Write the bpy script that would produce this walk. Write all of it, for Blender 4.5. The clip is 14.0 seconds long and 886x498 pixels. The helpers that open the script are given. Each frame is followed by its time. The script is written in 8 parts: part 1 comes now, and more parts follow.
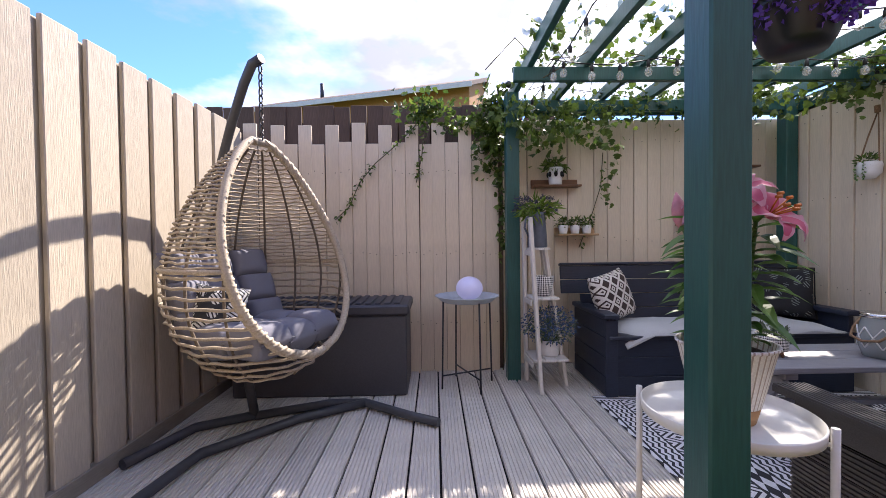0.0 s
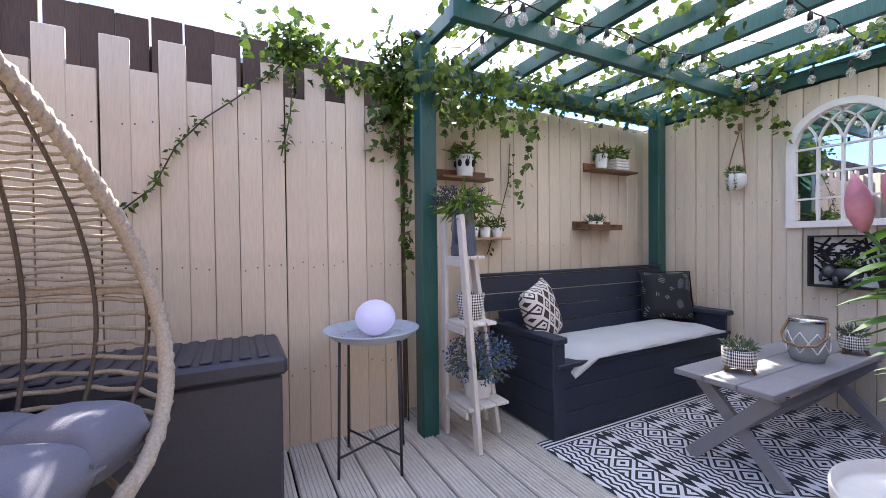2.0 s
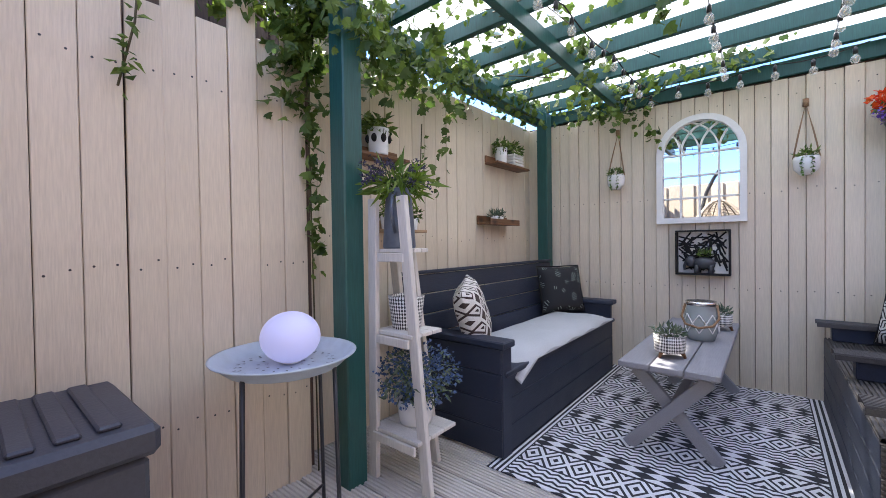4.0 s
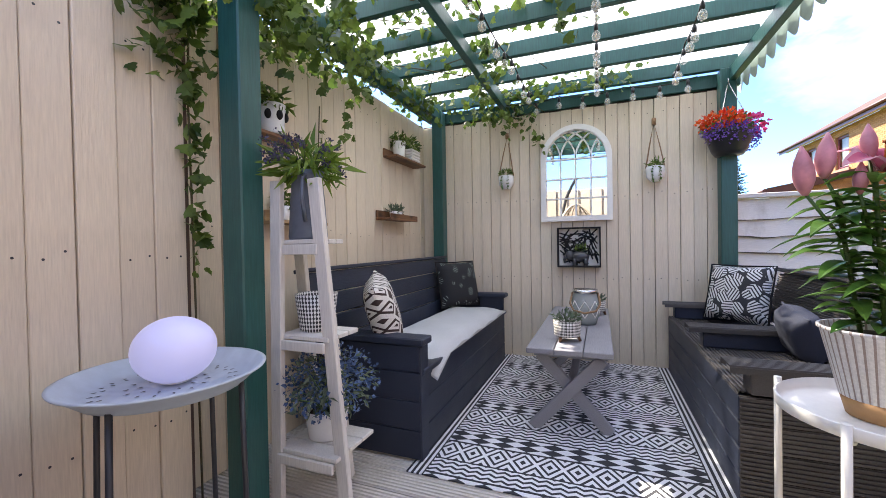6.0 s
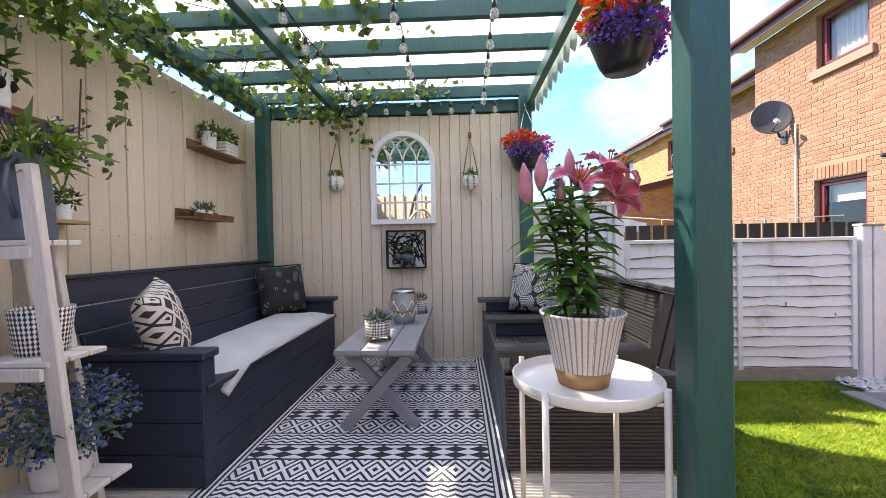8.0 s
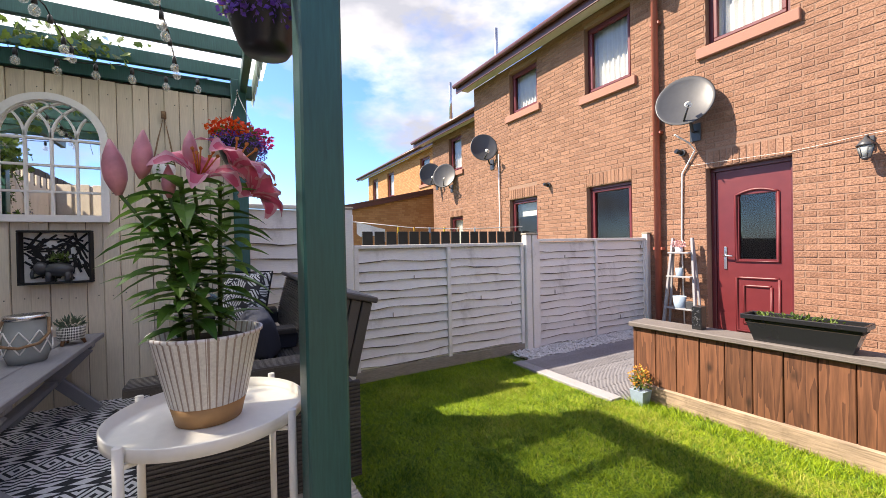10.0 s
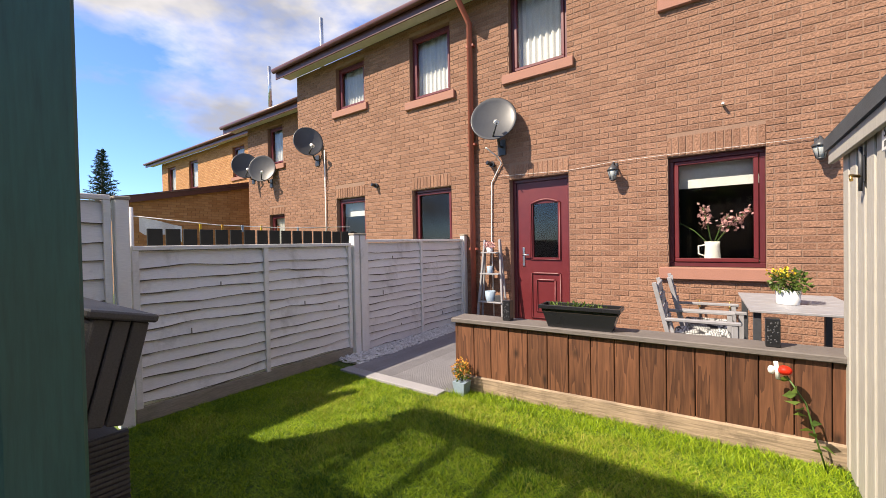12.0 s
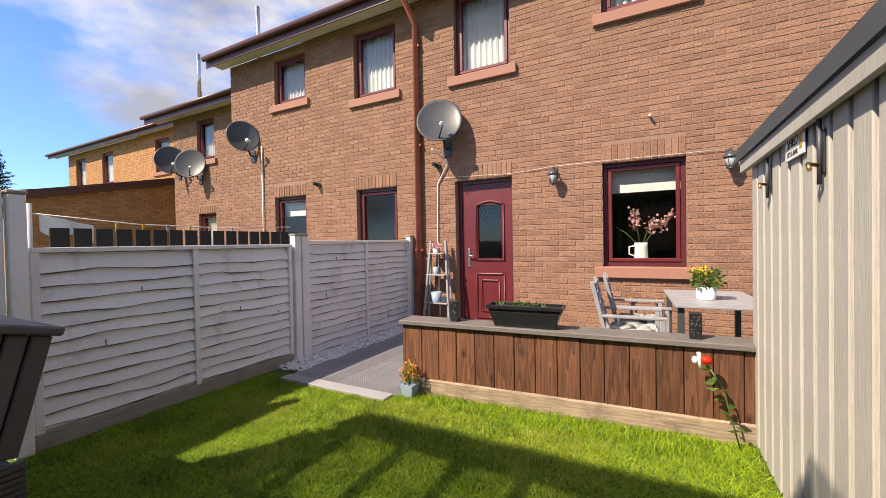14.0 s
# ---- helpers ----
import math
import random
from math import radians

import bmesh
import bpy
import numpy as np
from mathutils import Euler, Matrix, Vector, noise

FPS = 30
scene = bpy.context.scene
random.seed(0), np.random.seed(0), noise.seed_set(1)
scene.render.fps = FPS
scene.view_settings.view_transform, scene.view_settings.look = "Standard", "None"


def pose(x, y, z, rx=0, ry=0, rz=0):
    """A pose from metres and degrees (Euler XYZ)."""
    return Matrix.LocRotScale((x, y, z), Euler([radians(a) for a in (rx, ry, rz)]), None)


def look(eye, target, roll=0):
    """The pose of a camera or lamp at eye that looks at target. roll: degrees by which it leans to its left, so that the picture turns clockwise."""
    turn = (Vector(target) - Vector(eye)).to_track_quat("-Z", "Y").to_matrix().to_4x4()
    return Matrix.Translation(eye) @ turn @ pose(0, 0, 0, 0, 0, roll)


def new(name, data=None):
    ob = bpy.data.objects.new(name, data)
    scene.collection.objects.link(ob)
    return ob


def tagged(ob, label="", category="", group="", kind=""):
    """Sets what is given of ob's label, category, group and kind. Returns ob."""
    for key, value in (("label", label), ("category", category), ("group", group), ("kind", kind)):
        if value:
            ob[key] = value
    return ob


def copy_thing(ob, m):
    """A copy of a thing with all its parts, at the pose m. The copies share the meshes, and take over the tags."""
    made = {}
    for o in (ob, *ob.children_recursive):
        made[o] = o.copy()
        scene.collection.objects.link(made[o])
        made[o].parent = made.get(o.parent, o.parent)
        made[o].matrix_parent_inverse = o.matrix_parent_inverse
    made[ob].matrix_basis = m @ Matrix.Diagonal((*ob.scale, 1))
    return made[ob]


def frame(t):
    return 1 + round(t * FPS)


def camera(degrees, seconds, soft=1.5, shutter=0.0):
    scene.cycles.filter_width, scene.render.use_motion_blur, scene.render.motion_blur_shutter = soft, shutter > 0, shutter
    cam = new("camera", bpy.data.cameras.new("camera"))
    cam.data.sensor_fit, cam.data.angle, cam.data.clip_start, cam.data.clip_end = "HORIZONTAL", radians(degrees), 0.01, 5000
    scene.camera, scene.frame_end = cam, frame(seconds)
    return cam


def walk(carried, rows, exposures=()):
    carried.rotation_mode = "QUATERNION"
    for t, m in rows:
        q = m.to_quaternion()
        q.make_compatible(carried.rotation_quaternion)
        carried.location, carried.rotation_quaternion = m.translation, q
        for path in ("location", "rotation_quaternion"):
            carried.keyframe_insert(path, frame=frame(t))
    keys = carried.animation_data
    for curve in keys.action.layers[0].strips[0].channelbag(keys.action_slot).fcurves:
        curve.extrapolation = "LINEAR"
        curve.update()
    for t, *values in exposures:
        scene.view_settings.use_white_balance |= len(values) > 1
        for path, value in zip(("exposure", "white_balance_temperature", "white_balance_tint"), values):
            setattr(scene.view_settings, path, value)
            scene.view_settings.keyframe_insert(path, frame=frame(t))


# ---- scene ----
cam = camera(96.4, 14.0, soft=0.55)
METRES, EYE, TILT, LEAN, TURN = 3.0, 1.12, 0.0, 0.0, -1.2
ROWS = [
    (0.0, 0.0, 0.0, 0.0, -0.01, -1.13, 0.64),
    (0.5, -0.0728, 0.1027, 0.006, -6.93, -1.16, 0.52),
    (1.0, -0.1068, 0.2083, 0.0042, -13.7, -1.08, 0.53),
    (1.5, -0.1221, 0.2908, 0.0105, -20.16, -0.97, 0.6),
    (2.0, -0.1331, 0.3502, 0.0063, -26.43, -0.91, 0.62),
    (2.5, -0.1551, 0.4087, -0.0023, -32.49, -0.67, 0.65),
    (3.0, -0.166, 0.4659, -0.0034, -38.31, -0.67, 0.7),
    (5.5, -0.1774, 0.6453, -0.0277, -63.33, -0.73, 0.91),
    (6.0, -0.1771, 0.6441, -0.0278, -67.2, -0.72, 0.95),
    (6.5, -0.1723, 0.6336, -0.0328, -71.19, -0.73, 0.96),
    (7.0, -0.1674, 0.61, -0.0316, -75.34, -0.74, 1.01),
    (9.5, -0.1324, 0.4307, -0.0327, -109.50, -0.45, 1.2),
    (10.0, -0.1267, 0.3974, -0.0360, -118.20, -0.5, 1.2),
    (10.5, -0.1148, 0.3853, -0.0373, -126.60, -0.65, 1.15),
    (11.0, -0.101, 0.3837, -0.0352, -133.59, -0.8, 1.09),
    (11.5, -0.0933, 0.3695, -0.0359, -138.82, -0.87, 1.11),
    (12.0, -0.0867, 0.3652, -0.0365, -142.76, -0.89, 1.09),
    (12.5, -0.0818, 0.3636, -0.0363, -145.68, -0.91, 1.08),
    (13.0, -0.0786, 0.363, -0.036, -147.9, -0.92, 1.07),
    (13.5, -0.0749, 0.3612, -0.0366, -149.57, -0.91, 1.08),
    (14.0, -0.0732, 0.3615, -0.0363, -150.8, -0.89, 1.09),
]
EXPOSURES = [(0.0, 1.9, 6750, 19), (1.5, 2.45, 6600, 17), (3.0, 2.52, 6450, 15), (5.5, 2.56, 6950, 14), (7.0, 2.54, 7100, 14), (9.5, 2.02, 7450, 14), (11.0, 1.55, 7600, 13), (14.0, 1.33, 7650, 13)]
walk(cam, [(t, pose(0, 0, EYE, TILT, LEAN, TURN) @ pose(METRES * x, METRES * y, METRES * z, 90 + pitch, roll, yaw)) for t, x, y, z, yaw, pitch, roll in ROWS], EXPOSURES)

# ---------------------------------------------------------------- light
SUN_FROM = Vector((0.54, 0.84, 1.03)).normalized()
sun_data = bpy.data.lights.new("sun", "SUN")
sun_data.energy, sun_data.angle, sun_data.color = 3.5, radians(0.6), (1.0, 0.94, 0.84)
sun = new("sun", sun_data)
sun.matrix_world = look(SUN_FROM * 40, (0, 0, 0))

world = bpy.data.worlds.new("sky")
scene.world = world
world.use_nodes = True
wn, wl = world.node_tree.nodes, world.node_tree.links
wn.clear()
w_out, w_bg, w_sky = wn.new("ShaderNodeOutputWorld"), wn.new("ShaderNodeBackground"), wn.new("ShaderNodeTexSky")
w_sky.sky_type, w_sky.sun_disc = "NISHITA", False
w_sky.sun_elevation = math.asin(SUN_FROM.z)
w_sky.sun_rotation = math.atan2(SUN_FROM.x, SUN_FROM.y)
w_sky.air_density, w_sky.dust_density, w_sky.ozone_density = 1.0, 0.2, 4.0
w_co, w_map = wn.new("ShaderNodeTexCoord"), wn.new("ShaderNodeMapping")
w_map.inputs["Scale"].default_value = (1.0, 1.0, 2.2)
w_map.inputs["Location"].default_value = (0.35, 0.1, 0.2)
w_n = wn.new("ShaderNodeTexNoise")
w_n.inputs["Scale"].default_value, w_n.inputs["Detail"].default_value, w_n.inputs["Roughness"].default_value = 2.1, 7.0, 0.56
w_r = wn.new("ShaderNodeValToRGB")
w_r.color_ramp.elements[0].position, w_r.color_ramp.elements[1].position = 0.44, 0.60
w_n2 = wn.new("ShaderNodeTexNoise")
w_n2.inputs["Scale"].default_value, w_n2.inputs["Detail"].default_value = 3.3, 5.0
w_r2 = wn.new("ShaderNodeValToRGB")
w_r2.color_ramp.elements[0].position, w_r2.color_ramp.elements[1].position = 0.44, 0.76
w_r2.color_ramp.elements[0].color, w_r2.color_ramp.elements[1].color = (1.25, 1.38, 1.7, 1), (3.3, 3.4, 3.6, 1)
w_mix = wn.new("ShaderNodeMix")
w_mix.data_type = "RGBA"
wl.new(w_co.outputs["Generated"], w_map.inputs["Vector"])
wl.new(w_map.outputs["Vector"], w_n.inputs["Vector"])
wl.new(w_map.outputs["Vector"], w_n2.inputs["Vector"])
# a broad bank of cloud stands over the house row and another behind the back fence
w_bank = w_n.outputs["Fac"]
for way, tight, more in (((0.81, -0.42, 0.42), 26.0, 0.17), ((-0.05, 0.90, 0.45), 7.0, 0.06), ((0.955, -0.18, 0.23), 60.0, -0.14), ((-0.55, 0.75, 0.36), 40.0, -0.12)):
    w_d, w_e, w_f = wn.new("ShaderNodeVectorMath"), wn.new("ShaderNodeMath"), wn.new("ShaderNodeMath")
    w_d.operation, w_e.operation, w_f.operation = "DOT_PRODUCT", "POWER", "MULTIPLY_ADD"
    w_d.inputs[1].default_value = Vector(way).normalized()
    w_e.inputs[1].default_value, w_f.inputs[1].default_value = tight, more
    w_g = wn.new("ShaderNodeMath")
    w_g.operation = "MAXIMUM"
    wl.new(w_co.outputs["Generated"], w_d.inputs[0])
    wl.new(w_d.outputs["Value"], w_g.inputs[0])
    wl.new(w_g.outputs[0], w_e.inputs[0])
    wl.new(w_e.outputs[0], w_f.inputs[0])
    wl.new(w_bank, w_f.inputs[2])
    w_bank = w_f.outputs[0]
wl.new(w_bank, w_r.inputs["Fac"])
wl.new(w_n2.outputs["Fac"], w_r2.inputs["Fac"])
wl.new(w_r.outputs["Color"], w_mix.inputs["Factor"])
w_deep = wn.new("ShaderNodeMix")
w_deep.data_type, w_deep.blend_type = "RGBA", "MULTIPLY"
w_deep.inputs["Factor"].default_value = 1.0
w_deep.inputs["B"].default_value = (0.36, 0.52, 0.80, 1)
wl.new(w_sky.outputs["Color"], w_deep.inputs["A"])
wl.new(w_deep.outputs["Result"], w_mix.inputs["A"])
# clouds are brighter towards the sun
w_dot = wn.new("ShaderNodeVectorMath")
w_dot.operation = "DOT_PRODUCT"
w_dot.inputs[1].default_value = SUN_FROM
wl.new(w_co.outputs["Generated"], w_dot.inputs[0])
w_pos, w_pow, w_gain = (wn.new("ShaderNodeMath") for _ in range(3))
w_pos.operation, w_pow.operation, w_gain.operation = "MAXIMUM", "POWER", "MULTIPLY_ADD"
w_pos.inputs[1].default_value, w_pow.inputs[1].default_value = 0.0, 5.0
w_gain.inputs[1].default_value, w_gain.inputs[2].default_value = 0.5, 1.0
wl.new(w_dot.outputs["Value"], w_pos.inputs[0])
wl.new(w_pos.outputs[0], w_pow.inputs[0])
wl.new(w_pow.outputs[0], w_gain.inputs[0])
w_lit = wn.new("ShaderNodeVectorMath")
w_lit.operation = "SCALE"
wl.new(w_r2.outputs["Color"], w_lit.inputs[0])
wl.new(w_gain.outputs[0], w_lit.inputs["Scale"])
wl.new(w_lit.outputs["Vector"], w_mix.inputs["B"])
wl.new(w_mix.outputs["Result"], w_bg.inputs["Color"])
w_bg.inputs["Strength"].default_value = 0.15
wl.new(w_bg.outputs["Background"], w_out.inputs["Surface"])

# ---------------------------------------------------------------- materials


def nodes_of(name):
    m = bpy.data.materials.new(name)
    m.use_nodes = True
    nt = m.node_tree
    return m, nt, nt.nodes["Principled BSDF"]


def math_node(nt, op, a, b=None, c=None):
    n = nt.nodes.new("ShaderNodeMath")
    n.operation = op
    for i, v in enumerate((a, b, c)):
        if v is None:
            continue
        if isinstance(v, (int, float)):
            n.inputs[i].default_value = v
        else:
            nt.links.new(v, n.inputs[i])
    return n.outputs[0]


def ramp(nt, fac, stops):
    r = nt.nodes.new("ShaderNodeValToRGB")
    while len(r.color_ramp.elements) < len(stops):
        r.color_ramp.elements.new(0.5)
    for e, (p, c) in zip(r.color_ramp.elements, stops):
        e.position, e.color = p, (*c, 1)
    nt.links.new(fac, r.inputs["Fac"])
    return r.outputs["Color"]


def mixed(nt, fac, a, b, mode="MIX"):
    n = nt.nodes.new("ShaderNodeMix")
    n.data_type, n.blend_type = "RGBA", mode
    for key, v in (("Factor", fac), ("A", a), ("B", b)):
        if isinstance(v, (int, float)):
            n.inputs[key].default_value = v
        elif isinstance(v, tuple):
            n.inputs[key].default_value = (*v, 1)
        else:
            nt.links.new(v, n.inputs[key])
    return n.outputs["Result"]


def noise_tex(nt, scale, detail=4.0, stretch=(1, 1, 1), co="Object", rough=0.55):
    t, mp, nz = nt.nodes.new("ShaderNodeTexCoord"), nt.nodes.new("ShaderNodeMapping"), nt.nodes.new("ShaderNodeTexNoise")
    mp.inputs["Scale"].default_value = stretch
    nz.inputs["Scale"].default_value, nz.inputs["Detail"].default_value, nz.inputs["Roughness"].default_value = scale, detail, rough
    nt.links.new(t.outputs[co], mp.inputs["Vector"])
    nt.links.new(mp.outputs["Vector"], nz.inputs["Vector"])
    return nz.outputs["Fac"]


def bump(nt, bsdf, height, strength=0.3, distance=0.004):
    b = nt.nodes.new("ShaderNodeBump")
    b.inputs["Strength"].default_value, b.inputs["Distance"].default_value = strength, distance
    nt.links.new(height, b.inputs["Height"])
    nt.links.new(b.outputs["Normal"], bsdf.inputs["Normal"])


def shade(c, k):
    return tuple(min(1.0, v * k) for v in c)


def surface(name, color, rough=0.6, vary=0.18, fine=60.0, coarse=4.0, stretch=(1, 1, 1), relief=0.25, metal=0.0, stain=None, per_piece=0.0, stain_amount=0.5, coat=0.0, stain_scale=2.2):
    """A painted or raw surface: fine grain, coarse clouding, stains, piece to piece shift."""
    m, nt, p = nodes_of(name)
    f, c = noise_tex(nt, fine, 5, stretch), noise_tex(nt, coarse, 3)
    col = ramp(nt, f, [(0.28, shade(color, 1 - vary)), (0.72, shade(color, 1 + vary * 0.6))])
    col = mixed(nt, 1.0, col, ramp(nt, c, [(0.3, (1 - vary * 0.7,) * 3), (0.7, (1.0,) * 3)]), "MULTIPLY")
    if stain:
        s = noise_tex(nt, stain_scale, 7, (1, 1, 0.6), rough=0.7)
        col = mixed(nt, math_node(nt, "MULTIPLY", math_node(nt, "SMOOTH_MIN", math_node(nt, "MAXIMUM", math_node(nt, "MULTIPLY_ADD", s, 5.0, -2.75), 0.0), 1.0, 0.1), stain_amount), col, stain)
    if per_piece:
        oi = nt.nodes.new("ShaderNodeObjectInfo")
        k = math_node(nt, "MULTIPLY_ADD", oi.outputs["Random"], per_piece * 2, 1 - per_piece)
        hsv = nt.nodes.new("ShaderNodeHueSaturation")
        nt.links.new(k, hsv.inputs["Value"])
        nt.links.new(col, hsv.inputs["Color"])
        col = hsv.outputs["Color"]
    nt.links.new(col, p.inputs["Base Color"])
    p.inputs["Roughness"].default_value, p.inputs["Metallic"].default_value = rough, metal
    p.inputs["Coat Weight"].default_value = coat
    nt.links.new(math_node(nt, "MULTIPLY_ADD", c, 0.25, rough - 0.12), p.inputs["Roughness"])
    if relief:
        bump(nt, p, f, relief)
    return m


def islands(name, color_a, color_b, rough, fine, relief=0.5, spec=0.4, translucent=0.0):
    """Many loose pieces in one mesh, each a little different."""
    m, nt, p = nodes_of(name)
    g, oi = nt.nodes.new("ShaderNodeNewGeometry"), nt.nodes.new("ShaderNodeObjectInfo")
    col = ramp(nt, math_node(nt, "FRACT", math_node(nt, "ADD", g.outputs["Random Per Island"], oi.outputs["Random"])), [(0.0, color_a), (1.0, color_b)])
    f = noise_tex(nt, fine, 4)
    col = mixed(nt, 1.0, col, ramp(nt, f, [(0.3, (0.78 if relief < 2 else 0.58,) * 3), (0.7, (1.0 if relief < 2 else 1.12,) * 3)]), "MULTIPLY")
    nt.links.new(col, p.inputs["Base Color"])
    p.inputs["Roughness"].default_value = rough
    p.inputs["Specular IOR Level"].default_value = spec
    if relief:
        bump(nt, p, f, min(relief, 1.0), 0.004 * max(relief, 1.0))
    if translucent:
        tr, mx = nt.nodes.new("ShaderNodeBsdfTranslucent"), nt.nodes.new("ShaderNodeMixShader")
        nt.links.new(col, tr.inputs["Color"])
        mx.inputs["Fac"].default_value = translucent
        nt.links.new(p.outputs["BSDF"], mx.inputs[1])
        nt.links.new(tr.outputs["BSDF"], mx.inputs[2])
        nt.links.new(mx.outputs["Shader"], nt.nodes["Material Output"].inputs["Surface"])
    return m


def wood(name, a, b, rough=0.65, along=2, ring=9.0, per_piece=0.2, relief=0.3):
    """Wood with long grain along one local axis and knots."""
    m, nt, p = nodes_of(name)
    st = [1.0, 1.0, 1.0]
    st[along] = 0.07
    oi = nt.nodes.new("ShaderNodeObjectInfo")
    t, add, mp = nt.nodes.new("ShaderNodeTexCoord"), nt.nodes.new("ShaderNodeVectorMath"), nt.nodes.new("ShaderNodeMapping")
    nt.links.new(t.outputs["Object"], add.inputs[0])
    off = nt.nodes.new("ShaderNodeCombineXYZ")
    for k in "XYZ":
        nt.links.new(math_node(nt, "MULTIPLY", oi.outputs["Random"], 37.0), off.inputs[k])
    nt.links.new(off.outputs[0], add.inputs[1])
    mp.inputs["Scale"].default_value = st
    nt.links.new(add.outputs[0], mp.inputs["Vector"])
    n1 = nt.nodes.new("ShaderNodeTexNoise")
    n1.inputs["Scale"].default_value, n1.inputs["Detail"].default_value = ring, 3
    nt.links.new(mp.outputs["Vector"], n1.inputs["Vector"])
    rings = math_node(nt, "FRACT", math_node(nt, "MULTIPLY", n1.outputs["Fac"], 9.0))
    n2 = nt.nodes.new("ShaderNodeTexNoise")
    n2.inputs["Scale"].default_value, n2.inputs["Detail"].default_value = 120, 4
    nt.links.new(mp.outputs["Vector"], n2.inputs["Vector"])
    fac = math_node(nt, "MULTIPLY_ADD", rings, 0.45, math_node(nt, "MULTIPLY", n2.outputs["Fac"], 0.6))
    col = ramp(nt, fac, [(0.2, a), (0.85, b)])
    # scattered dark knots, longer along the grain
    mk, vk = nt.nodes.new("ShaderNodeMapping"), nt.nodes.new("ShaderNodeTexVoronoi")
    ks = [6.0, 6.0, 6.0]
    ks[along] = 3.6
    mk.inputs["Scale"].default_value = ks
    vk.inputs["Scale"].default_value = 1.0
    nt.links.new(add.outputs[0], mk.inputs["Vector"])
    nt.links.new(mk.outputs["Vector"], vk.inputs["Vector"])
    col = mixed(nt, 1.0, col, ramp(nt, vk.outputs["Distance"], [(0.04, (0.25,) * 3), (0.13, (0.7,) * 3), (0.2, (1.0,) * 3)]), "MULTIPLY")
    k = math_node(nt, "MULTIPLY_ADD", oi.outputs["Random"], per_piece * 2, 1 - per_piece)
    hsv = nt.nodes.new("ShaderNodeHueSaturation")
    nt.links.new(k, hsv.inputs["Value"])
    nt.links.new(col, hsv.inputs["Color"])
    nt.links.new(hsv.outputs["Color"], p.inputs["Base Color"])
    p.inputs["Roughness"].default_value = rough
    bump(nt, p, fac, relief, 0.002)
    return m


def clear(name, tint, through_part, rough=0.05):
    """Clear sheet: most light passes, the rest is gloss."""
    m, nt, p = nodes_of(name)
    tr, mx = nt.nodes.new("ShaderNodeBsdfTransparent"), nt.nodes.new("ShaderNodeMixShader")
    tr.inputs["Color"].default_value = (*tint, 1)
    p.inputs["Base Color"].default_value = (*tint, 1)
    p.inputs["Roughness"].default_value = rough
    f = noise_tex(nt, 3.0, 6, (1, 1, 1))
    nt.links.new(math_node(nt, "MULTIPLY_ADD", f, 0.3, through_part - 0.15), mx.inputs["Fac"])
    nt.links.new(p.outputs["BSDF"], mx.inputs[1])
    nt.links.new(tr.outputs["BSDF"], mx.inputs[2])
    nt.links.new(mx.outputs["Shader"], nt.nodes["Material Output"].inputs["Surface"])
    return m


CREAM = surface("cream_fence_paint", (0.72, 0.625, 0.485), 0.72, 0.10, 26, 3, (9, 9, 0.5), 0.35, stain=(0.45, 0.38, 0.27), per_piece=0.05, stain_amount=0.35)
CREAM_OLD = surface("weathered_cream_fence_paint", (0.50, 0.44, 0.35), 0.8, 0.16, 26, 3, (9, 9, 0.6), 0.6, stain=(0.27, 0.23, 0.17), per_piece=0.10, stain_amount=0.6, stain_scale=3.0)
GREEN = surface("dark_green_paint", (0.018, 0.098, 0.088), 0.42, 0.22, 18, 3, (8, 8, 0.6), 0.25, stain=(0.06, 0.14, 0.12), stain_amount=0.3)
BLACK_PAINT = surface("black_wood_paint", (0.020, 0.028, 0.052), 0.5, 0.25, 24, 4, (0.6, 8, 8), 0.3, per_piece=0.12)
BROWN_PAINT = surface("dark_brown_stain", (0.066, 0.060, 0.058), 0.55, 0.25, 24, 4, (0.6, 8, 8), 0.3, per_piece=0.15, stain=(0.12, 0.10, 0.085), stain_amount=0.35)
DECK = surface("grey_deck_boards", (0.66, 0.62, 0.565), 0.8, 0.16, 50, 3, (8, 0.5, 8), 0.3, stain=(0.22, 0.20, 0.17), per_piece=0.12, stain_amount=0.35)
DECK_DARK = surface("slate_deck_boards", (0.29, 0.285, 0.30), 0.75, 0.18, 50, 3, (8, 0.5, 8), 0.3, per_piece=0.12)
# for black parts, and as painted shade in the gaps between boards
DARK = surface("black_and_gap_shade", (0.012, 0.012, 0.012), 0.9, 0.2, 20, 3)
GREY_FENCE = surface("pale_grey_fence_paint", (0.80, 0.775, 0.73), 0.7, 0.10, 40, 3, (8, 0.6, 8), 0.5, stain=(0.30, 0.27, 0.22), stain_amount=0.55, per_piece=0.06, stain_scale=3.6)
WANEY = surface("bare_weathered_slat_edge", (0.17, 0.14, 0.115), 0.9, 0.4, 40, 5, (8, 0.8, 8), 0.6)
OLD_BOARD = surface("weathered_board", (0.33, 0.29, 0.23), 0.85, 0.25, 30, 3, (6, 0.5, 6), 0.5, stain=(0.12, 0.13, 0.07), stain_amount=0.6)
BROWN_FENCE = surface("old_brown_fence", (0.13, 0.085, 0.065), 0.85, 0.3, 24, 3, (8, 8, 0.5), 0.5, per_piece=0.25, stain=(0.22, 0.20, 0.19), stain_amount=0.4)
PLANK_BROWN = wood("stained_pine_plank", (0.058, 0.022, 0.012), (0.195, 0.080, 0.040), 0.6, 2, 9.0, 0.22)
CAP_WOOD = surface("weathered_grey_cap", (0.165, 0.145, 0.135), 0.7, 0.3, 30, 3, (0.5, 8, 8), 0.4)
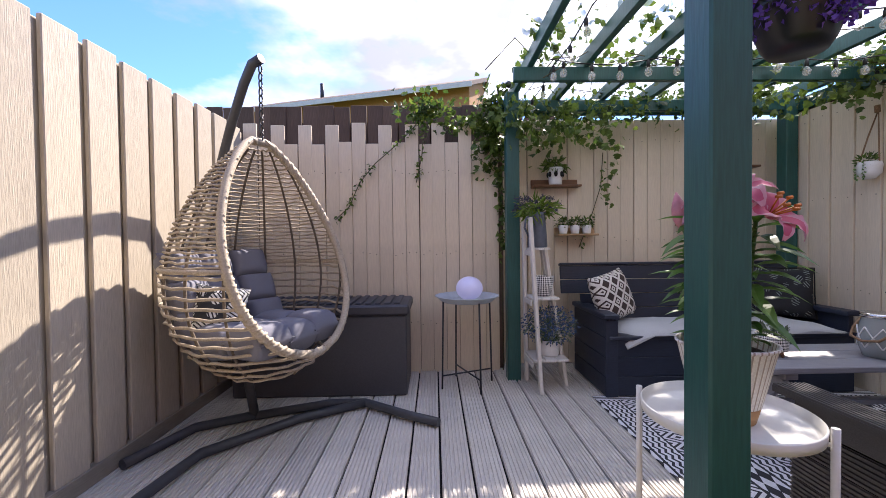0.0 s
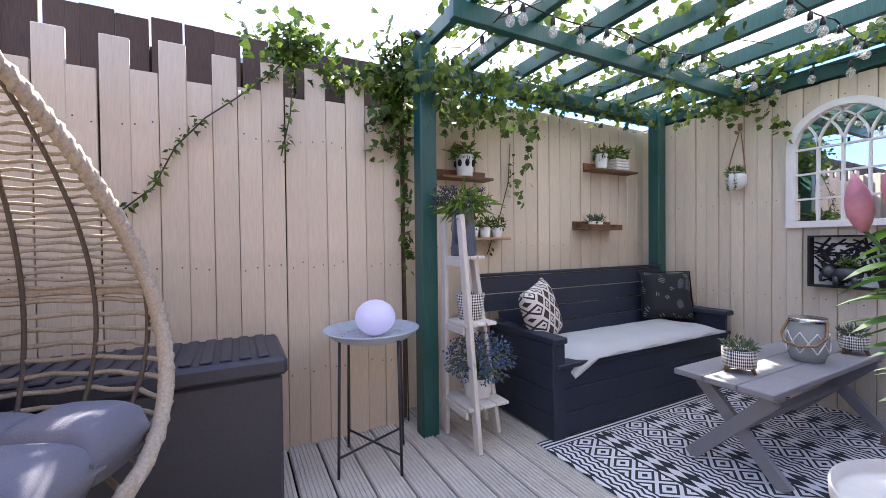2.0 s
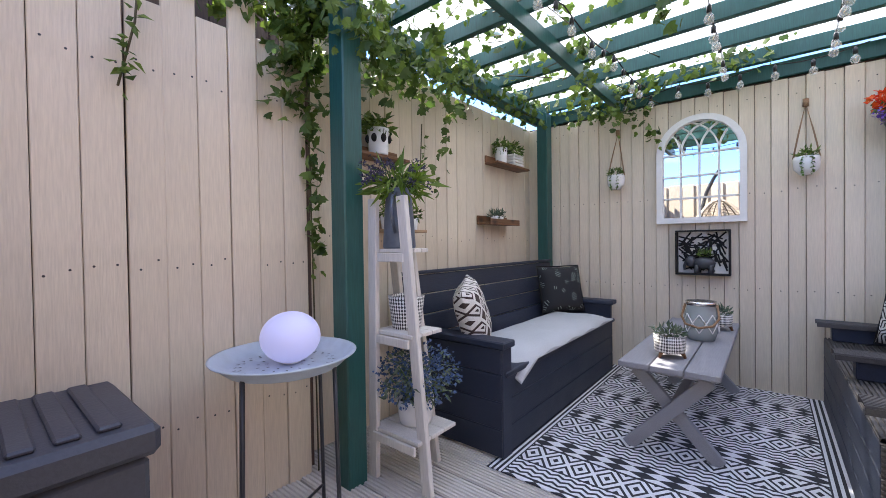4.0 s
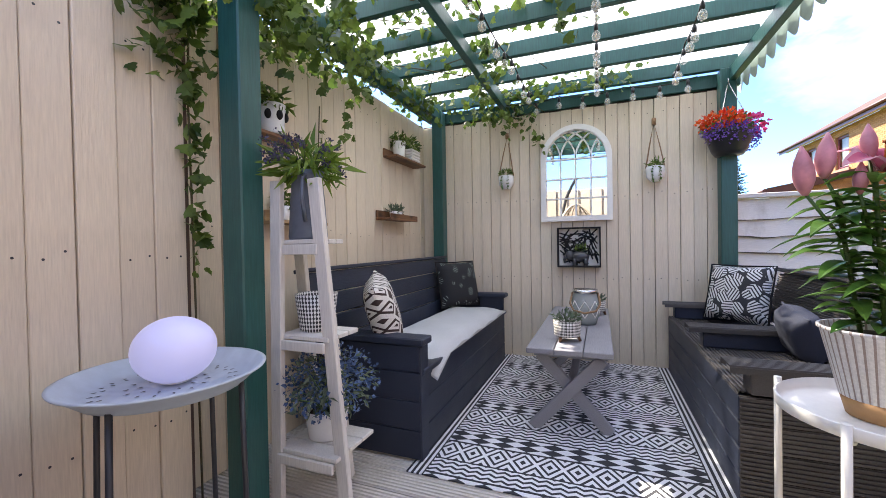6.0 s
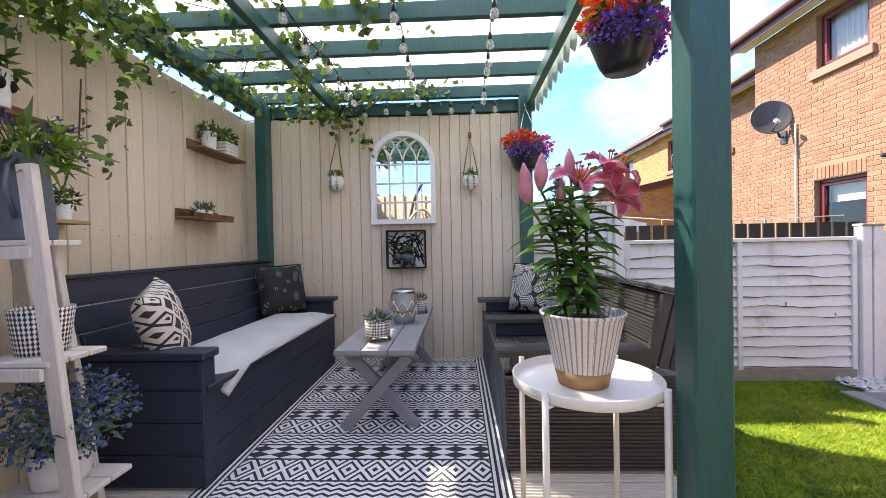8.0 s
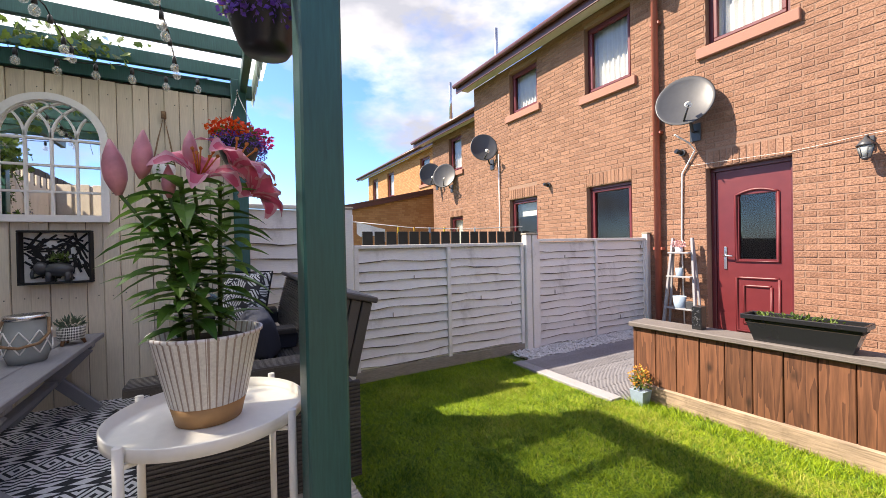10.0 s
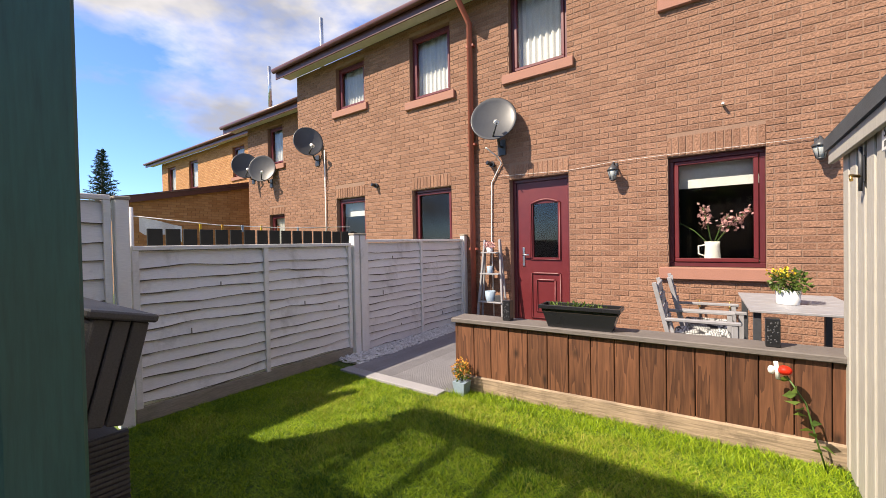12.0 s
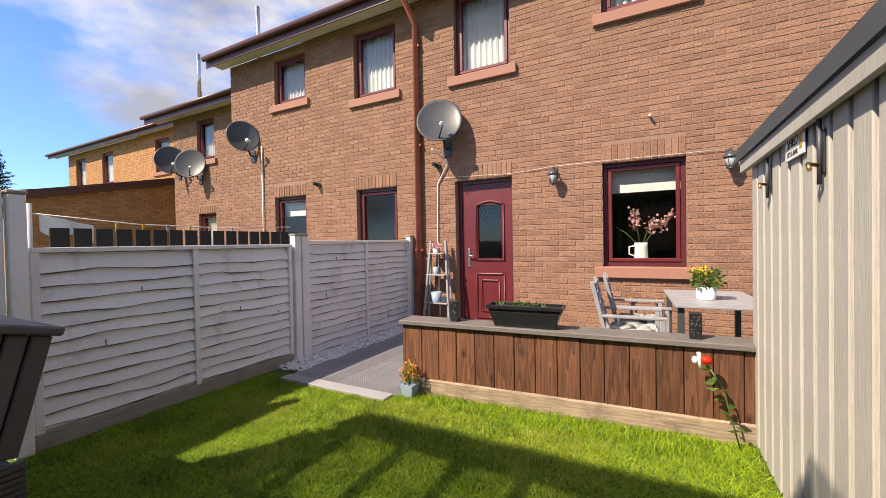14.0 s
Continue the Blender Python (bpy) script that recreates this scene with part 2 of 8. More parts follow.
SLEEPER = surface("pale_sleeper", (0.36, 0.27, 0.19), 0.9, 0.4, 16, 5, (0.4, 5, 5), 0.8, stain=(0.12, 0.085, 0.06), stain_amount=0.85, stain_scale=4.5)
SHED_PAINT = surface("weathered_white_shed_paint", (0.45, 0.425, 0.375), 0.75, 0.16, 30, 3, (7, 7, 0.4), 0.5, stain=(0.33, 0.30, 0.26), stain_amount=0.5, per_piece=0.05, stain_scale=3.5)
BRICK = islands("red_brown_brick", (0.255, 0.135, 0.090), (0.345, 0.188, 0.125), 0.9, 46, 3.0, 0.2)
BRICK_ORANGE = islands("orange_brick", (0.42, 0.20, 0.085), (0.54, 0.29, 0.135), 0.85, 45, 0.6, 0.2)
MORTAR = surface("brown_mortar", (0.275, 0.165, 0.115), 0.9, 0.15, 80, 3)
MORTAR_ORANGE = surface("buff_mortar", (0.36, 0.19, 0.095), 0.9, 0.15, 80, 3)
STONE = surface("pink_sill_stone", (0.34, 0.16, 0.115), 0.8, 0.12, 90, 5, relief=0.4)
MAROON = surface("maroon_door_paint", (0.125, 0.014, 0.018), 0.42, 0.12, 8, 2, relief=0.05)
MAROON_DARK = surface("maroon_frame", (0.10, 0.018, 0.024), 0.38, 0.12, 8, 2, relief=0.05)
GUTTER = surface("brown_plastic_gutter", (0.10, 0.035, 0.030), 0.4, 0.15, 10, 2, relief=0.05)
PIPE_RED = surface("brick_red_pipe", (0.36, 0.10, 0.065), 0.5, 0.12, 10, 2, relief=0.05)
SOFFIT = surface("white_soffit", (0.62, 0.60, 0.56), 0.6, 0.1, 10, 2)
ROOF_TILE = surface("brown_roof_tile", (0.115, 0.065, 0.05), 0.85, 0.25, 20, 3, per_piece=0.15)
WHITE = surface("white_paint", (0.80, 0.79, 0.76), 0.5, 0.05, 30, 3, relief=0.1)
WHITE_METAL = surface("white_powder_coat", (0.80, 0.78, 0.72), 0.38, 0.04, 40, 3, relief=0.03)
WHITE_CERAMIC = surface("white_ceramic", (0.80, 0.80, 0.79), 0.25, 0.04, 20, 3, relief=0.0)
LADDER_WHITE = surface("whitewashed_wood", (0.70, 0.67, 0.62), 0.65, 0.12, 30, 3, (6, 6, 0.5), 0.3, stain=(0.42, 0.37, 0.30), stain_amount=0.35)
BOX_GREY = surface("charcoal_plastic", (0.060, 0.062, 0.075), 0.5, 0.12, 90, 3, relief=0.3)
PLASTIC_BLACK = surface("black_plastic", (0.016, 0.017, 0.02), 0.3, 0.12, 60, 3, relief=0.1)
METAL_DARK = surface("dark_metal", (0.03, 0.032, 0.037), 0.42, 0.15, 40, 3, relief=0.1)
METAL_GREY = surface("dark_grey_stand_metal", (0.055, 0.06, 0.07), 0.45, 0.15, 40, 3, relief=0.1)
CHROME = surface("bright_metal", (0.7, 0.7, 0.7), 0.25, 0.05, 20, 2, relief=0, metal=1.0)
BRASS = surface("brass", (0.65, 0.42, 0.16), 0.3, 0.1, 20, 2, relief=0, metal=1.0)
DISH_GREY = surface("grey_dish", (0.055, 0.058, 0.065), 0.4, 0.1, 20, 2, relief=0.0)
TRAY_GREY = surface("pale_blue_grey_enamel", (0.50, 0.56, 0.62), 0.42, 0.12, 20, 3, relief=0.05, stain=(0.2, 0.17, 0.14), stain_amount=0.4)
RATTAN = surface("natural_rattan", (0.52, 0.44, 0.33), 0.7, 0.25, 120, 6, relief=0.5)
RATTAN_DARK = surface("dark_rib_binding", (0.16, 0.13, 0.10), 0.7, 0.25, 120, 6, relief=0.5)
NAVY_CLOTH = surface("navy_cloth", (0.045, 0.05, 0.075), 0.85, 0.15, 300, 6, relief=0.4)
LAVENDER = islands("lavender_spikes", (0.05, 0.045, 0.085), (0.12, 0.11, 0.19), 0.7, 20, 0, 0.3, 0.1)
LEAF_LIME = islands("lime_green_leaves", (0.10, 0.20, 0.02), (0.24, 0.34, 0.05), 0.45, 30, 0, 0.5, 0.35)
CUSHION = surface("slate_blue_cushion", (0.20, 0.205, 0.25), 0.9, 0.12, 300, 6, relief=0.4)
SEAT_PALE = surface("pale_grey_seat_pad", (0.50, 0.52, 0.54), 0.92, 0.1, 260, 5, relief=0.5)
TABLE_GREY = surface("grey_table_paint", (0.27, 0.27, 0.295), 0.5, 0.16, 30, 3, (0.5, 8, 8), 0.2)
PATIO_GREY = surface("grey_patio_furniture", (0.30, 0.30, 0.32), 0.5, 0.1, 20, 3, relief=0.1)
SHELF_WOOD = wood("oiled_shelf_wood", (0.10, 0.045, 0.02), (0.24, 0.115, 0.05), 0.55, 0, 8.0, 0.1)
SHELF_PALE = wood("pale_shelf_wood", (0.36, 0.22, 0.11), (0.52, 0.36, 0.20), 0.6, 0, 8.0, 0.1)
TERRACOTTA = surface("tan_band", (0.42, 0.235, 0.10), 0.6, 0.1, 40, 3, relief=0.1)
SOIL = surface("potting_soil", (0.05, 0.035, 0.025), 0.95, 0.4, 60, 6, relief=0.9)
GROUND = surface("lawn_soil", (0.085, 0.135, 0.018), 0.95, 0.4, 60, 2, relief=0.9)
FELT = surface("mineral_roof_felt", (0.07, 0.078, 0.088), 0.9, 0.35, 260, 4, relief=0.9)
PEBBLE = islands("white_pebbles", (0.62, 0.60, 0.58), (0.80, 0.79, 0.77), 0.7, 60, 0.3)
GRASS = islands("grass_blades", (0.09, 0.22, 0.010), (0.46, 0.58, 0.035), 0.55, 5, 0, 0.3, 0.3)
GRASS_DEEP = islands("deep_green_grass_blades", (0.035, 0.105, 0.008), (0.11, 0.23, 0.016), 0.55, 5, 0, 0.3, 0.25)
GRASS_DRY = islands("yellowed_grass_blades", (0.36, 0.40, 0.05), (0.55, 0.52, 0.12), 0.6, 5, 0, 0.3, 0.35)
LEAF = islands("vine_leaves", (0.048, 0.098, 0.02), (0.185, 0.275, 0.048), 0.45, 30, 0, 0.5, 0.42)
LEAF_DARK = islands("lily_leaves", (0.045, 0.135, 0.022), (0.14, 0.28, 0.045), 0.38, 20, 0, 0.5, 0.25)
LEAF_GREY = islands("grey_green_leaves", (0.10, 0.15, 0.10), (0.19, 0.24, 0.16), 0.6, 30, 0, 0.3, 0.2)
LEAF_FIR = islands("fir_needles", (0.012, 0.035, 0.014), (0.03, 0.065, 0.025), 0.7, 10, 0, 0.2)
STEM = surface("plant_stem", (0.10, 0.085, 0.035), 0.7, 0.3, 60, 4)
STEM_GREEN = surface("green_stem", (0.07, 0.14, 0.03), 0.5, 0.2, 60, 4)
PINK = islands("pink_lily_petals", (0.60, 0.075, 0.16), (0.74, 0.16, 0.26), 0.45, 18, 0, 0.4, 0.25)
PINK_EDGE = islands("pale_petal_edge", (0.72, 0.30, 0.38), (0.80, 0.42, 0.48), 0.45, 18, 0, 0.4, 0.25)
PINK_PALE = surface("pale_pink_bud", (0.66, 0.26, 0.30), 0.45, 0.3, 20, 14, relief=0.1)
ORANGE = surface("orange_stamen", (0.55, 0.17, 0.02), 0.6, 0.2, 50, 4)
RED_FLOWER = islands("red_orange_petals", (0.75, 0.02, 0.015), (0.85, 0.16, 0.02), 0.5, 20, 0, 0.3, 0.25)
MAGENTA_FLOWER = islands("magenta_petals", (0.70, 0.03, 0.16), (0.85, 0.10, 0.28), 0.5, 20, 0, 0.3, 0.25)
PURPLE_FLOWER = islands("purple_petals", (0.13, 0.05, 0.40), (0.25, 0.14, 0.58), 0.5, 20, 0, 0.3, 0.25)
BLUE_FLOWER = islands("dusty_blue_petals", (0.05, 0.10, 0.22), (0.13, 0.20, 0.36), 0.6, 20, 0, 0.3, 0.2)
YELLOW_FLOWER = islands("yellow_petals", (0.75, 0.50, 0.03), (0.85, 0.62, 0.08), 0.5, 20, 0, 0.3, 0.2)
PALE_PINK_FLOWER = islands("blush_petals", (0.65, 0.32, 0.33), (0.78, 0.52, 0.50), 0.6, 20, 0, 0.3, 0.2)
CORAL_FLOWER = islands("coral_petals", (0.60, 0.18, 0.05), (0.72, 0.42, 0.06), 0.6, 20, 0, 0.3, 0.2)
ROPE = surface("jute_rope", (0.33, 0.20, 0.11), 0.9, 0.3, 150, 6, relief=0.6)
CABLE = surface("black_cable", (0.012, 0.012, 0.012), 0.5, 0.1, 20, 2, relief=0)
CABLE_WHITE = surface("white_cable", (0.75, 0.73, 0.70), 0.5, 0.1, 20, 2, relief=0)
BLUE_POT = surface("pale_blue_pot", (0.27, 0.36, 0.46), 0.5, 0.1, 30, 3, relief=0.1)
JUG_GREY = surface("blue_grey_zinc", (0.13, 0.155, 0.20), 0.45, 0.15, 30, 3, relief=0.1, metal=0.3)
CURTAIN = surface("net_curtain", (0.72, 0.72, 0.70), 0.9, 0.12, 70, 8, relief=0.2)
# indoor shade behind the glass, put into a dark base colour
ROOM_SHADE = surface("room_shade_colour", (0.045, 0.04, 0.038), 0.9, 0.3, 3, 1)


def roofing():
    """Clear corrugated plastic that lets most light by and spreads the rest."""
    m, nt, p = nodes_of("clear_corrugated_sheet")
    tr, tl, mx, mx2 = nt.nodes.new("ShaderNodeBsdfTransparent"), nt.nodes.new("ShaderNodeBsdfTranslucent"), nt.nodes.new("ShaderNodeMixShader"), nt.nodes.new("ShaderNodeMixShader")
    tr.inputs["Color"].default_value = (0.94, 0.97, 0.98, 1)
    tl.inputs["Color"].default_value = (0.88, 0.93, 0.95, 1)
    p.inputs["Base Color"].default_value, p.inputs["Roughness"].default_value = (0.8, 0.85, 0.86, 1), 0.12
    f = noise_tex(nt, 3.0, 6)
    nt.links.new(math_node(nt, "MULTIPLY_ADD", f, 0.5, 0.42), mx.inputs["Fac"])
    mx2.inputs["Fac"].default_value = 0.06
    nt.links.new(tr.outputs[0], mx.inputs[1])
    nt.links.new(tl.outputs[0], mx.inputs[2])
    nt.links.new(mx.outputs[0], mx2.inputs[1])
    nt.links.new(p.outputs[0], mx2.inputs[2])
    nt.links.new(mx2.outputs[0], nt.nodes["Material Output"].inputs["Surface"])
    return m


POLY = roofing()
BULB = clear("bulb_glass", (0.96, 0.96, 0.94), 0.72, 0.03)
JAR_GLASS = clear("smoky_glass", (0.55, 0.60, 0.60), 0.45, 0.08)


def glass_pane():
    m, nt, p = nodes_of("window_glass")
    tr, gl, mx, fr = nt.nodes.new("ShaderNodeBsdfTransparent"), nt.nodes.new("ShaderNodeBsdfGlossy"), nt.nodes.new("ShaderNodeMixShader"), nt.nodes.new("ShaderNodeFresnel")
    tr.inputs["Color"].default_value = (0.85, 0.88, 0.88, 1)
    gl.inputs["Roughness"].default_value = 0.015
    fr.inputs["IOR"].default_value = 1.6
    nt.links.new(fr.outputs[0], mx.inputs["Fac"])
    nt.links.new(tr.outputs[0], mx.inputs[1])
    nt.links.new(gl.outputs[0], mx.inputs[2])
    nt.links.new(mx.outputs[0], nt.nodes["Material Output"].inputs["Surface"])
    return m


GLASS = glass_pane()
MIRROR = surface("mirror_silver", (0.86, 0.87, 0.87), 0.02, 0.02, 5, 2, relief=0, metal=1.0)
MIRROR.node_tree.nodes["Principled BSDF"].inputs["Roughness"].default_value = 0.015
for _l in list(MIRROR.node_tree.links):
    if _l.to_socket.name == "Roughness":
        MIRROR.node_tree.links.remove(_l)


def lamp_ball():
    m, nt, p = nodes_of("opal_lamp_ball")
    p.inputs["Base Color"].default_value = (0.52, 0.54, 0.78, 1)
    p.inputs["Roughness"].default_value = 0.35
    p.inputs["Emission Color"].default_value = (0.62, 0.62, 1.0, 1)
    p.inputs["Emission Strength"].default_value = 0.055
    return m


OPAL = lamp_ball()


def two_tone(name, kind, scale, dark, pale, rough=0.85):
    """Printed black and white patterns: rug, cushions, pots."""
    m, nt, p = nodes_of(name)
    t = nt.nodes.new("ShaderNodeTexCoord")
    sep = nt.nodes.new("ShaderNodeSeparateXYZ")
    nt.links.new(t.outputs["Object"], sep.inputs[0])
    X, Y, Z = sep.outputs
    M = lambda *a: math_node(nt, *a)
    if kind == "rug":
        u, v = M("MULTIPLY", X, 2.3), M("MULTIPLY", Y, 8.2)
        band = M("FRACT", u)
        dy = M("ABSOLUTE", M("SUBTRACT", M("FRACT", v), 0.5))
        # concentric diamonds in the widest band
        dx = M("ABSOLUTE", M("SUBTRACT", M("MULTIPLY", band, 2.6), 0.5))
        rings = M("GREATER_THAN", M("FRACT", M("MULTIPLY", M("ADD", dx, dy), 3.4)), 0.42)
        # solid dark diamonds on white
        dx2 = M("ABSOLUTE", M("SUBTRACT", M("FRACT", M("MULTIPLY", M("SUBTRACT", band, 0.42), 8.0)), 0.5))
        spots = M("GREATER_THAN", M("ADD", dx2, dy), 0.52)
        # zigzag rows
        zig = M("PINGPONG", M("MULTIPLY", v, 2.0), 0.5)
        zags = M("GREATER_THAN", M("FRACT", M("ADD", M("MULTIPLY", band, 13.0), zig)), 0.45)
        in_a, in_c = M("LESS_THAN", band, 0.385), M("GREATER_THAN", band, 0.70)
        in_b = M("SUBTRACT", M("SUBTRACT", 1.0, in_a), in_c)
        fac = M("ADD", M("ADD", M("MULTIPLY", rings, in_a), M("MULTIPLY", spots, in_b)), M("MULTIPLY", zags, in_c))
        for at in (0.385, 0.70, 0.99):
            fac = M("MULTIPLY", fac, M("GREATER_THAN", M("ABSOLUTE", M("SUBTRACT", band, at)), 0.016))
        edge = M("ABSOLUTE", Y)
        stripes = M("GREATER_THAN", M("FRACT", M("MULTIPLY", edge, 38.0)), 0.5)
        is_edge = M("GREATER_THAN", edge, 0.585)
        fac = M("ADD", M("MULTIPLY", fac, M("SUBTRACT", 1.0, is_edge)), M("MULTIPLY", stripes, is_edge))
        rib = noise_tex(nt, 160, 2, (1, 0.25, 1))
        bump(nt, p, rib, 0.5, 0.003)
    elif kind == "lattice":
        u, v = M("MULTIPLY", X, scale), M("MULTIPLY", Z, scale)
        dx, dy = M("ABSOLUTE", M("SUBTRACT", M("FRACT", u), 0.5)), M("ABSOLUTE", M("SUBTRACT", M("FRACT", v), 0.5))
        d = M("ADD", dx, dy)
        fac = M("MAXIMUM", M("LESS_THAN", M("ABSOLUTE", M("SUBTRACT", d, 0.5)), 0.13), M("LESS_THAN", M("ABSOLUTE", M("SUBTRACT", d, 0.16)), 0.075))
    elif kind in ("leaf", "leaf_dark"):
        # fronds: each cell has its own direction and fine leaflets along it
        vo = nt.nodes.new("ShaderNodeTexVoronoi")
        vo.inputs["Scale"].default_value, vo.inputs["Randomness"].default_value = scale, 0.9
        nt.links.new(t.outputs["Object"], vo.inputs["Vector"])
        hue = nt.nodes.new("ShaderNodeSeparateXYZ")
        nt.links.new(vo.outputs["Color"], hue.inputs[0])
        ang = M("MULTIPLY", hue.outputs[0], 6.283)
        c_, s_ = M("COSINE", ang), M("SINE", ang)
        u, v = M("ADD", M("MULTIPLY", X, c_), M("MULTIPLY", Z, s_)), M("SUBTRACT", M("MULTIPLY", Z, c_), M("MULTIPLY", X, s_))
        bow = M("ADD", M("MULTIPLY", u, scale * 3.4), M("MULTIPLY", M("ABSOLUTE", v), scale * 2.2))
        fac = M("MULTIPLY", M("GREATER_THAN", M("FRACT", bow), 0.42 if kind == "leaf" else 0.66), M("LESS_THAN", vo.outputs["Distance"], 0.62 if kind == "leaf" else 0.40))
    elif kind == "rows":
        a = M("ARCTAN2", Y, X)
        u, v = M("MULTIPLY", a, scale), M("MULTIPLY", Z, 62.0)
        fac = M("GREATER_THAN", M("ADD", M("ABSOLUTE", M("SUBTRACT", M("FRACT", u), 0.5)), M("MULTIPLY", M("ABSOLUTE", M("SUBTRACT", M("FRACT", v), 0.5)), 0.8)), 0.45)
    elif kind == "flutes":
        a = M("ARCTAN2", Y, X)
        fac = M("GREATER_THAN", M("FRACT", M("MULTIPLY", a, scale)), 0.27)
        bump(nt, p, M("PINGPONG", M("FRACT", M("MULTIPLY", a, scale)), 0.5), 0.6, 0.006)
    grain = noise_tex(nt, 140, 3)
    col = mixed(nt, fac, dark, pale)
    col = mixed(nt, 1.0, col, ramp(nt, grain, [(0.3, (0.8,) * 3), (0.7, (1.0,) * 3)]), "MULTIPLY")
    nt.links.new(col, p.inputs["Base Color"])
    p.inputs["Roughness"].default_value = rough
    return m


EDGING = islands("pale_green_plastic_edging", (0.42, 0.56, 0.46), (0.44, 0.58, 0.48), 0.35, 20, 0, 0.5, 0.45)
RUG = two_tone("black_white_woven_rug", "rug", 1, (0.022, 0.024, 0.032), (0.76, 0.77, 0.80), 0.8)
PRINT_LATTICE = two_tone("brown_white_lattice_print", "lattice", 10.0, (0.045, 0.028, 0.025), (0.72, 0.70, 0.66))
PRINT_LEAF = two_tone("white_leaf_print", "leaf", 14.0, (0.03, 0.032, 0.036), (0.70, 0.71, 0.70))
PRINT_DARK = two_tone("dark_palm_print", "leaf_dark", 15.0, (0.016, 0.018, 0.022), (0.22, 0.27, 0.25))
POT_ROWS = two_tone("black_white_glaze", "rows", 5.9, (0.02, 0.02, 0.02), (0.78, 0.76, 0.72), 0.4)
POT_PALE = two_tone("white_black_glaze", "rows", 9.0, (0.78, 0.76, 0.72), (0.02, 0.02, 0.02), 0.4)
POT_FLUTES = two_tone("fluted_white_metal", "flutes", 6.4, (0.42, 0.33, 0.29), (0.84, 0.81, 0.79), 0.5)

# ---------------------------------------------------------------- mesh helpers


def quad_box(bm, x0, x1, y0, y1, z0, z1, bevel=0.0, turn=None):
    vs = [bm.verts.new(p) for p in ((x0, y0, z0), (x1, y0, z0), (x1, y1, z0), (x0, y1, z0), (x0, y0, z1), (x1, y0, z1), (x1, y1, z1), (x0, y1, z1))]
    fs = [bm.faces.new([vs[i] for i in f]) for f in ((3, 2, 1, 0), (4, 5, 6, 7), (0, 1, 5, 4), (1, 2, 6, 5), (2, 3, 7, 6), (3, 0, 4, 7))]
    if bevel:
        es = list({e for f in fs for e in f.edges})
        r = bmesh.ops.bevel(bm, geom=es, offset=bevel, segments=1, affect="EDGES")
        vs = list({v for f in r["faces"] for v in f.verts} | {v for v in vs if v.is_valid})
    if turn is not None:
        for v in vs:
            v.co = turn @ v.co
    return vs


def boxm(x0, x1, y0, y1, z0, z1, bevel=0.0, turn=None):
    bm = bmesh.new()
    quad_box(bm, x0, x1, y0, y1, z0, z1, bevel, turn)
    return bm


def sweep(bm, pts, radius, seg=8, cap=True):
    """A round bar along points; radius may be one number or one for each point."""
    pts = [Vector(p) for p in pts]
    rings, up = [], Vector((0, 0, 1))
    for i, p in enumerate(pts):
        d = (pts[min(i + 1, len(pts) - 1)] - pts[max(i - 1, 0)]).normalized()
        if i == 0:
            ref = up if abs(d.z) < 0.9 else Vector((1, 0, 0))
            side = d.cross(ref).normalized()
        else:
            side = (side - d * side.dot(d)).normalized()
        oth = d.cross(side)
        r = radius[i] if isinstance(radius, (list, tuple)) else radius
        rings.append([bm.verts.new(p + (side * math.cos(a) + oth * math.sin(a)) * r) for a in (2 * math.pi * k / seg for k in range(seg))])
    for a, b in zip(rings, rings[1:]):
        for k in range(seg):
            f = bm.faces.new((a[k], a[(k + 1) % seg], b[(k + 1) % seg], b[k]))
            f.smooth = True
    if cap:
        bm.faces.new(rings[0][::-1])
        bm.faces.new(rings[-1])


def bar(pts, radius, seg=8):
    bm = bmesh.new()
    sweep(bm, pts, radius, seg)
    return bm


def lathe(bm, profile, seg=32, at=(0, 0, 0), sx=1.0, sy=1.0):
    rings = []
    for r, z in profile:
        rings.append([bm.verts.new((at[0] + r * sx * math.cos(2 * math.pi * k / seg), at[1] + r * sy * math.sin(2 * math.pi * k / seg), at[2] + z)) for k in range(seg)])
    for a, b in zip(rings, rings[1:]):
        for k in range(seg):
            f = bm.faces.new((a[k], a[(k + 1) % seg], b[(k + 1) % seg], b[k]))
            f.smooth = True
    bm.faces.new(rings[0][::-1])
    bm.faces.new(rings[-1])


def turned(profile, seg=32, at=(0, 0, 0), sx=1.0, sy=1.0):
    bm = bmesh.new()
    lathe(bm, profile, seg, at, sx, sy)
    return bm


def ball(bm, at, r, sx=1, sy=1, sz=1, u=16, v=10):
    m = Matrix.LocRotScale(at, None, (sx, sy, sz))
    made = bmesh.ops.create_uvsphere(bm, u_segments=u, v_segments=v, radius=r, matrix=m)
    for vert in made["verts"]:
        for f in vert.link_faces:
            f.smooth = True


def mesh_of(name, bm, material):
    me = bpy.data.meshes.new(name)
    bm.normal_update()
    bm.to_mesh(me)
    bm.free()
    me.materials.append(material)
    return me


def part(name, bm, material, parent, label="", m=None):
    """One mesh object under a thing or under a part."""
    ob = new(name, mesh_of(name, bm, material) if isinstance(bm, bmesh.types.BMesh) else bm)
    ob.parent = parent
    if m is not None:
        ob.matrix_basis = m
    return tagged(ob, label)


def thing(name, label, category, group="", m=None, kind=""):
    ob = new(name)
    ob.empty_display_size = 0.1
    if m is not None:
        ob.matrix_basis = m
    return tagged(ob, label, category, group, kind)


def solid(name, bm, material, label, category, kind="", m=None, group=""):
    """A thing that is one mesh."""
    ob = new(name, mesh_of(name, bm, material))
    if m is not None:
        ob.matrix_basis = m
    return tagged(ob, label, category, group, kind)


def raw(name, verts, faces, material):
    me = bpy.data.meshes.new(name)
    me.from_pydata(verts, [], faces)
    me.materials.append(material)
    me.update()
    return me


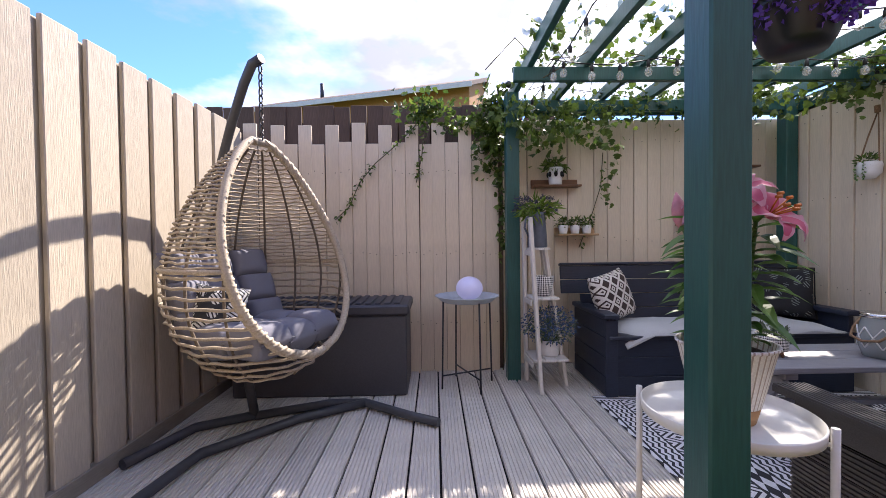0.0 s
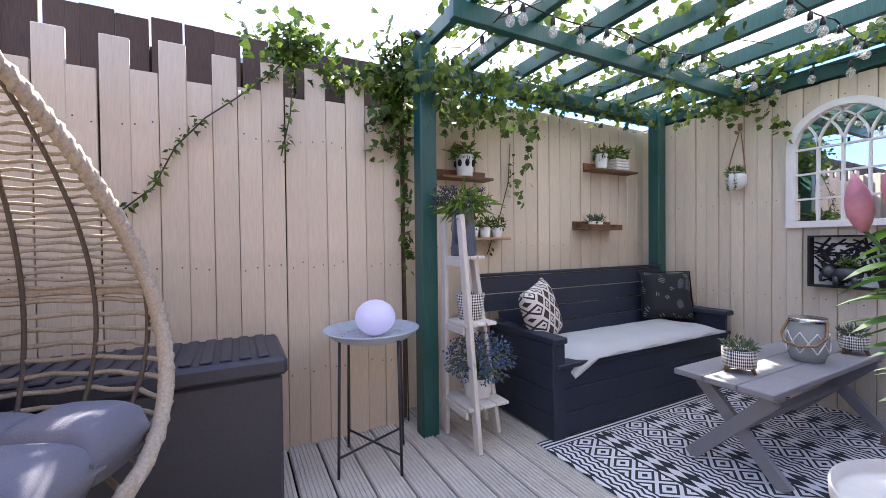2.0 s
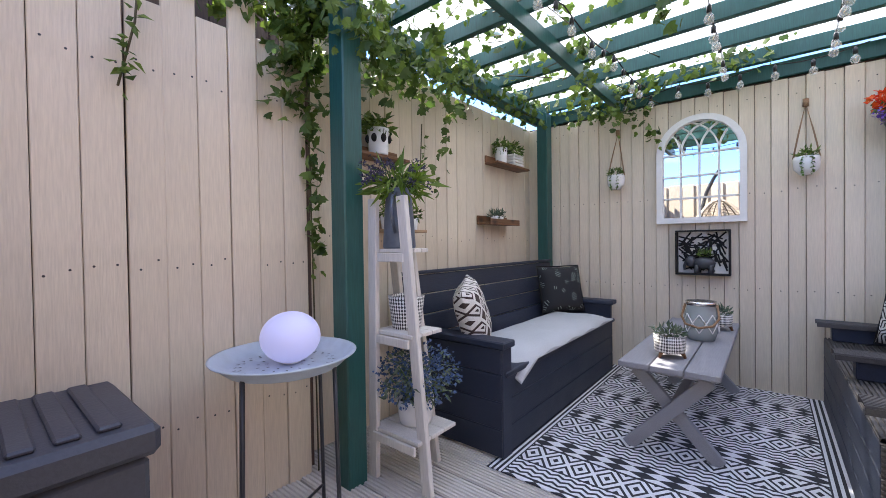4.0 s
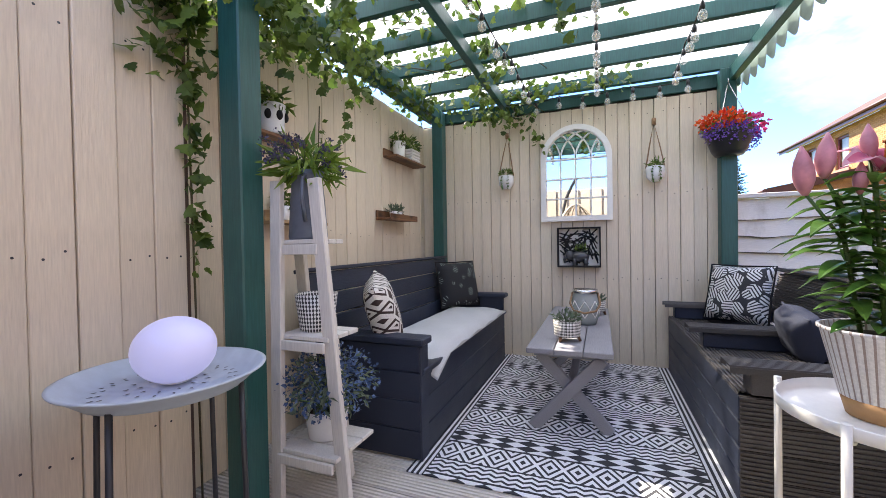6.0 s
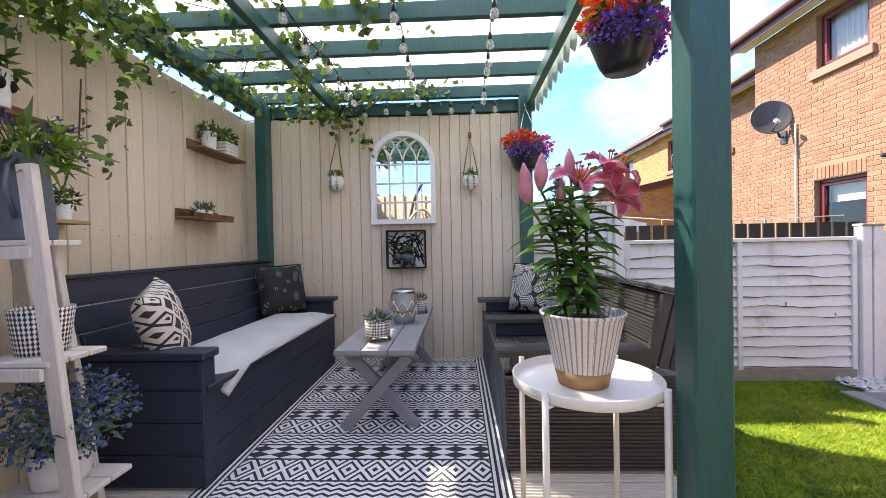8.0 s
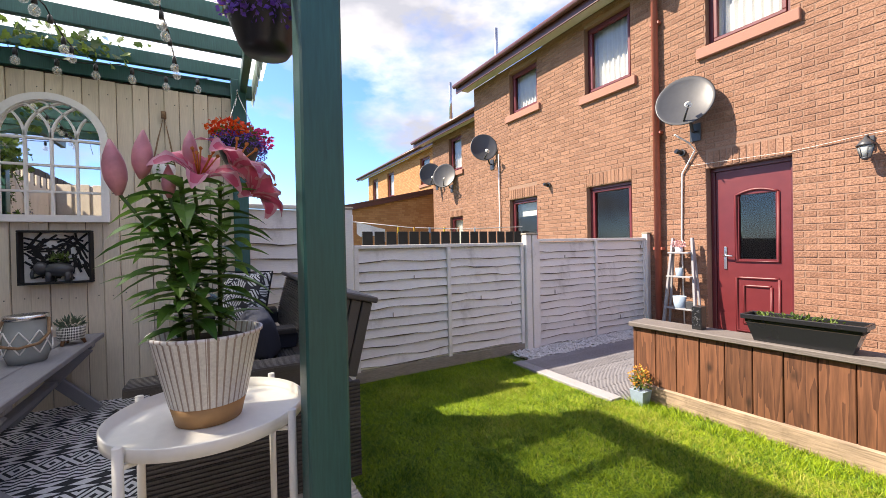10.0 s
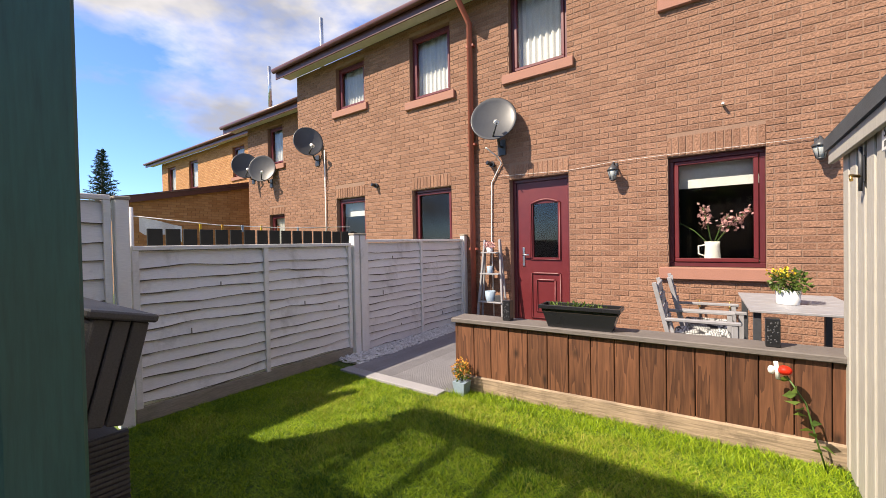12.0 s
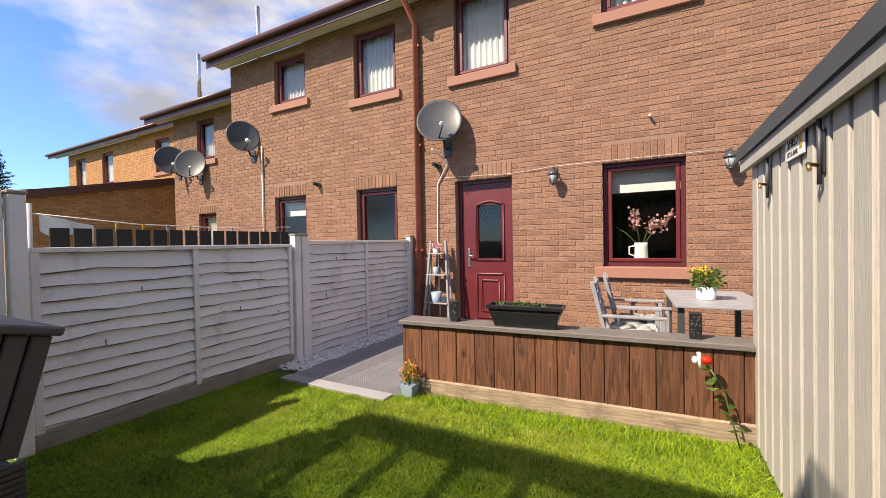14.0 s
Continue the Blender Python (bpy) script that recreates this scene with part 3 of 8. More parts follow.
def leaves(name, spots, material, seed, length=(0.05, 0.09), wide=0.55, droop=0.5, lobes=False):
    """Many folded leaves at spots (place, outward way), as one mesh."""
    rnd = random.Random(seed)
    vs, fs = [], []
    for p, way in spots:
        L = rnd.uniform(*length)
        d = Vector(way) + Vector((rnd.gauss(0, 0.5), rnd.gauss(0, 0.5), rnd.gauss(0, 0.4) - droop))
        d = d.normalized() if d.length > 0.01 else Vector((0, 0, -1))
        s = d.cross(Vector((rnd.gauss(0, 1), rnd.gauss(0, 1), rnd.gauss(0, 1) + 0.5)))
        if s.length < 0.01:
            continue
        s.normalize()
        n = s.cross(d)
        w, b, P = L * wide * 0.5, len(vs), Vector(p)
        if lobes:
            # broad pointed leaf with side lobes, folded along its rib
            half = ((0.30, 0.06), (0.52, 0.34), (0.30, 0.48), (0.34, 0.70), (0.14, 0.80))
            q = len(vs)
            vs += [P, P + d * L * 0.5 - n * L * 0.03, P + d * L - n * L * 0.16]
            for side in (1, -1):
                vs += [P + d * L * b_ + s * side * a_ * L * 1.25 * wide / 0.62 + n * L * (0.16 * a_) for a_, b_ in half]
            for o, flip in ((q + 3, 0), (q + 8, 1)):
                for tri in ((q, o, q + 1), (o, o + 1, q + 1), (o + 1, o + 2, q + 1), (o + 2, o + 3, q + 1), (o + 3, o + 4, q + 1), (o + 4, q + 2, q + 1)):
                    fs.append(tri[::-1] if flip else tri)
        else:
            vs += [P, P + d * L * 0.42 + s * w + n * L * 0.08, P + d * L - n * L * 0.10, P + d * L * 0.42 - s * w + n * L * 0.08]
            fs += [(b, b + 1, b + 2), (b, b + 2, b + 3)]
    return raw(name, [tuple(v) for v in vs], fs, material)


def cloud_spots(rnd, center, size, count, outward=0.7):
    out = []
    for _ in range(count):
        d = Vector((rnd.gauss(0, 1), rnd.gauss(0, 1), rnd.gauss(0, 1))).normalized()
        r = rnd.random() ** 0.45
        out.append((Vector(center) + Vector((d.x * size[0], d.y * size[1], d.z * size[2])) * r, d * outward))
    return out

# ---------------------------------------------------------------- setting
LAWN_Z = -0.31
PATIO_Z = -0.34
BACK_Y = 3.42
WALL_X = 3.12
HOUSE_Y = -4.5

# lawn and ground to the horizon
ground = solid("ground", boxm(-400, 400, -400, 400, LAWN_Z - 0.3, LAWN_Z), GROUND, "soil and short turf under the garden", "ground", "structure")


def grass_field(name, x0, x1, y0, y1, count, seed, lo=0.018, hi=0.045, material=None, patches=None):
    rnd = np.random.RandomState(seed)
    px, py = rnd.uniform(x0, x1, count), rnd.uniform(y0, y1, count)
    if patches:
        near = sum(np.exp(-((px - a) ** 2 + (py - b) ** 2) / (2 * c * c)) for a, b, c in patches)
        keep = rnd.uniform(0, 1, count) < near
        px, py = px[keep], py[keep]
        count = len(px)
    clump = 0.5 + 0.25 * (np.sin(px * 23 + 2.1 * np.sin(py * 17)) + np.sin(py * 29 + 1.7 * np.sin(px * 13)))
    a, h, lean = rnd.uniform(0, 6.283, count), rnd.uniform(lo, hi, count) * (0.55 + 0.6 * clump), rnd.normal(0, 0.026, (count, 2))
    w = rnd.uniform(0.0016, 0.0032, count)
    cx, cy = np.cos(a) * w, np.sin(a) * w
    z = np.full(count, LAWN_Z)
    v = np.stack([np.stack([px - cx, py - cy, z], 1), np.stack([px + cx, py + cy, z], 1), np.stack([px + lean[:, 0], py + lean[:, 1], z + h], 1)], 1).reshape(-1, 3)
    f = np.arange(count * 3).reshape(-1, 3)
    return tagged(new(name, raw(name, v.tolist(), f.tolist(), material or GRASS)), "bright green mown lawn grass", "grass", "", "stuff")


grass_field("lawn_grass", -0.75, 3.35, -1.66, 0.70, 190000, 3, 0.010, 0.034)
grass_field("dry_grass", -0.70, 3.30, -1.66, 0.60, 70000, 6, 0.02, 0.045, GRASS_DRY, [(2.6, -1.0, 0.22), (1.5, -1.45, 0.35), (0.4, -1.3, 0.3), (1.9, -0.5, 0.16), (2.9, -0.2, 0.13), (0.0, -0.6, 0.2)])
tuft_rnd = random.Random(12)
grass_field("deep_grass", -0.72, 3.34, -1.66, 0.66, 110000, 8, 0.016, 0.044, GRASS_DEEP, [(tuft_rnd.uniform(-0.7, 3.3), tuft_rnd.uniform(-1.6, 0.6), tuft_rnd.uniform(0.03, 0.11)) for _ in range(70)])
grass_field("lawn_grass_edge", -0.75, 1.80, -1.98, -1.66, 12000, 4, 0.02, 0.06)

# deck: boards with ridged tops, running away from the lawn


def ridged_board(width, length, thick, ridges):
    """Cross section along x, extruded along y."""
    xs, top = [], []
    for i in range(ridges):
        a, b = -width / 2 + width * i / ridges, -width / 2 + width * (i + 1) / ridges
        g = (b - a) * 0.26
        for x, z in ((a, -0.007), (a + g * 0.5, -0.007), (a + g, 0), (b - g, 0), (b - g * 0.5, -0.007), (b, -0.007)):
            if not xs or x > xs[-1] + 1e-6:
                xs.append(x)
                top.append(z)
    n = len(xs)
    v = [(x, 0, z) for x, z in zip(xs, top)] + [(x, length, z) for x, z in zip(xs, top)]
    v += [(xs[0], 0, -thick), (xs[-1], 0, -thick), (xs[0], length, -thick), (xs[-1], length, -thick)]
    f = [(i, i + 1, n + i + 1, n + i) for i in range(n - 1)]
    f += [(2 * n, 0, n, 2 * n + 2), (n - 1, 2 * n + 1, 2 * n + 3, 2 * n - 1), tuple([2 * n] + [2 * n + 1] + list(range(n - 1, -1, -1)))]
    return v, f


# near-black body under the boards, so the gaps get their shade from colour
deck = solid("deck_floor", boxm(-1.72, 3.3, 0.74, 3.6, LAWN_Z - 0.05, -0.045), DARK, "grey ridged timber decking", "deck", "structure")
deck_board = raw("deck_board", *ridged_board(0.146, 2.9, 0.028, 7), DECK)
for i in range(32):
    part("deck_board", deck_board, None, deck, m=pose(-1.642 + 0.158 * i, 0.72, 0.0 + 0.0006 * (i % 3)))

# fences


def board_mesh(w, h, t=0.02, top_cut=0.0):
    return mesh_of("board", boxm(-w / 2, w / 2, -t / 2, t / 2, 0, h, 0.003), CREAM)


rnd = random.Random(5)
fence_back = solid("fence_back", boxm(-1.74, 0.60, BACK_Y + 0.035, BACK_Y + 0.06, 0.0, 1.90), BROWN_FENCE, "cream painted close-board fence with an uneven top", "fence", "structure")
short, tall = board_mesh(0.111, 1.985), board_mesh(0.112, 2.145)
for i in range(20):
    part("fence_board", tall if i % 2 else short, None, fence_back, m=pose(-1.666 + 0.114 * i, BACK_Y - (0.004 if i % 2 else 0) + rnd.uniform(-0.003, 0.003), -0.02 + rnd.uniform(-0.012, 0.012), 0, rnd.uniform(-0.15, 0.15), rnd.uniform(-0.8, 0.8)))

wall_back = solid("wall_back", boxm(0.60, WALL_X, BACK_Y + 0.18, BACK_Y + 0.21, 0.0, 2.2), BROWN_FENCE, "cream board wall behind the garden bench", "wall", "structure")
wb = board_mesh(0.118, 2.20)
for i in range(21):
    part("wall_board", wb, None, wall_back, m=pose(0.66 + 0.1215 * i, BACK_Y + 0.16 + rnd.uniform(-0.003, 0.003), 0, 0, rnd.uniform(-0.1, 0.1), rnd.uniform(-0.8, 0.8)))

wall_end = solid("wall_end", boxm(WALL_X + 0.03, WALL_X + 0.06, 1.05, 3.6, 0.0, 2.2), BROWN_FENCE, "cream upright boards closing the end of the pergola", "wall", "structure")
we = board_mesh(0.088, 2.18)
for i in range(28):
    part("wall_board", we, None, wall_end, m=pose(WALL_X + 0.012 * (i % 2) + 0.004, 1.12 + 0.0905 * i, 0, 0, 0, 90 + rnd.uniform(-0.8, 0.8)))

fence_left = solid("fence_left", boxm(-1.70, -1.672, -0.6, 3.44, -0.2, 1.98), BROWN_FENCE, "tall weathered cream board-on-board fence in sunlight", "fence", "structure")
lw = mesh_of("board", boxm(-0.086, 0.086, -0.012, 0.012, 0, 2.05, 0.004), CREAM_OLD)
lw2 = mesh_of("board", boxm(-0.07, 0.07, -0.011, 0.011, 0, 2.04, 0.004), CREAM_OLD)
for i in range(17):
    part("fence_board", lw, None, fence_left, m=pose(-1.622 + rnd.uniform(-0.003, 0.003), -0.16 + 0.2145 * i, 0.03 + rnd.uniform(-0.008, 0.008), 0, 0, 90 + rnd.uniform(-1.0, 1.0)))
    part("fence_board", lw2, None, fence_left, m=pose(-1.655, -0.053 + 0.2145 * i, 0.03, 0, 0, 90))
part("gravel_board", boxm(-1.645, -1.60, -0.5, 3.38, 0.0, 0.085, 0.004), OLD_BOARD, fence_left, "dark weathered gravel board")

# neighbour's taller brown fence behind
fence_far = solid("fence_far", boxm(-4.5, 1.2, 3.78, 3.81, 0, 2.25), BROWN_FENCE, "old dark brown neighbouring fence", "fence", "structure")
bf = mesh_of("fence_board", boxm(-0.072, 0.072, -0.01, 0.01, 0, 2.36, 0.003), BROWN_FENCE)
for i in range(38):
    part("fence_board", bf, None, fence_far, m=pose(-4.4 + 0.148 * i, 3.75 + rnd.uniform(-0.008, 0.008), 0.03 + rnd.uniform(-0.008, 0.008), 0, rnd.uniform(-0.3, 0.3), rnd.uniform(-1, 1)))

# lapped panel fence along the neighbouring garden
FENCE_X = 3.42


def lap_panel(name, y0, y1, z0, z1, slats, label):
    top = thing(name, label, "fence", "lapped fence panels", kind="structure")
    h = (z1 - z0 - 0.10) / slats
    r = random.Random(int(y0 * 100))
    for i in range(slats):
        n = 26
        bm = bmesh.new()
        ph, am = r.uniform(0, 6), r.uniform(0.002, 0.006)
        kink = [(r.uniform(0, n), r.uniform(0.7, 2.0), r.uniform(-0.016, 0.016)) for _ in range(4)]
        lo, hi, back = [], [], []
        za = z0 + 0.04 + i * h
        for k in range(n + 1):
            y = y0 + (y1 - y0) * k / n
            w = am * math.sin(ph + k * 0.6) + r.uniform(-0.002, 0.002) + sum(a * math.exp(-((k - c) / b) ** 2) for c, b, a in kink)
            lo.append(bm.verts.new((FENCE_X - 0.040, y, za + w - 0.014)))
            hi.append(bm.verts.new((FENCE_X - 0.004, y, za + h + 0.008)))
            back.append(bm.verts.new((FENCE_X + 0.004, y, za + w - 0.012)))
        for k in range(n):
            bm.faces.new((lo[k], lo[k + 1], hi[k + 1], hi[k]))
            bm.faces.new((lo[k + 1], lo[k], back[k], back[k + 1]))
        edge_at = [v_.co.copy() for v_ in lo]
        part("slat", bm, GREY_FENCE, top)
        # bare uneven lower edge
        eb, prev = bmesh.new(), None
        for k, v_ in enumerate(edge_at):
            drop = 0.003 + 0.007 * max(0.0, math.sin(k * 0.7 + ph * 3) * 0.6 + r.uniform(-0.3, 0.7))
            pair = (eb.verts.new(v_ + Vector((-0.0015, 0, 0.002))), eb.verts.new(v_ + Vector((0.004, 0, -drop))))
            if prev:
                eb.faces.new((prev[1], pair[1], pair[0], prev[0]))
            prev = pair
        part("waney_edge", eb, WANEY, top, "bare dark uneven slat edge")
    for _ in range(5):
        yy, k = r.uniform(y0 + 0.1, y1 - 0.1), r.randrange(1, slats)
        zc = z0 + 0.04 + k * h
        part("split", boxm(FENCE_X - 0.0465, FENCE_X - 0.036, yy - 0.0035, yy + 0.0035, zc - 0.012, zc + r.uniform(0.012, 0.05), 0.001), OLD_BOARD, top, "dark split in a slat")
    ym = (y0 + y1) / 2
    for yy in (y0 + 0.02, ym, y1 - 0.02):
        part("batten", boxm(FENCE_X - 0.055, FENCE_X - 0.02, yy - 0.022, yy + 0.022, z0, z1 - 0.02, 0.003), GREY_FENCE, top)
    part("top_rail", boxm(FENCE_X - 0.06, FENCE_X + 0.02, y0, y1, z1 - 0.035, z1, 0.004), GREY_FENCE, top)
    part("backing", boxm(FENCE_X + 0.005, FENCE_X + 0.012, y0, y1, z0, z1 - 0.04), GREY_FENCE, top)
    return top


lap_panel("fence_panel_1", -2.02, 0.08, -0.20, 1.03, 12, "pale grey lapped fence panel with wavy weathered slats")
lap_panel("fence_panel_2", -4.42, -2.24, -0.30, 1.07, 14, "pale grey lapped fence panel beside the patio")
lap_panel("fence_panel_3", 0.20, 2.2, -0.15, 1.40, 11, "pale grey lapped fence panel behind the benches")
for y, z in ((-2.08, 1.12), (-2.18, 1.12), (0.14, 1.37), (-4.45, 1.12)):
    fp = thing("fence_post", "square pale grey timber fence post", "post", "fence posts", kind="structure")
    part("post", boxm(FENCE_X - 0.085, FENCE_X + 0.0, y - 0.042, y + 0.042, LAWN_Z, z, 0.005), GREY_FENCE, fp)
    part("cap", boxm(FENCE_X - 0.095, FENCE_X + 0.01, y - 0.05, y + 0.05, z, z + 0.025, 0.006), OLD_BOARD, fp, "weathered post cap")
solid("gravel_board_lawn", boxm(FENCE_X - 0.05, FENCE_X - 0.015, -2.02, 0.08, LAWN_Z, -0.19, 0.005), OLD_BOARD, "weathered mossy gravel board under the fence", "board", "structure")
# trellis top of the next garden behind the fence
tr = thing("trellis_fence", "black slatted fence top beyond the grey fence", "fence", kind="structure")
for i in range(17):
    part("slat", boxm(4.25, 4.27, -2.9 + 0.155 * i, -2.772 + 0.155 * i, 0.2, 1.20, 0.003), DARK, tr)
part("rail", boxm(4.28, 4.31, -3.0, -0.2, 0.95, 1.02), DARK, tr)

# washing line in the next garden
wl_ = thing("washing_line", "washing line with pegs and a pale cloth beyond the fence", "washing line")
part("line", bar([(4.9, -0.35, 1.36), (4.85, -1.2, 1.28), (4.8, -2.1, 1.26), (4.75, -3.2, 1.30)], 0.006, 5), CABLE_WHITE, wl_)
part("post", bar([(4.9, -0.35, LAWN_Z), (4.9, -0.35, 1.45)], 0.025, 8), CABLE_WHITE, wl_)
cl_ = bmesh.new()
grid = [[cl_.verts.new((4.89 + 0.02 * math.sin(i * 1.3), -0.42 - 0.05 * i, 1.355 - 0.012 * i - (0.16 + 0.03 * math.sin(i * 0.9)) * j / 3)) for j in range(4)] for i in range(9)]
for i in range(8):
    for j in range(3):
        cl_.faces.new((grid[i][j], grid[i + 1][j], grid[i + 1][j + 1], grid[i][j + 1])).smooth = True
part("cloth", cl_, CURTAIN, wl_, "white cloth hung to dry")
for i, y_ in enumerate((-1.0, -1.25, -1.5, -1.75, -2.0, -2.3)):
    part("peg", boxm(4.82, 4.835, y_ - 0.012, y_ + 0.012, 1.20, 1.285, 0.002), (YELLOW_FLOWER, CORAL_FLOWER, BLUE_POT)[i % 3], wl_)

# pergola
POST = 0.052
for px, py, z in ((0.70, 0.970, 2.30), (0.63, 3.20, 2.30), (3.05, 3.37, 2.30), (3.06, 1.05, 2.30)):
    solid("pergola_post", boxm(px - POST, px + POST, py - POST, py + POST, LAWN_Z if py < 1 else -0.02, z, 0.006), GREEN, "square dark green painted pergola post", "post", "structure", group="pergola posts")
rafter_xs = (0.665, 1.05, 1.44, 1.83, 2.22, 2.62, 3.05)
for x in rafter_xs:
    solid("rafter", boxm(x - 0.022, x + 0.022, 0.985, 3.58, 2.301, 2.40, 0.004), GREEN, "dark green painted pergola rafter", "beam", "structure", group="rafters")
for y in (1.02, 2.72, 3.36):
    solid("cross_beam", boxm(0.55, 3.16, y - 0.024, y + 0.024, 2.205, 2.299, 0.004), GREEN, "dark green painted pergola cross beam", "beam", "structure", group="cross beams")

solid("end_beam", boxm(3.105, 3.15, 0.95, 3.45, 2.195, 2.30, 0.004), GREEN, "dark green beam over the end boards", "beam", "structure")
solid("back_beam", boxm(0.60, 3.10, 3.44, 3.48, 2.205, 2.30, 0.004), GREEN, "dark green beam over the back boards", "beam", "structure")

# corrugated clear roof
v, f = [], []
nx = 180
for i in range(nx + 1):
    x = 0.45 + 2.8 * i / nx
    z = 2.425 + 0.014 * math.sin(2 * math.pi * x / 0.076)
    v += [(x, 0.86, z), (x, 3.66, z)]
f = [(2 * i, 2 * i + 2, 2 * i + 3, 2 * i + 1) for i in range(nx)]
roof_sheet = tagged(new("roof_sheet", raw("roof_sheet", v, f, POLY)), "clear corrugated plastic roofing on the pergola", "roof", kind="structure")

# scalloped green edging along the front of the roof
edging = bmesh.new()
rows_ = []
for i in range(217):
    x = 0.50 + 2.70 * i / 216
    w = abs(math.sin(math.pi * (x - 0.5) / 0.15))
    rows_.append([edging.verts.new((x, 0.93 - 0.012 * w, 2.445)), edging.verts.new((x, 0.950 - 0.03 * w, 2.33)), edging.verts.new((x, 0.955 - 0.012 * w, 2.20 - 0.06 * w))])
for a_, b_ in zip(rows_, rows_[1:]):
    for k in range(2):
        edging.faces.new((a_[k], a_[k + 1], b_[k + 1], b_[k])).smooth = True
solid("roof_edging", edging, EDGING, "pale green scalloped plastic edging on the pergola roof", "trim", "structure")

# shed
shed = thing("shed", "weathered off-white boarded garden shed with grey felt roof", "shed", kind="structure")
SX = -0.77
part("wall", boxm(SX - 1.4, SX - 0.02, -2.05, -0.35, LAWN_Z, 1.5), BROWN_FENCE, shed)
sb = mesh_of("board", boxm(-0.062, 0.062, -0.011, 0.011, 0, 1.80, 0.004), SHED_PAINT)
sb2 = mesh_of("board", boxm(-0.04, 0.04, -0.011, 0.011, 0, 1.80, 0.004), SHED_PAINT)
for i in range(11):
    part("board", sb, None, shed, m=pose(SX + 0.006, -2.0 + 0.16 * i, LAWN_Z + 0.02, 0, 0, 90))
    part("board", sb2, None, shed, m=pose(SX - 0.012, -1.92 + 0.16 * i, LAWN_Z + 0.02, 0, 0, 90))
part("fascia", boxm(SX + 0.03, SX + 0.055, -2.22, -0.2, 1.44, 1.52, 0.003), SHED_PAINT, shed)
rb = bmesh.new()
for p in (((SX + 0.07, 1.52), (SX + 0.07, 1.60), (SX - 0.75, 2.02), (SX - 0.75, 1.94)),):
    a = [rb.verts.new((x, -2.27, z)) for x, z in p]
    b = [rb.verts.new((x, -0.16, z)) for x, z in p]
    for k in range(4):
        rb.faces.new((a[k], a[(k + 1) % 4], b[(k + 1) % 4], b[k]))
    rb.faces.new(a[::-1])
    rb.faces.new(b)
part("roof", rb, FELT, shed, "grey mineral felt roof")

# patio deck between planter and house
# body coloured near-black to paint the shade between the patio boards
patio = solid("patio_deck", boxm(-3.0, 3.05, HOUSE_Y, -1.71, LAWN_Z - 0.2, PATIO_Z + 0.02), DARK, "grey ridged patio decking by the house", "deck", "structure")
pd = raw("deck_board", *ridged_board(0.142, 2.80, 0.03, 8), DECK_DARK)
pd_short = raw("deck_board", *ridged_board(0.142, 2.42, 0.03, 8), DECK_DARK)
for i in range(41):
    part("deck_board", pd if i > 31 else pd_short, None, patio, m=pose(-2.9 + 0.147 * i, HOUSE_Y + 0.02, PATIO_Z + 0.055))
part("edge_board", boxm(1.80, 3.06, -1.70, -1.57, LAWN_Z - 0.02, PATIO_Z + 0.058, 0.004), DECK_DARK, patio, "pale edge board of the patio step")

# nail heads on the fences
nv, nf = [], []


def nail(p, axis):
    k, p = len(nv), Vector(p)
    u = Vector((1, 0, 0)) if axis == "y" else Vector((0, 1, 0))
    out = Vector((0, -0.0016, 0)) if axis == "y" else Vector((-0.0016 if p.x > 2 else 0.0016, 0, 0))
    for j in range(6):
        a = math.pi * j / 3
        nv.append(tuple(p + out + u * math.cos(a) * 0.0042 + Vector((0, 0, math.sin(a) * 0.0042))))
    nf.append(tuple(range(k, k + 6)))


nr = random.Random(44)
for i in range(20):
    for z in (0.42, 1.02, 1.72):
        for d in (-0.03, 0.03):
            nail((-1.666 + 0.114 * i + d + nr.uniform(-0.008, 0.008), BACK_Y - 0.014, z + nr.uniform(-0.02, 0.02)), "y")
for i in range(21):
    for z in (1.12, 2.02):
        nail((0.66 + 0.1215 * i + nr.uniform(-0.03, 0.03), BACK_Y + 0.146, z + nr.uniform(-0.02, 0.02)), "y")
for i in range(27):
    for z in (0.72, 1.42, 2.08):
        nail((WALL_X + 0.012 * (i % 2) - 0.0075, 1.12 + 0.0905 * i + nr.uniform(-0.02, 0.02), z + nr.uniform(-0.012, 0.012)), "x")
tagged(new("nail_heads", raw("nail_heads", nv, nf, METAL_DARK)), "dark nail heads in the fence boards", "nails", "", "stuff")

# ---------------------------------------------------------------- house row
FACE = HOUSE_Y


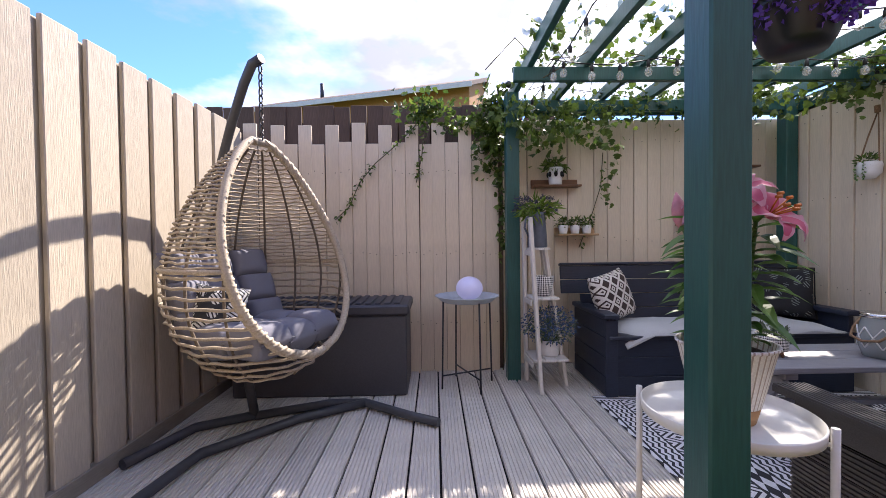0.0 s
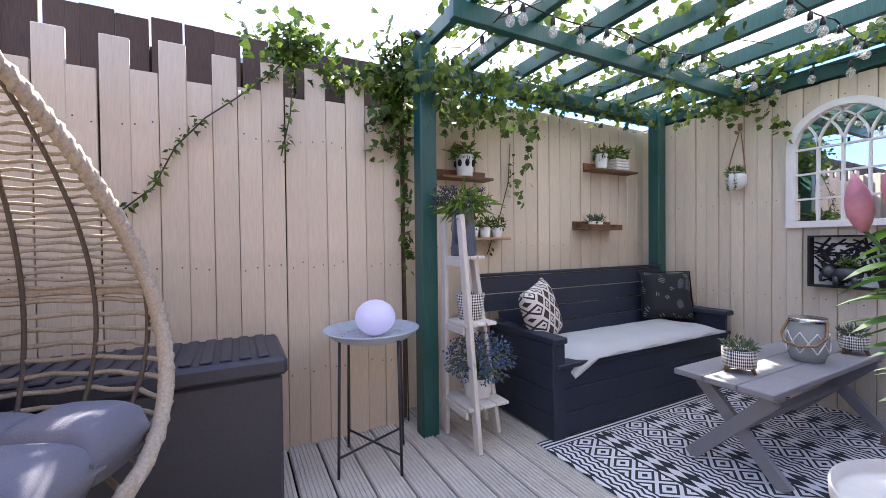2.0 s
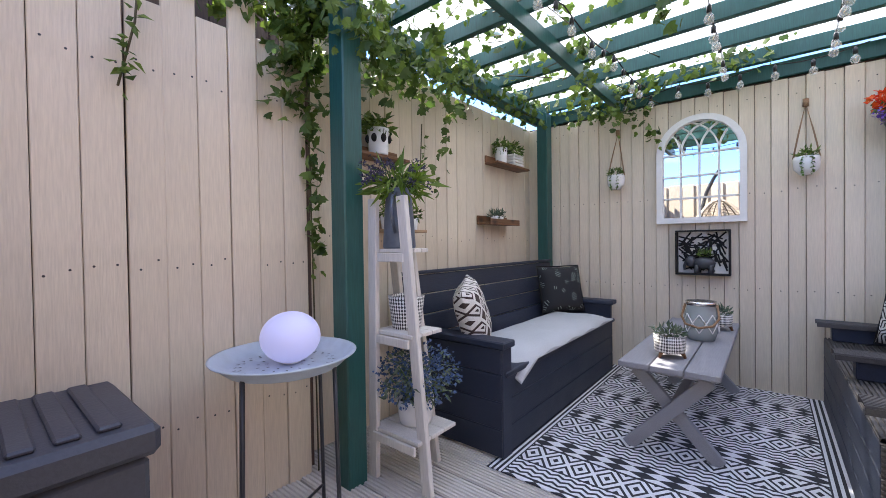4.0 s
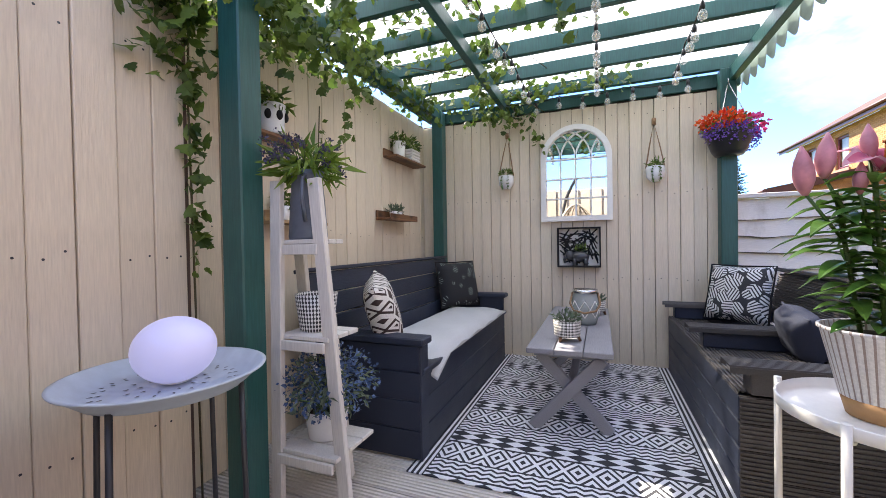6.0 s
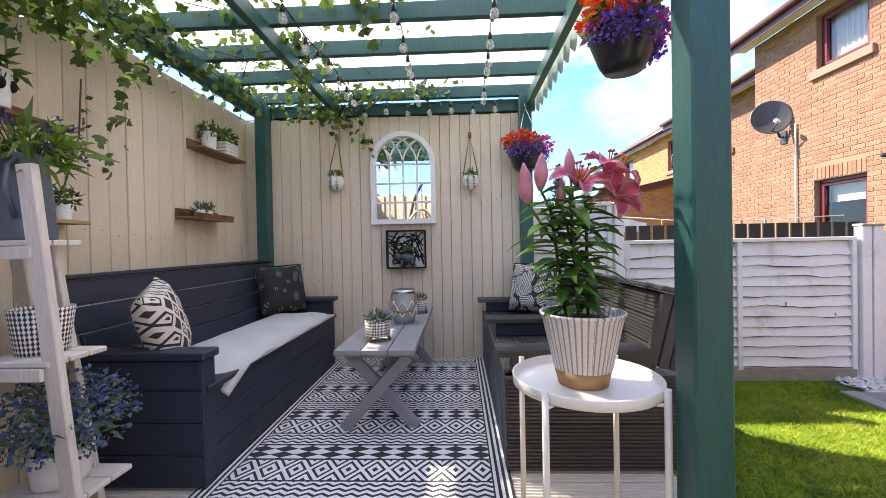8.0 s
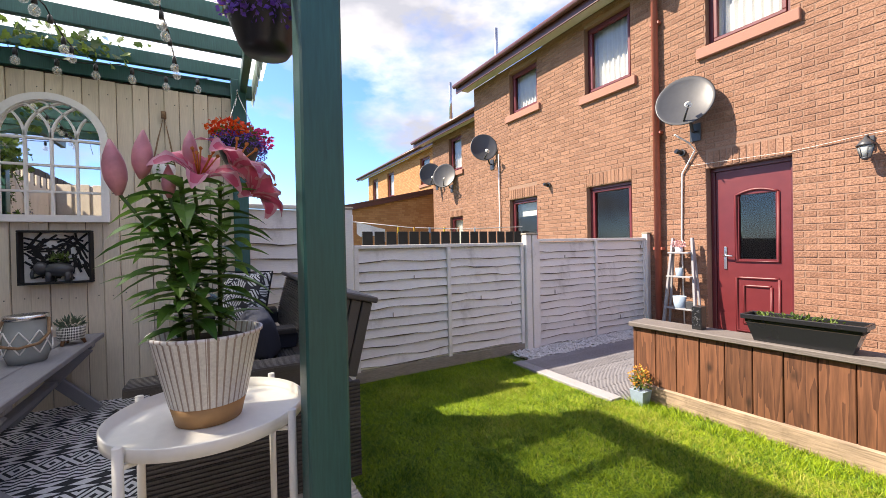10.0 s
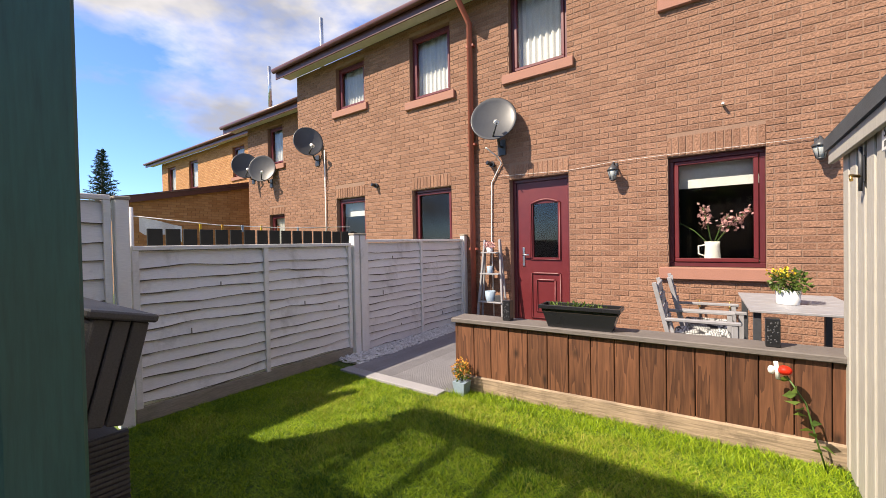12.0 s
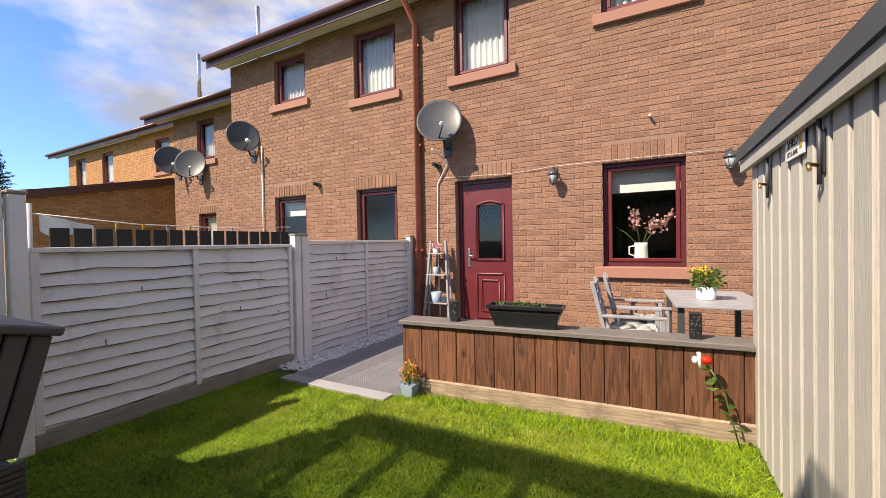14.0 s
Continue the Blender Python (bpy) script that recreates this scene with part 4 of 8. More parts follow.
def brick_wall(name, x0, x1, z0, z1, y, openings, material, mortar, label, parent_kind="structure", depth=0.3, near=None):
    """A wall facing +y with openings through it, and every brick standing proud of its joints."""
    bm = bmesh.new()
    xs = sorted({x0, x1, *[o[0] for o in openings], *[o[1] for o in openings]})
    zs = sorted({z0, z1, *[o[2] for o in openings], *[o[3] for o in openings]})
    for a, b in zip(xs, xs[1:]):
        for c, d in zip(zs, zs[1:]):
            if not any(o[0] <= a and b <= o[1] and o[2] <= c and d <= o[3] for o in openings):
                quad_box(bm, a, b, y - depth, y - 0.0045, c, d)
    wall = solid(name, bm, mortar, label, "wall", parent_kind)
    bw, bh, j = 0.215, 0.065, 0.010
    verts, faces = [], []
    r = random.Random(len(name) + int(x1 * 10))

    singles = []

    def add(a, b, c, d, out):
        if near and b - a > bw - 0.002 and d - c > bh - 0.002 and near[0] < a and b < near[1] and near[2] < c and d < near[3]:
            singles.append((a, c, out))
            return
        if b - a < 0.02 or d - c < 0.012:
            return
        e, k, yy = 0.004, len(verts), y + out
        verts.extend([(a, y - 0.010, c), (b, y - 0.010, c), (b, y - 0.010, d), (a, y - 0.010, d), (a + e, yy, c + e), (b - e, yy, c + e), (b - e, yy, d - e), (a + e, yy, d - e)])
        faces.extend([(k + 4, k + 7, k + 6, k + 5), (k, k + 4, k + 5, k + 1), (k + 1, k + 5, k + 6, k + 2), (k + 2, k + 6, k + 7, k + 3), (k + 3, k + 7, k + 4, k)])

    row, z = 0, z0 + j
    while z < z1 - 0.01:
        za, zb = z, min(z + bh, z1)
        spans = [(x0, x1)]
        for o in openings:
            lo, hi = o[2], o[3] + (o[4] if len(o) > 4 else 0)
            if zb > lo and za < hi:
                nxt = []
                for a, b in spans:
                    if o[1] <= a or o[0] >= b:
                        nxt.append((a, b))
                    else:
                        nxt += [(a, min(b, o[0])), (max(a, o[1]), b)]
                spans = [(a, b) for a, b in nxt if b - a > 0.01]
        x = x0 - (row % 2) * (bw + j) / 2
        while x < x1:
            for a, b in spans:
                add(max(x, a), min(x + bw, b), za, zb, r.uniform(-0.0005, 0.0025))
            x += bw + j
        z += bh + j
        row += 1
    for o in openings:  # soldier course over each opening
        if len(o) > 4 and o[4]:
            x = o[0] - 0.0
            while x < o[1] - 0.02:
                add(x, min(x + 0.065, o[1]), o[3] + 0.008, o[3] + o[4] - 0.004, r.uniform(0.001, 0.005))
                x += 0.075
    ob = new("brick", raw("brick", verts, faces, material))
    ob.parent = wall
    tagged(ob, "", "", "", "stuff")
    if singles:
        e = 0.004
        v8 = [(0, -0.010, 0), (bw, -0.010, 0), (bw, -0.010, bh), (0, -0.010, bh), (e, 0, e), (bw - e, 0, e), (bw - e, 0, bh - e), (e, 0, bh - e)]
        one = raw("brick", v8, [(4, 7, 6, 5), (0, 4, 5, 1), (1, 5, 6, 2), (2, 6, 7, 3), (3, 7, 4, 0)], material)
        for a, c, out in singles:
            part("brick", one, None, wall, m=pose(a, y + out, c))
    return wall


DOOR_H = (1.62, 2.54, PATIO_Z, 1.97, 0.22)
KITCHEN = (-0.55, 0.39, 0.66, 2.01, 0.24)
UP_A, UP_B = (1.62, 2.52, 3.58, 4.85, 0), (-0.62, 0.38, 3.94, 4.85, 0)
N_UP1, N_UP2 = (3.62, 4.52, 3.60, 4.78, 0), (5.73, 6.60, 3.86, 4.78, 0)
N_D1, N_D2 = (3.64, 4.52, PATIO_Z, 1.99, 0.22), (5.78, 6.67, PATIO_Z, 2.0, 0.22)
brick_wall("wall_house", -3.2, 8.0, PATIO_Z, 4.95, FACE, [DOOR_H, KITCHEN, UP_A, UP_B, N_UP1, N_UP2, N_D1, N_D2], BRICK, MORTAR, "red-brown brick rear wall of the terraced house", near=(-0.9, 1.62, 0.25, 2.62))
N3_UP, N3_D = (9.75, 10.5, 3.30, 4.38, 0), (9.75, 10.5, 0.9, 1.9, 0.2)
brick_wall("wall_house_next", 8.0, 11.6, PATIO_Z, 4.55, FACE - 0.7, [N3_UP, N3_D], BRICK, MORTAR, "red-brown brick wall of the lower neighbouring house")
solid("wall_return", boxm(7.7, 7.995, FACE - 6.0, FACE - 0.31, PATIO_Z, 4.95), MORTAR, "brick side wall between the two houses", "wall", "structure")
solid("wall_house_back", boxm(-3.2, 8.0, FACE - 6.3, FACE - 6.0, PATIO_Z, 4.95), MORTAR, "far wall of the terraced house", "wall", "structure")
solid("wall_house_side", boxm(-3.2, -2.9, FACE - 6.0, FACE - 0.31, PATIO_Z, 4.95), MORTAR, "side wall of the terraced house", "wall", "structure")


def house_roof(name, x0, x1, y, z, label, depth=6.3):
    roof = thing(name, label, "roof", kind="structure")
    bm = bmesh.new()
    rise = depth / 2 * 0.62
    prof = [(y + 0.42, z + 0.05), (y + 0.42, z + 0.10), (y - depth / 2, z + 0.28 + rise), (y - depth - 0.4, z + 0.10), (y - depth - 0.4, z + 0.05), (y - depth / 2, z + 0.16 + rise)]
    a = [bm.verts.new((x0, p, q)) for p, q in prof]
    b = [bm.verts.new((x1, p, q)) for p, q in prof]
    for k in range(6):
        bm.faces.new((a[k], a[(k + 1) % 6], b[(k + 1) % 6], b[k]))
    part("slope", bm, ROOF_TILE, roof)
    tile = mesh_of("tile", boxm(-0.16, 0.16, -0.03, 0.03, -0.012, 0.012, 0.004), ROOF_TILE)
    n = int((x1 - x0) / 0.33)
    for i in range(n):
        part("tile", tile, None, roof, m=pose(x0 + 0.165 + 0.33 * i, y + 0.41, z + 0.125, -25))
    part("soffit", boxm(x0, x1, y + 0.01, y + 0.36, z + 0.0, z + 0.02), SOFFIT, roof, "white soffit board")
    part("fascia", boxm(x0, x1, y + 0.361, y + 0.385, z - 0.10, z + 0.13), GUTTER, roof, "dark brown fascia board")
    g = bmesh.new()
    sweep(g, [(x0, y + 0.44, z + 0.07), (x1, y + 0.44, z + 0.07)], 0.055, 10)
    part("gutter", g, GUTTER, roof, "dark brown gutter")
    return roof


house_roof("roof_house", -3.4, 8.25, FACE, 4.95, "brown tiled eaves of the terraced house")
house_roof("roof_house_next", 8.2, 12.3, FACE - 0.7, 4.55, "brown tiled eaves of the lower house")


def sheet(x0, x1, y, z0, z1):
    bm = bmesh.new()
    bm.faces.new([bm.verts.new(p) for p in ((x1, y, z0), (x0, y, z0), (x0, y, z1), (x1, y, z1))])
    return bm


def window(name, o, y, label, sill=True, blind="", mullion=None, sash=0.055):
    x0, x1, z0, z1 = o[:4]
    w = thing(name, label, "window", kind="structure")
    yf = y - 0.09
    fr = bmesh.new()
    for a in ((x0, x1, z1 - sash, z1), (x0, x1, z0, z0 + sash), (x0, x0 + sash, z0 + sash, z1 - sash), (x1 - sash, x1, z0 + sash, z1 - sash)):
        quad_box(fr, a[0], a[1], yf - 0.06, yf, a[2], a[3], 0.006)
    part("window_frame", fr, MAROON_DARK, w, "dark maroon frame")
    s2 = bmesh.new()
    i = sash + 0.006
    for a in ((x0 + i, x1 - i, z1 - i - 0.045, z1 - i), (x0 + i, x1 - i, z0 + i, z0 + i + 0.045), (x0 + i, x0 + i + 0.045, z0 + i + 0.046, z1 - i - 0.046), (x1 - i - 0.045, x1 - i, z0 + i + 0.046, z1 - i - 0.046)):
        quad_box(s2, a[0], a[1], yf - 0.045, yf + 0.012, a[2], a[3], 0.006)
    part("sash", s2, MAROON, w, "maroon opening sash")
    pane = part("pane", sheet(x0 + sash, x1 - sash, yf - 0.03, z0 + sash, z1 - sash), GLASS, w)
    pane.visible_shadow = False
    if sill:
        part("window_sill", boxm(x0 - 0.10, x1 + 0.10, y - 0.12, y + 0.055, z0 - 0.145, z0 - 0.003, 0.008), STONE, w, "pink stone sill")
    # window_upper takes this net too, in place of the clouds its glass reflects
    if blind == "net":
        bm = bmesh.new()
        n = 40
        va = [[bm.verts.new((x0 + 0.06 + (x1 - x0 - 0.12) * k / n, yf - 0.12 + 0.018 * math.sin(k * 1.3), zz)) for k in range(n + 1)] for zz in (z0 + 0.05, z1 - 0.03)]
        for k in range(n):
            bm.faces.new((va[0][k], va[0][k + 1], va[1][k + 1], va[1][k]))
        part("curtain", bm, CURTAIN, w, "white net curtain, in window_upper a stand-in for reflected cloud")
    if blind == "roller":
        part("blind", boxm(x0 + 0.05, x1 - 0.05, yf - 0.14, yf - 0.13, z1 - 0.38, z1 - 0.04), CURTAIN, w, "white roller blind half down")
    # open room shell, dark by its colour in place of indoor shade
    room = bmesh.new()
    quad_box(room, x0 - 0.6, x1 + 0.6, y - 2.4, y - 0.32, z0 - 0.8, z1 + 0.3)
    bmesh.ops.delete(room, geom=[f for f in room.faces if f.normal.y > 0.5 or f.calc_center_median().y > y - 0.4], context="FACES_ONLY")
    part("room", room, ROOM_SHADE, w, "room shell behind the glass, coloured dark for indoor shade")
    return w


window("window_kitchen", KITCHEN, FACE, "maroon framed kitchen window with a half-down white blind", blind="roller")
# net added here to imitate pale cloud reflections in the pane
window("window_upper", UP_A, FACE, "maroon framed upstairs window, pale net standing for reflected clouds", blind="net")
window("window_upper_open", UP_B, FACE, "maroon framed upstairs window", blind="net")
window("window_next_upper", N_UP1, FACE, "maroon framed upstairs window with net curtain", blind="net")
window("window_next_upper_small", N_UP2, FACE, "maroon framed upstairs window with net curtain", blind="net")
window("window_next_lower", N_D1, FACE, "maroon framed glazed neighbouring door", sill=False)
window("window_next_lower_far", N_D2, FACE, "maroon framed neighbouring window with curtain", sill=False, blind="roller")
window("window_third_upper", N3_UP, FACE - 0.7, "upstairs window of the lower house", blind="net")
window("window_third_lower", N3_D, FACE - 0.7, "ground floor window of the lower house", blind="net")

# maroon back door
dx0, dx1, dz0, dz1 = DOOR_H[:4]
door = thing("door_back", "closed maroon panelled back door with an arched glass light", "door", kind="structure")
yd = FACE - 0.13
fr = bmesh.new()
for a in ((dx0, dx1, dz1 - 0.055, dz1), (dx0, dx0 + 0.055, dz0, dz1 - 0.055), (dx1 - 0.055, dx1, dz0, dz1 - 0.055)):
    quad_box(fr, a[0], a[1], yd - 0.06, yd + 0.02, a[2], a[3], 0.006)
part("door_frame", fr, MAROON_DARK, door, "dark maroon frame")
lx0, lx1, lz0, lz1 = dx0 + 0.06, dx1 - 0.06, dz0 + 0.06, dz1 - 0.06
gx0, gx1, gz0, gz1 = 1.83, 2.22, 0.76, 1.58
leaf = bmesh.new()
for a in ((lx0, gx0, lz0, lz1), (gx1, lx1, lz0, lz1), (gx0, gx1, lz0, gz0), (gx0, gx1, gz1, lz1)):
    quad_box(leaf, a[0], a[1], yd - 0.05, yd - 0.002, a[2], a[3])
leaf_ob = part("door_leaf", leaf, MAROON, door)
pane = part("pane", sheet(gx0, gx1, yd - 0.03, gz0, gz1), GLASS, leaf_ob)
pane.visible_shadow = False
# flat sheet added behind the door glass, its dark colour standing for the unlit hall
part("inside", boxm(gx0 - 0.3, gx1 + 0.3, yd - 0.6, yd - 0.58, gz0 - 0.5, gz1 + 0.3), ROOM_SHADE, door, "sheet behind the glass, coloured dark for the unlit hall")


def moulding(x0, x1, z0, z1, y, arch, mat_, name, label=""):
    pts = [(x0, y, z1), (x0, y, z0), (x1, y, z0), (x1, y, z1)]
    n = 10
    for k in range(1, n):
        u = k / n
        pts.append((x1 + (x0 - x1) * u, y, z1 + arch * math.sin(math.pi * u)))
    pts.append(pts[0])
    return part(name, bar(pts, 0.017, 6), mat_, leaf_ob, label)


moulding(gx0 - 0.03, gx1 + 0.03, gz0 - 0.03, gz1, yd + 0.004, 0.055, MAROON, "moulding")
moulding(1.80, 2.25, -0.16, 0.52, yd + 0.002, 0.0, MAROON, "moulding")
moulding(1.88, 2.17, -0.06, 0.42, yd + 0.002, 0.0, MAROON, "moulding")
part("drip_bar", boxm(lx0, lx1, yd, yd + 0.035, lz0, lz0 + 0.035, 0.006), MAROON, leaf_ob)
h = part("handle_plate", boxm(2.36, 2.395, yd - 0.002, yd + 0.012, 0.62, 0.92, 0.005), CHROME, leaf_ob, "bright metal handle plate")
part("handle", bar([(2.378, yd, 0.80), (2.378, yd + 0.05, 0.80), (2.27, yd + 0.055, 0.80)], 0.011, 8), CHROME, leaf_ob, "bright metal lever handle")

# pipes
pipe = thing("downpipe", "brick-red plastic downpipe on the house wall", "pipe", kind="structure")
part("pipe", bar([(3.18, FACE + 0.44, 4.95), (3.18, FACE + 0.40, 4.80), (3.18, FACE + 0.07, 4.55), (3.18, FACE + 0.07, PATIO_Z)], 0.045, 12), PIPE_RED, pipe)
for z in (0.9, 2.6, 4.2):
    part("bracket", boxm(3.11, 3.25, FACE + 0.01, FACE + 0.08, z - 0.02, z + 0.02, 0.004), PIPE_RED, pipe)


def dish(x, z, r, tilt, turn, label, arm=0.25, y=FACE, flip=False):
    d = thing("satellite_dish", label, "satellite dish", "satellite dishes", pose(x, y, z))
    bm = bmesh.new()
    prof = [(0.0, 0.0)] + [(r * k / 8, 0.16 * r * (k / 8) ** 2) for k in range(1, 9)]
    prof2 = prof + [(r * 1.02, 0.16 * r + 0.012), (r * 0.98, 0.16 * r + 0.016)] + [(r * k / 8, 0.16 * r * (k / 8) ** 2 + 0.014) for k in range(7, 0, -1)] + [(0.001, 0.014)]
    lathe(bm, [(max(a, 0.002), b) for a, b in prof2], 40, sy=1.08)
    part("reflector", bm, DISH_GREY, d, m=pose(0, arm, 0, -90 + tilt, 0, turn))
    q = pose(0, arm, 0, -90 + tilt, 0, turn)
    tip = q @ Vector((-0.22 * r, r * 0.62, r * 0.72))
    low = q @ Vector((0, r * 0.9, 0.05))
    part("feed_arm", bar([low, tip], 0.014, 8), DISH_GREY, d)
    part("receiver", bar([tip, tip + (Vector(q.translation) - tip).normalized() * 0.10], 0.035, 12), WHITE, d, "white receiver head")
    part("wall_arm", bar([(0, 0.0, -0.35), (0, 0.08, -0.35), (0, arm - 0.08, -0.14), (0, arm - 0.03, 0)], 0.02, 8), METAL_DARK, d)
    part("wall_plate", boxm(-0.07, 0.07, 0.008, 0.02, -0.48, -0.24, 0.004), METAL_DARK, d)
    return d


dish(2.66, 2.84, 0.34, 20, 22, "large grey satellite dish over the back door")
dish(7.28, 3.27, 0.31, 15, 62, "grey satellite dish on the neighbouring wall")
dish(10.35, 3.16, 0.36, 15, 40, "grey satellite dish on the lower house", y=FACE - 0.7)
dish(11.3, 3.36, 0.36, 15, 62, "grey satellite dish on the lower house", y=FACE - 0.7)

# ---------------------------------------------------------------- things on the deck


def puffy(w, h, d, n=10):
    """A plump scatter cushion standing in the xz plane."""
    bm = bmesh.new()
    front, back = [], []
    for i in range(n + 1):
        ra, rb_ = [], []
        for j in range(n + 1):
            u, v = i / n * 2 - 1, j / n * 2 - 1
            k = max(0.0, (1 - u ** 4) * (1 - v ** 4)) ** 0.5
            pin = 1 - 0.07 * (1 - abs(u) ** 3) * abs(v) ** 6
            pin2 = 1 - 0.07 * (1 - abs(v) ** 3) * abs(u) ** 6
            x, z = u * w / 2 * pin2, (v * pin + 1) * h / 2
            ra.append(bm.verts.new((x, -d * 0.5 * k - 0.004, z)))
            rb_.append(bm.verts.new((x, d * 0.5 * k + 0.004, z)))
        front.append(ra)
        back.append(rb_)
    for i in range(n):
        for j in range(n):
            for g, o in ((front, 1), (back, 0)):
                q = [g[i][j], g[i + 1][j], g[i + 1][j + 1], g[i][j + 1]]
                f = bm.faces.new(q if o else q[::-1])
                f.smooth = True
    edge = [(i, 0) for i in range(n)] + [(n, j) for j in range(n)] + [(n - i, n) for i in range(n)] + [(0, n - j) for j in range(n)]
    for a, b in zip(edge, edge[1:] + edge[:1]):
        bm.faces.new((front[b[0]][b[1]], front[a[0]][a[1]], back[a[0]][a[1]], back[b[0]][b[1]]))
    return bm


def egg_chair():
    """Hanging egg chair: local z up, opening towards +x."""
    base = Vector((-1.0, 2.34, 0))
    th = thing("hanging_egg_chair", "natural rattan hanging egg chair with slate cushions on metal stand", "chair", m=pose(base.x, base.y, 0, 0, 0, -22))
    Z0, H = 0.33, 1.40

    def rad(u):
        return 0.525 * (math.sin(math.pi * min(1, u ** 0.80)) ** 0.62) * (1 - 0.10 * u) if 0 < u < 1 else 0.0

    def cut(u):
        return -0.02 + 0.44 * (1 - u) ** 0.95

    def ring(u, extra=0.0):
        r, c = rad(u) + extra, cut(u)
        if r <= 0.02:
            return None
        half = math.acos(c / r) if abs(c) < r else 0.0
        if u < 0.13:
            half = 0.0
        return r, half

    weave = bmesh.new()
    n = 58
    for i in range(1, n):
        u = i / n
        got = ring(u)
        if not got:
            continue
        r, half = got
        if u < 0.46 and i % 2:
            continue
        k = 40
        pts = []
        for j in range(k + 1):
            a = half + (2 * math.pi - 2 * half) * j / k
            wob = 0.006 * math.sin(j * 2.1 + i)
            pts.append(((r + wob) * math.cos(a) + 0.0, (r + wob) * math.sin(a), Z0 + H * u + 0.004 * math.sin(j * 1.7 + i * 2)))
        sweep(weave, pts, 0.0085 if u < 0.46 else 0.0062, 5, cap=False)
    part("weave", weave, RATTAN, th, "open woven rattan strands")
    for j in range(11):
        a0 = math.pi + (j - 5) * 0.40
        pts = []
        for i in range(2, 49):
            u = i / 50
            got = ring(u, -0.008)
            if not got:
                continue
            r, half = got
            a = a0
            if half and (abs((a - math.pi)) > math.pi - half):
                continue
            pts.append((r * math.cos(a) + 0.0, r * math.sin(a), Z0 + H * u))
        if len(pts) > 3:
            part("rib", bar(pts, 0.0075, 6), RATTAN_DARK, th)
    rim = []
    us = [0.13 + (0.985 - 0.13) * i / 36 for i in range(37)]
    for sgn, seq in ((1, us), (-1, us[::-1])):
        for u in seq:
            got = ring(u)
            if not got:
                continue
            r, half = got
            c = cut(u)
            yy = math.sqrt(max(r * r - c * c, 0))
            rim.append((c + 0.0, sgn * yy, Z0 + H * u))
    r, half = ring(0.131)
    lowa = math.acos(min(1, cut(0.13) / r))
    for j in range(1, 8):
        a = -lowa + 2 * lowa * j / 8
        rim.append((r * math.cos(a) + 0.0, r * math.sin(a), Z0 + H * 0.13))
    rim.append(rim[0])
    rimb = bmesh.new()
    sweep(rimb, rim, 0.022, 8)
    for k in range(2):
        tw, acc = [], 0.0
        for i in range(len(rim) - 1):
            for q in range(3):
                p = Vector(rim[i]).lerp(Vector(rim[i + 1]), q / 3)
                acc += 1.15
                tw.append(p + Vector((math.cos(acc + k * 3.14), 0.7 * math.sin(acc + k * 3.14), math.sin(acc + k * 3.14))) * 0.016)
        sweep(rimb, tw, 0.012, 5)
    part("rim", rimb, RATTAN, th, "thick bound rattan rim")
    for u in (0.47,):
        r, half = ring(u, 0.006)
        pts = [(r * math.cos(a) + 0.0, r * math.sin(a), Z0 + H * u) for a in (half + (2 * math.pi - 2 * half) * j / 30 for j in range(31))]
        part("rail", bar(pts, 0.014, 6), RATTAN, th)
    # cushions: a tufted seat and back in puffy squares
    for ix, iy in [(i, j) for i in range(2) for j in range(3)]:
        q = Matrix.Translation((-0.06 + 0.25 * ix, -0.20 + 0.20 * iy, Z0 + 0.25 + 0.02 * abs(iy - 1) + 0.02 * ix)) @ Matrix.Rotation(radians(-90), 4, "X") @ Matrix.Translation((0, 0, -0.155))
        part("seat_cushion", puffy(0.27, 0.24, 0.18), CUSHION, th, "tufted slate blue seat cushion", m=q)
    for iz, iy in [(i, j) for i in range(3) for j in range(3)]:
        q = Matrix.Translation((-0.25 - 0.07 * iz + 0.05 * abs(iy - 1), -0.22 + 0.22 * iy, Z0 + 0.24 + 0.16 * iz)) @ Matrix.Rotation(radians(90 - 16 * (iy - 1)), 4, "Z") @ Matrix.Rotation(radians(-24), 4, "X")
        part("back_cushion", puffy(0.245, 0.20, 0.16), CUSHION, th, "tufted slate blue back cushion", m=q)
    # stand
    part("pole", bar([(-0.20, 0.10, 0.03), (-0.25, 0.10, 0.25), (-0.50, 0.12, 0.72), (-0.555, 0.12, 1.2), (-0.47, 0.11, 1.6), (-0.32, 0.08, 1.88), (-0.16, 0.03, 2.08), (-0.06, 0.0, 2.17), (0.01, 0.0, 2.19)], 0.028, 12), METAL_GREY, th, "curved dark grey metal pole")
    for pts in ([(-0.20, 0.10, 0.03), (0.15, 0.42, 0.035), (0.36, 0.50, 0.035), (0.72, 0.42, 0.035), (0.93, 0.40, 0.03)],
                [(0.36, 0.50, 0.035), (0.10, 0.15, 0.035), (-0.10, -0.35, 0.035), (-0.02, -0.70, 0.03), (0.10, -0.95, 0.03)],
                [(-0.20, 0.10, 0.035), (-0.40, -0.15, 0.035), (-0.38, -0.55, 0.03)]):
        part("base_bar", bar(pts, 0.027, 10), METAL_GREY, th)
    cm = bmesh.new()
    for i in range(10):
        z = 2.15 - 0.043 * i
        tor = [(0.012 * math.cos(a) if i % 2 else 0, 0 if i % 2 else 0.012 * math.cos(a), z - 0.022 + 0.026 * math.sin(a)) for a in (2 * math.pi * k / 10 for k in range(11))]
        sweep(cm, tor, 0.0045, 5)
    part("chain", cm, METAL_DARK, th)
    return th


egg_chair()


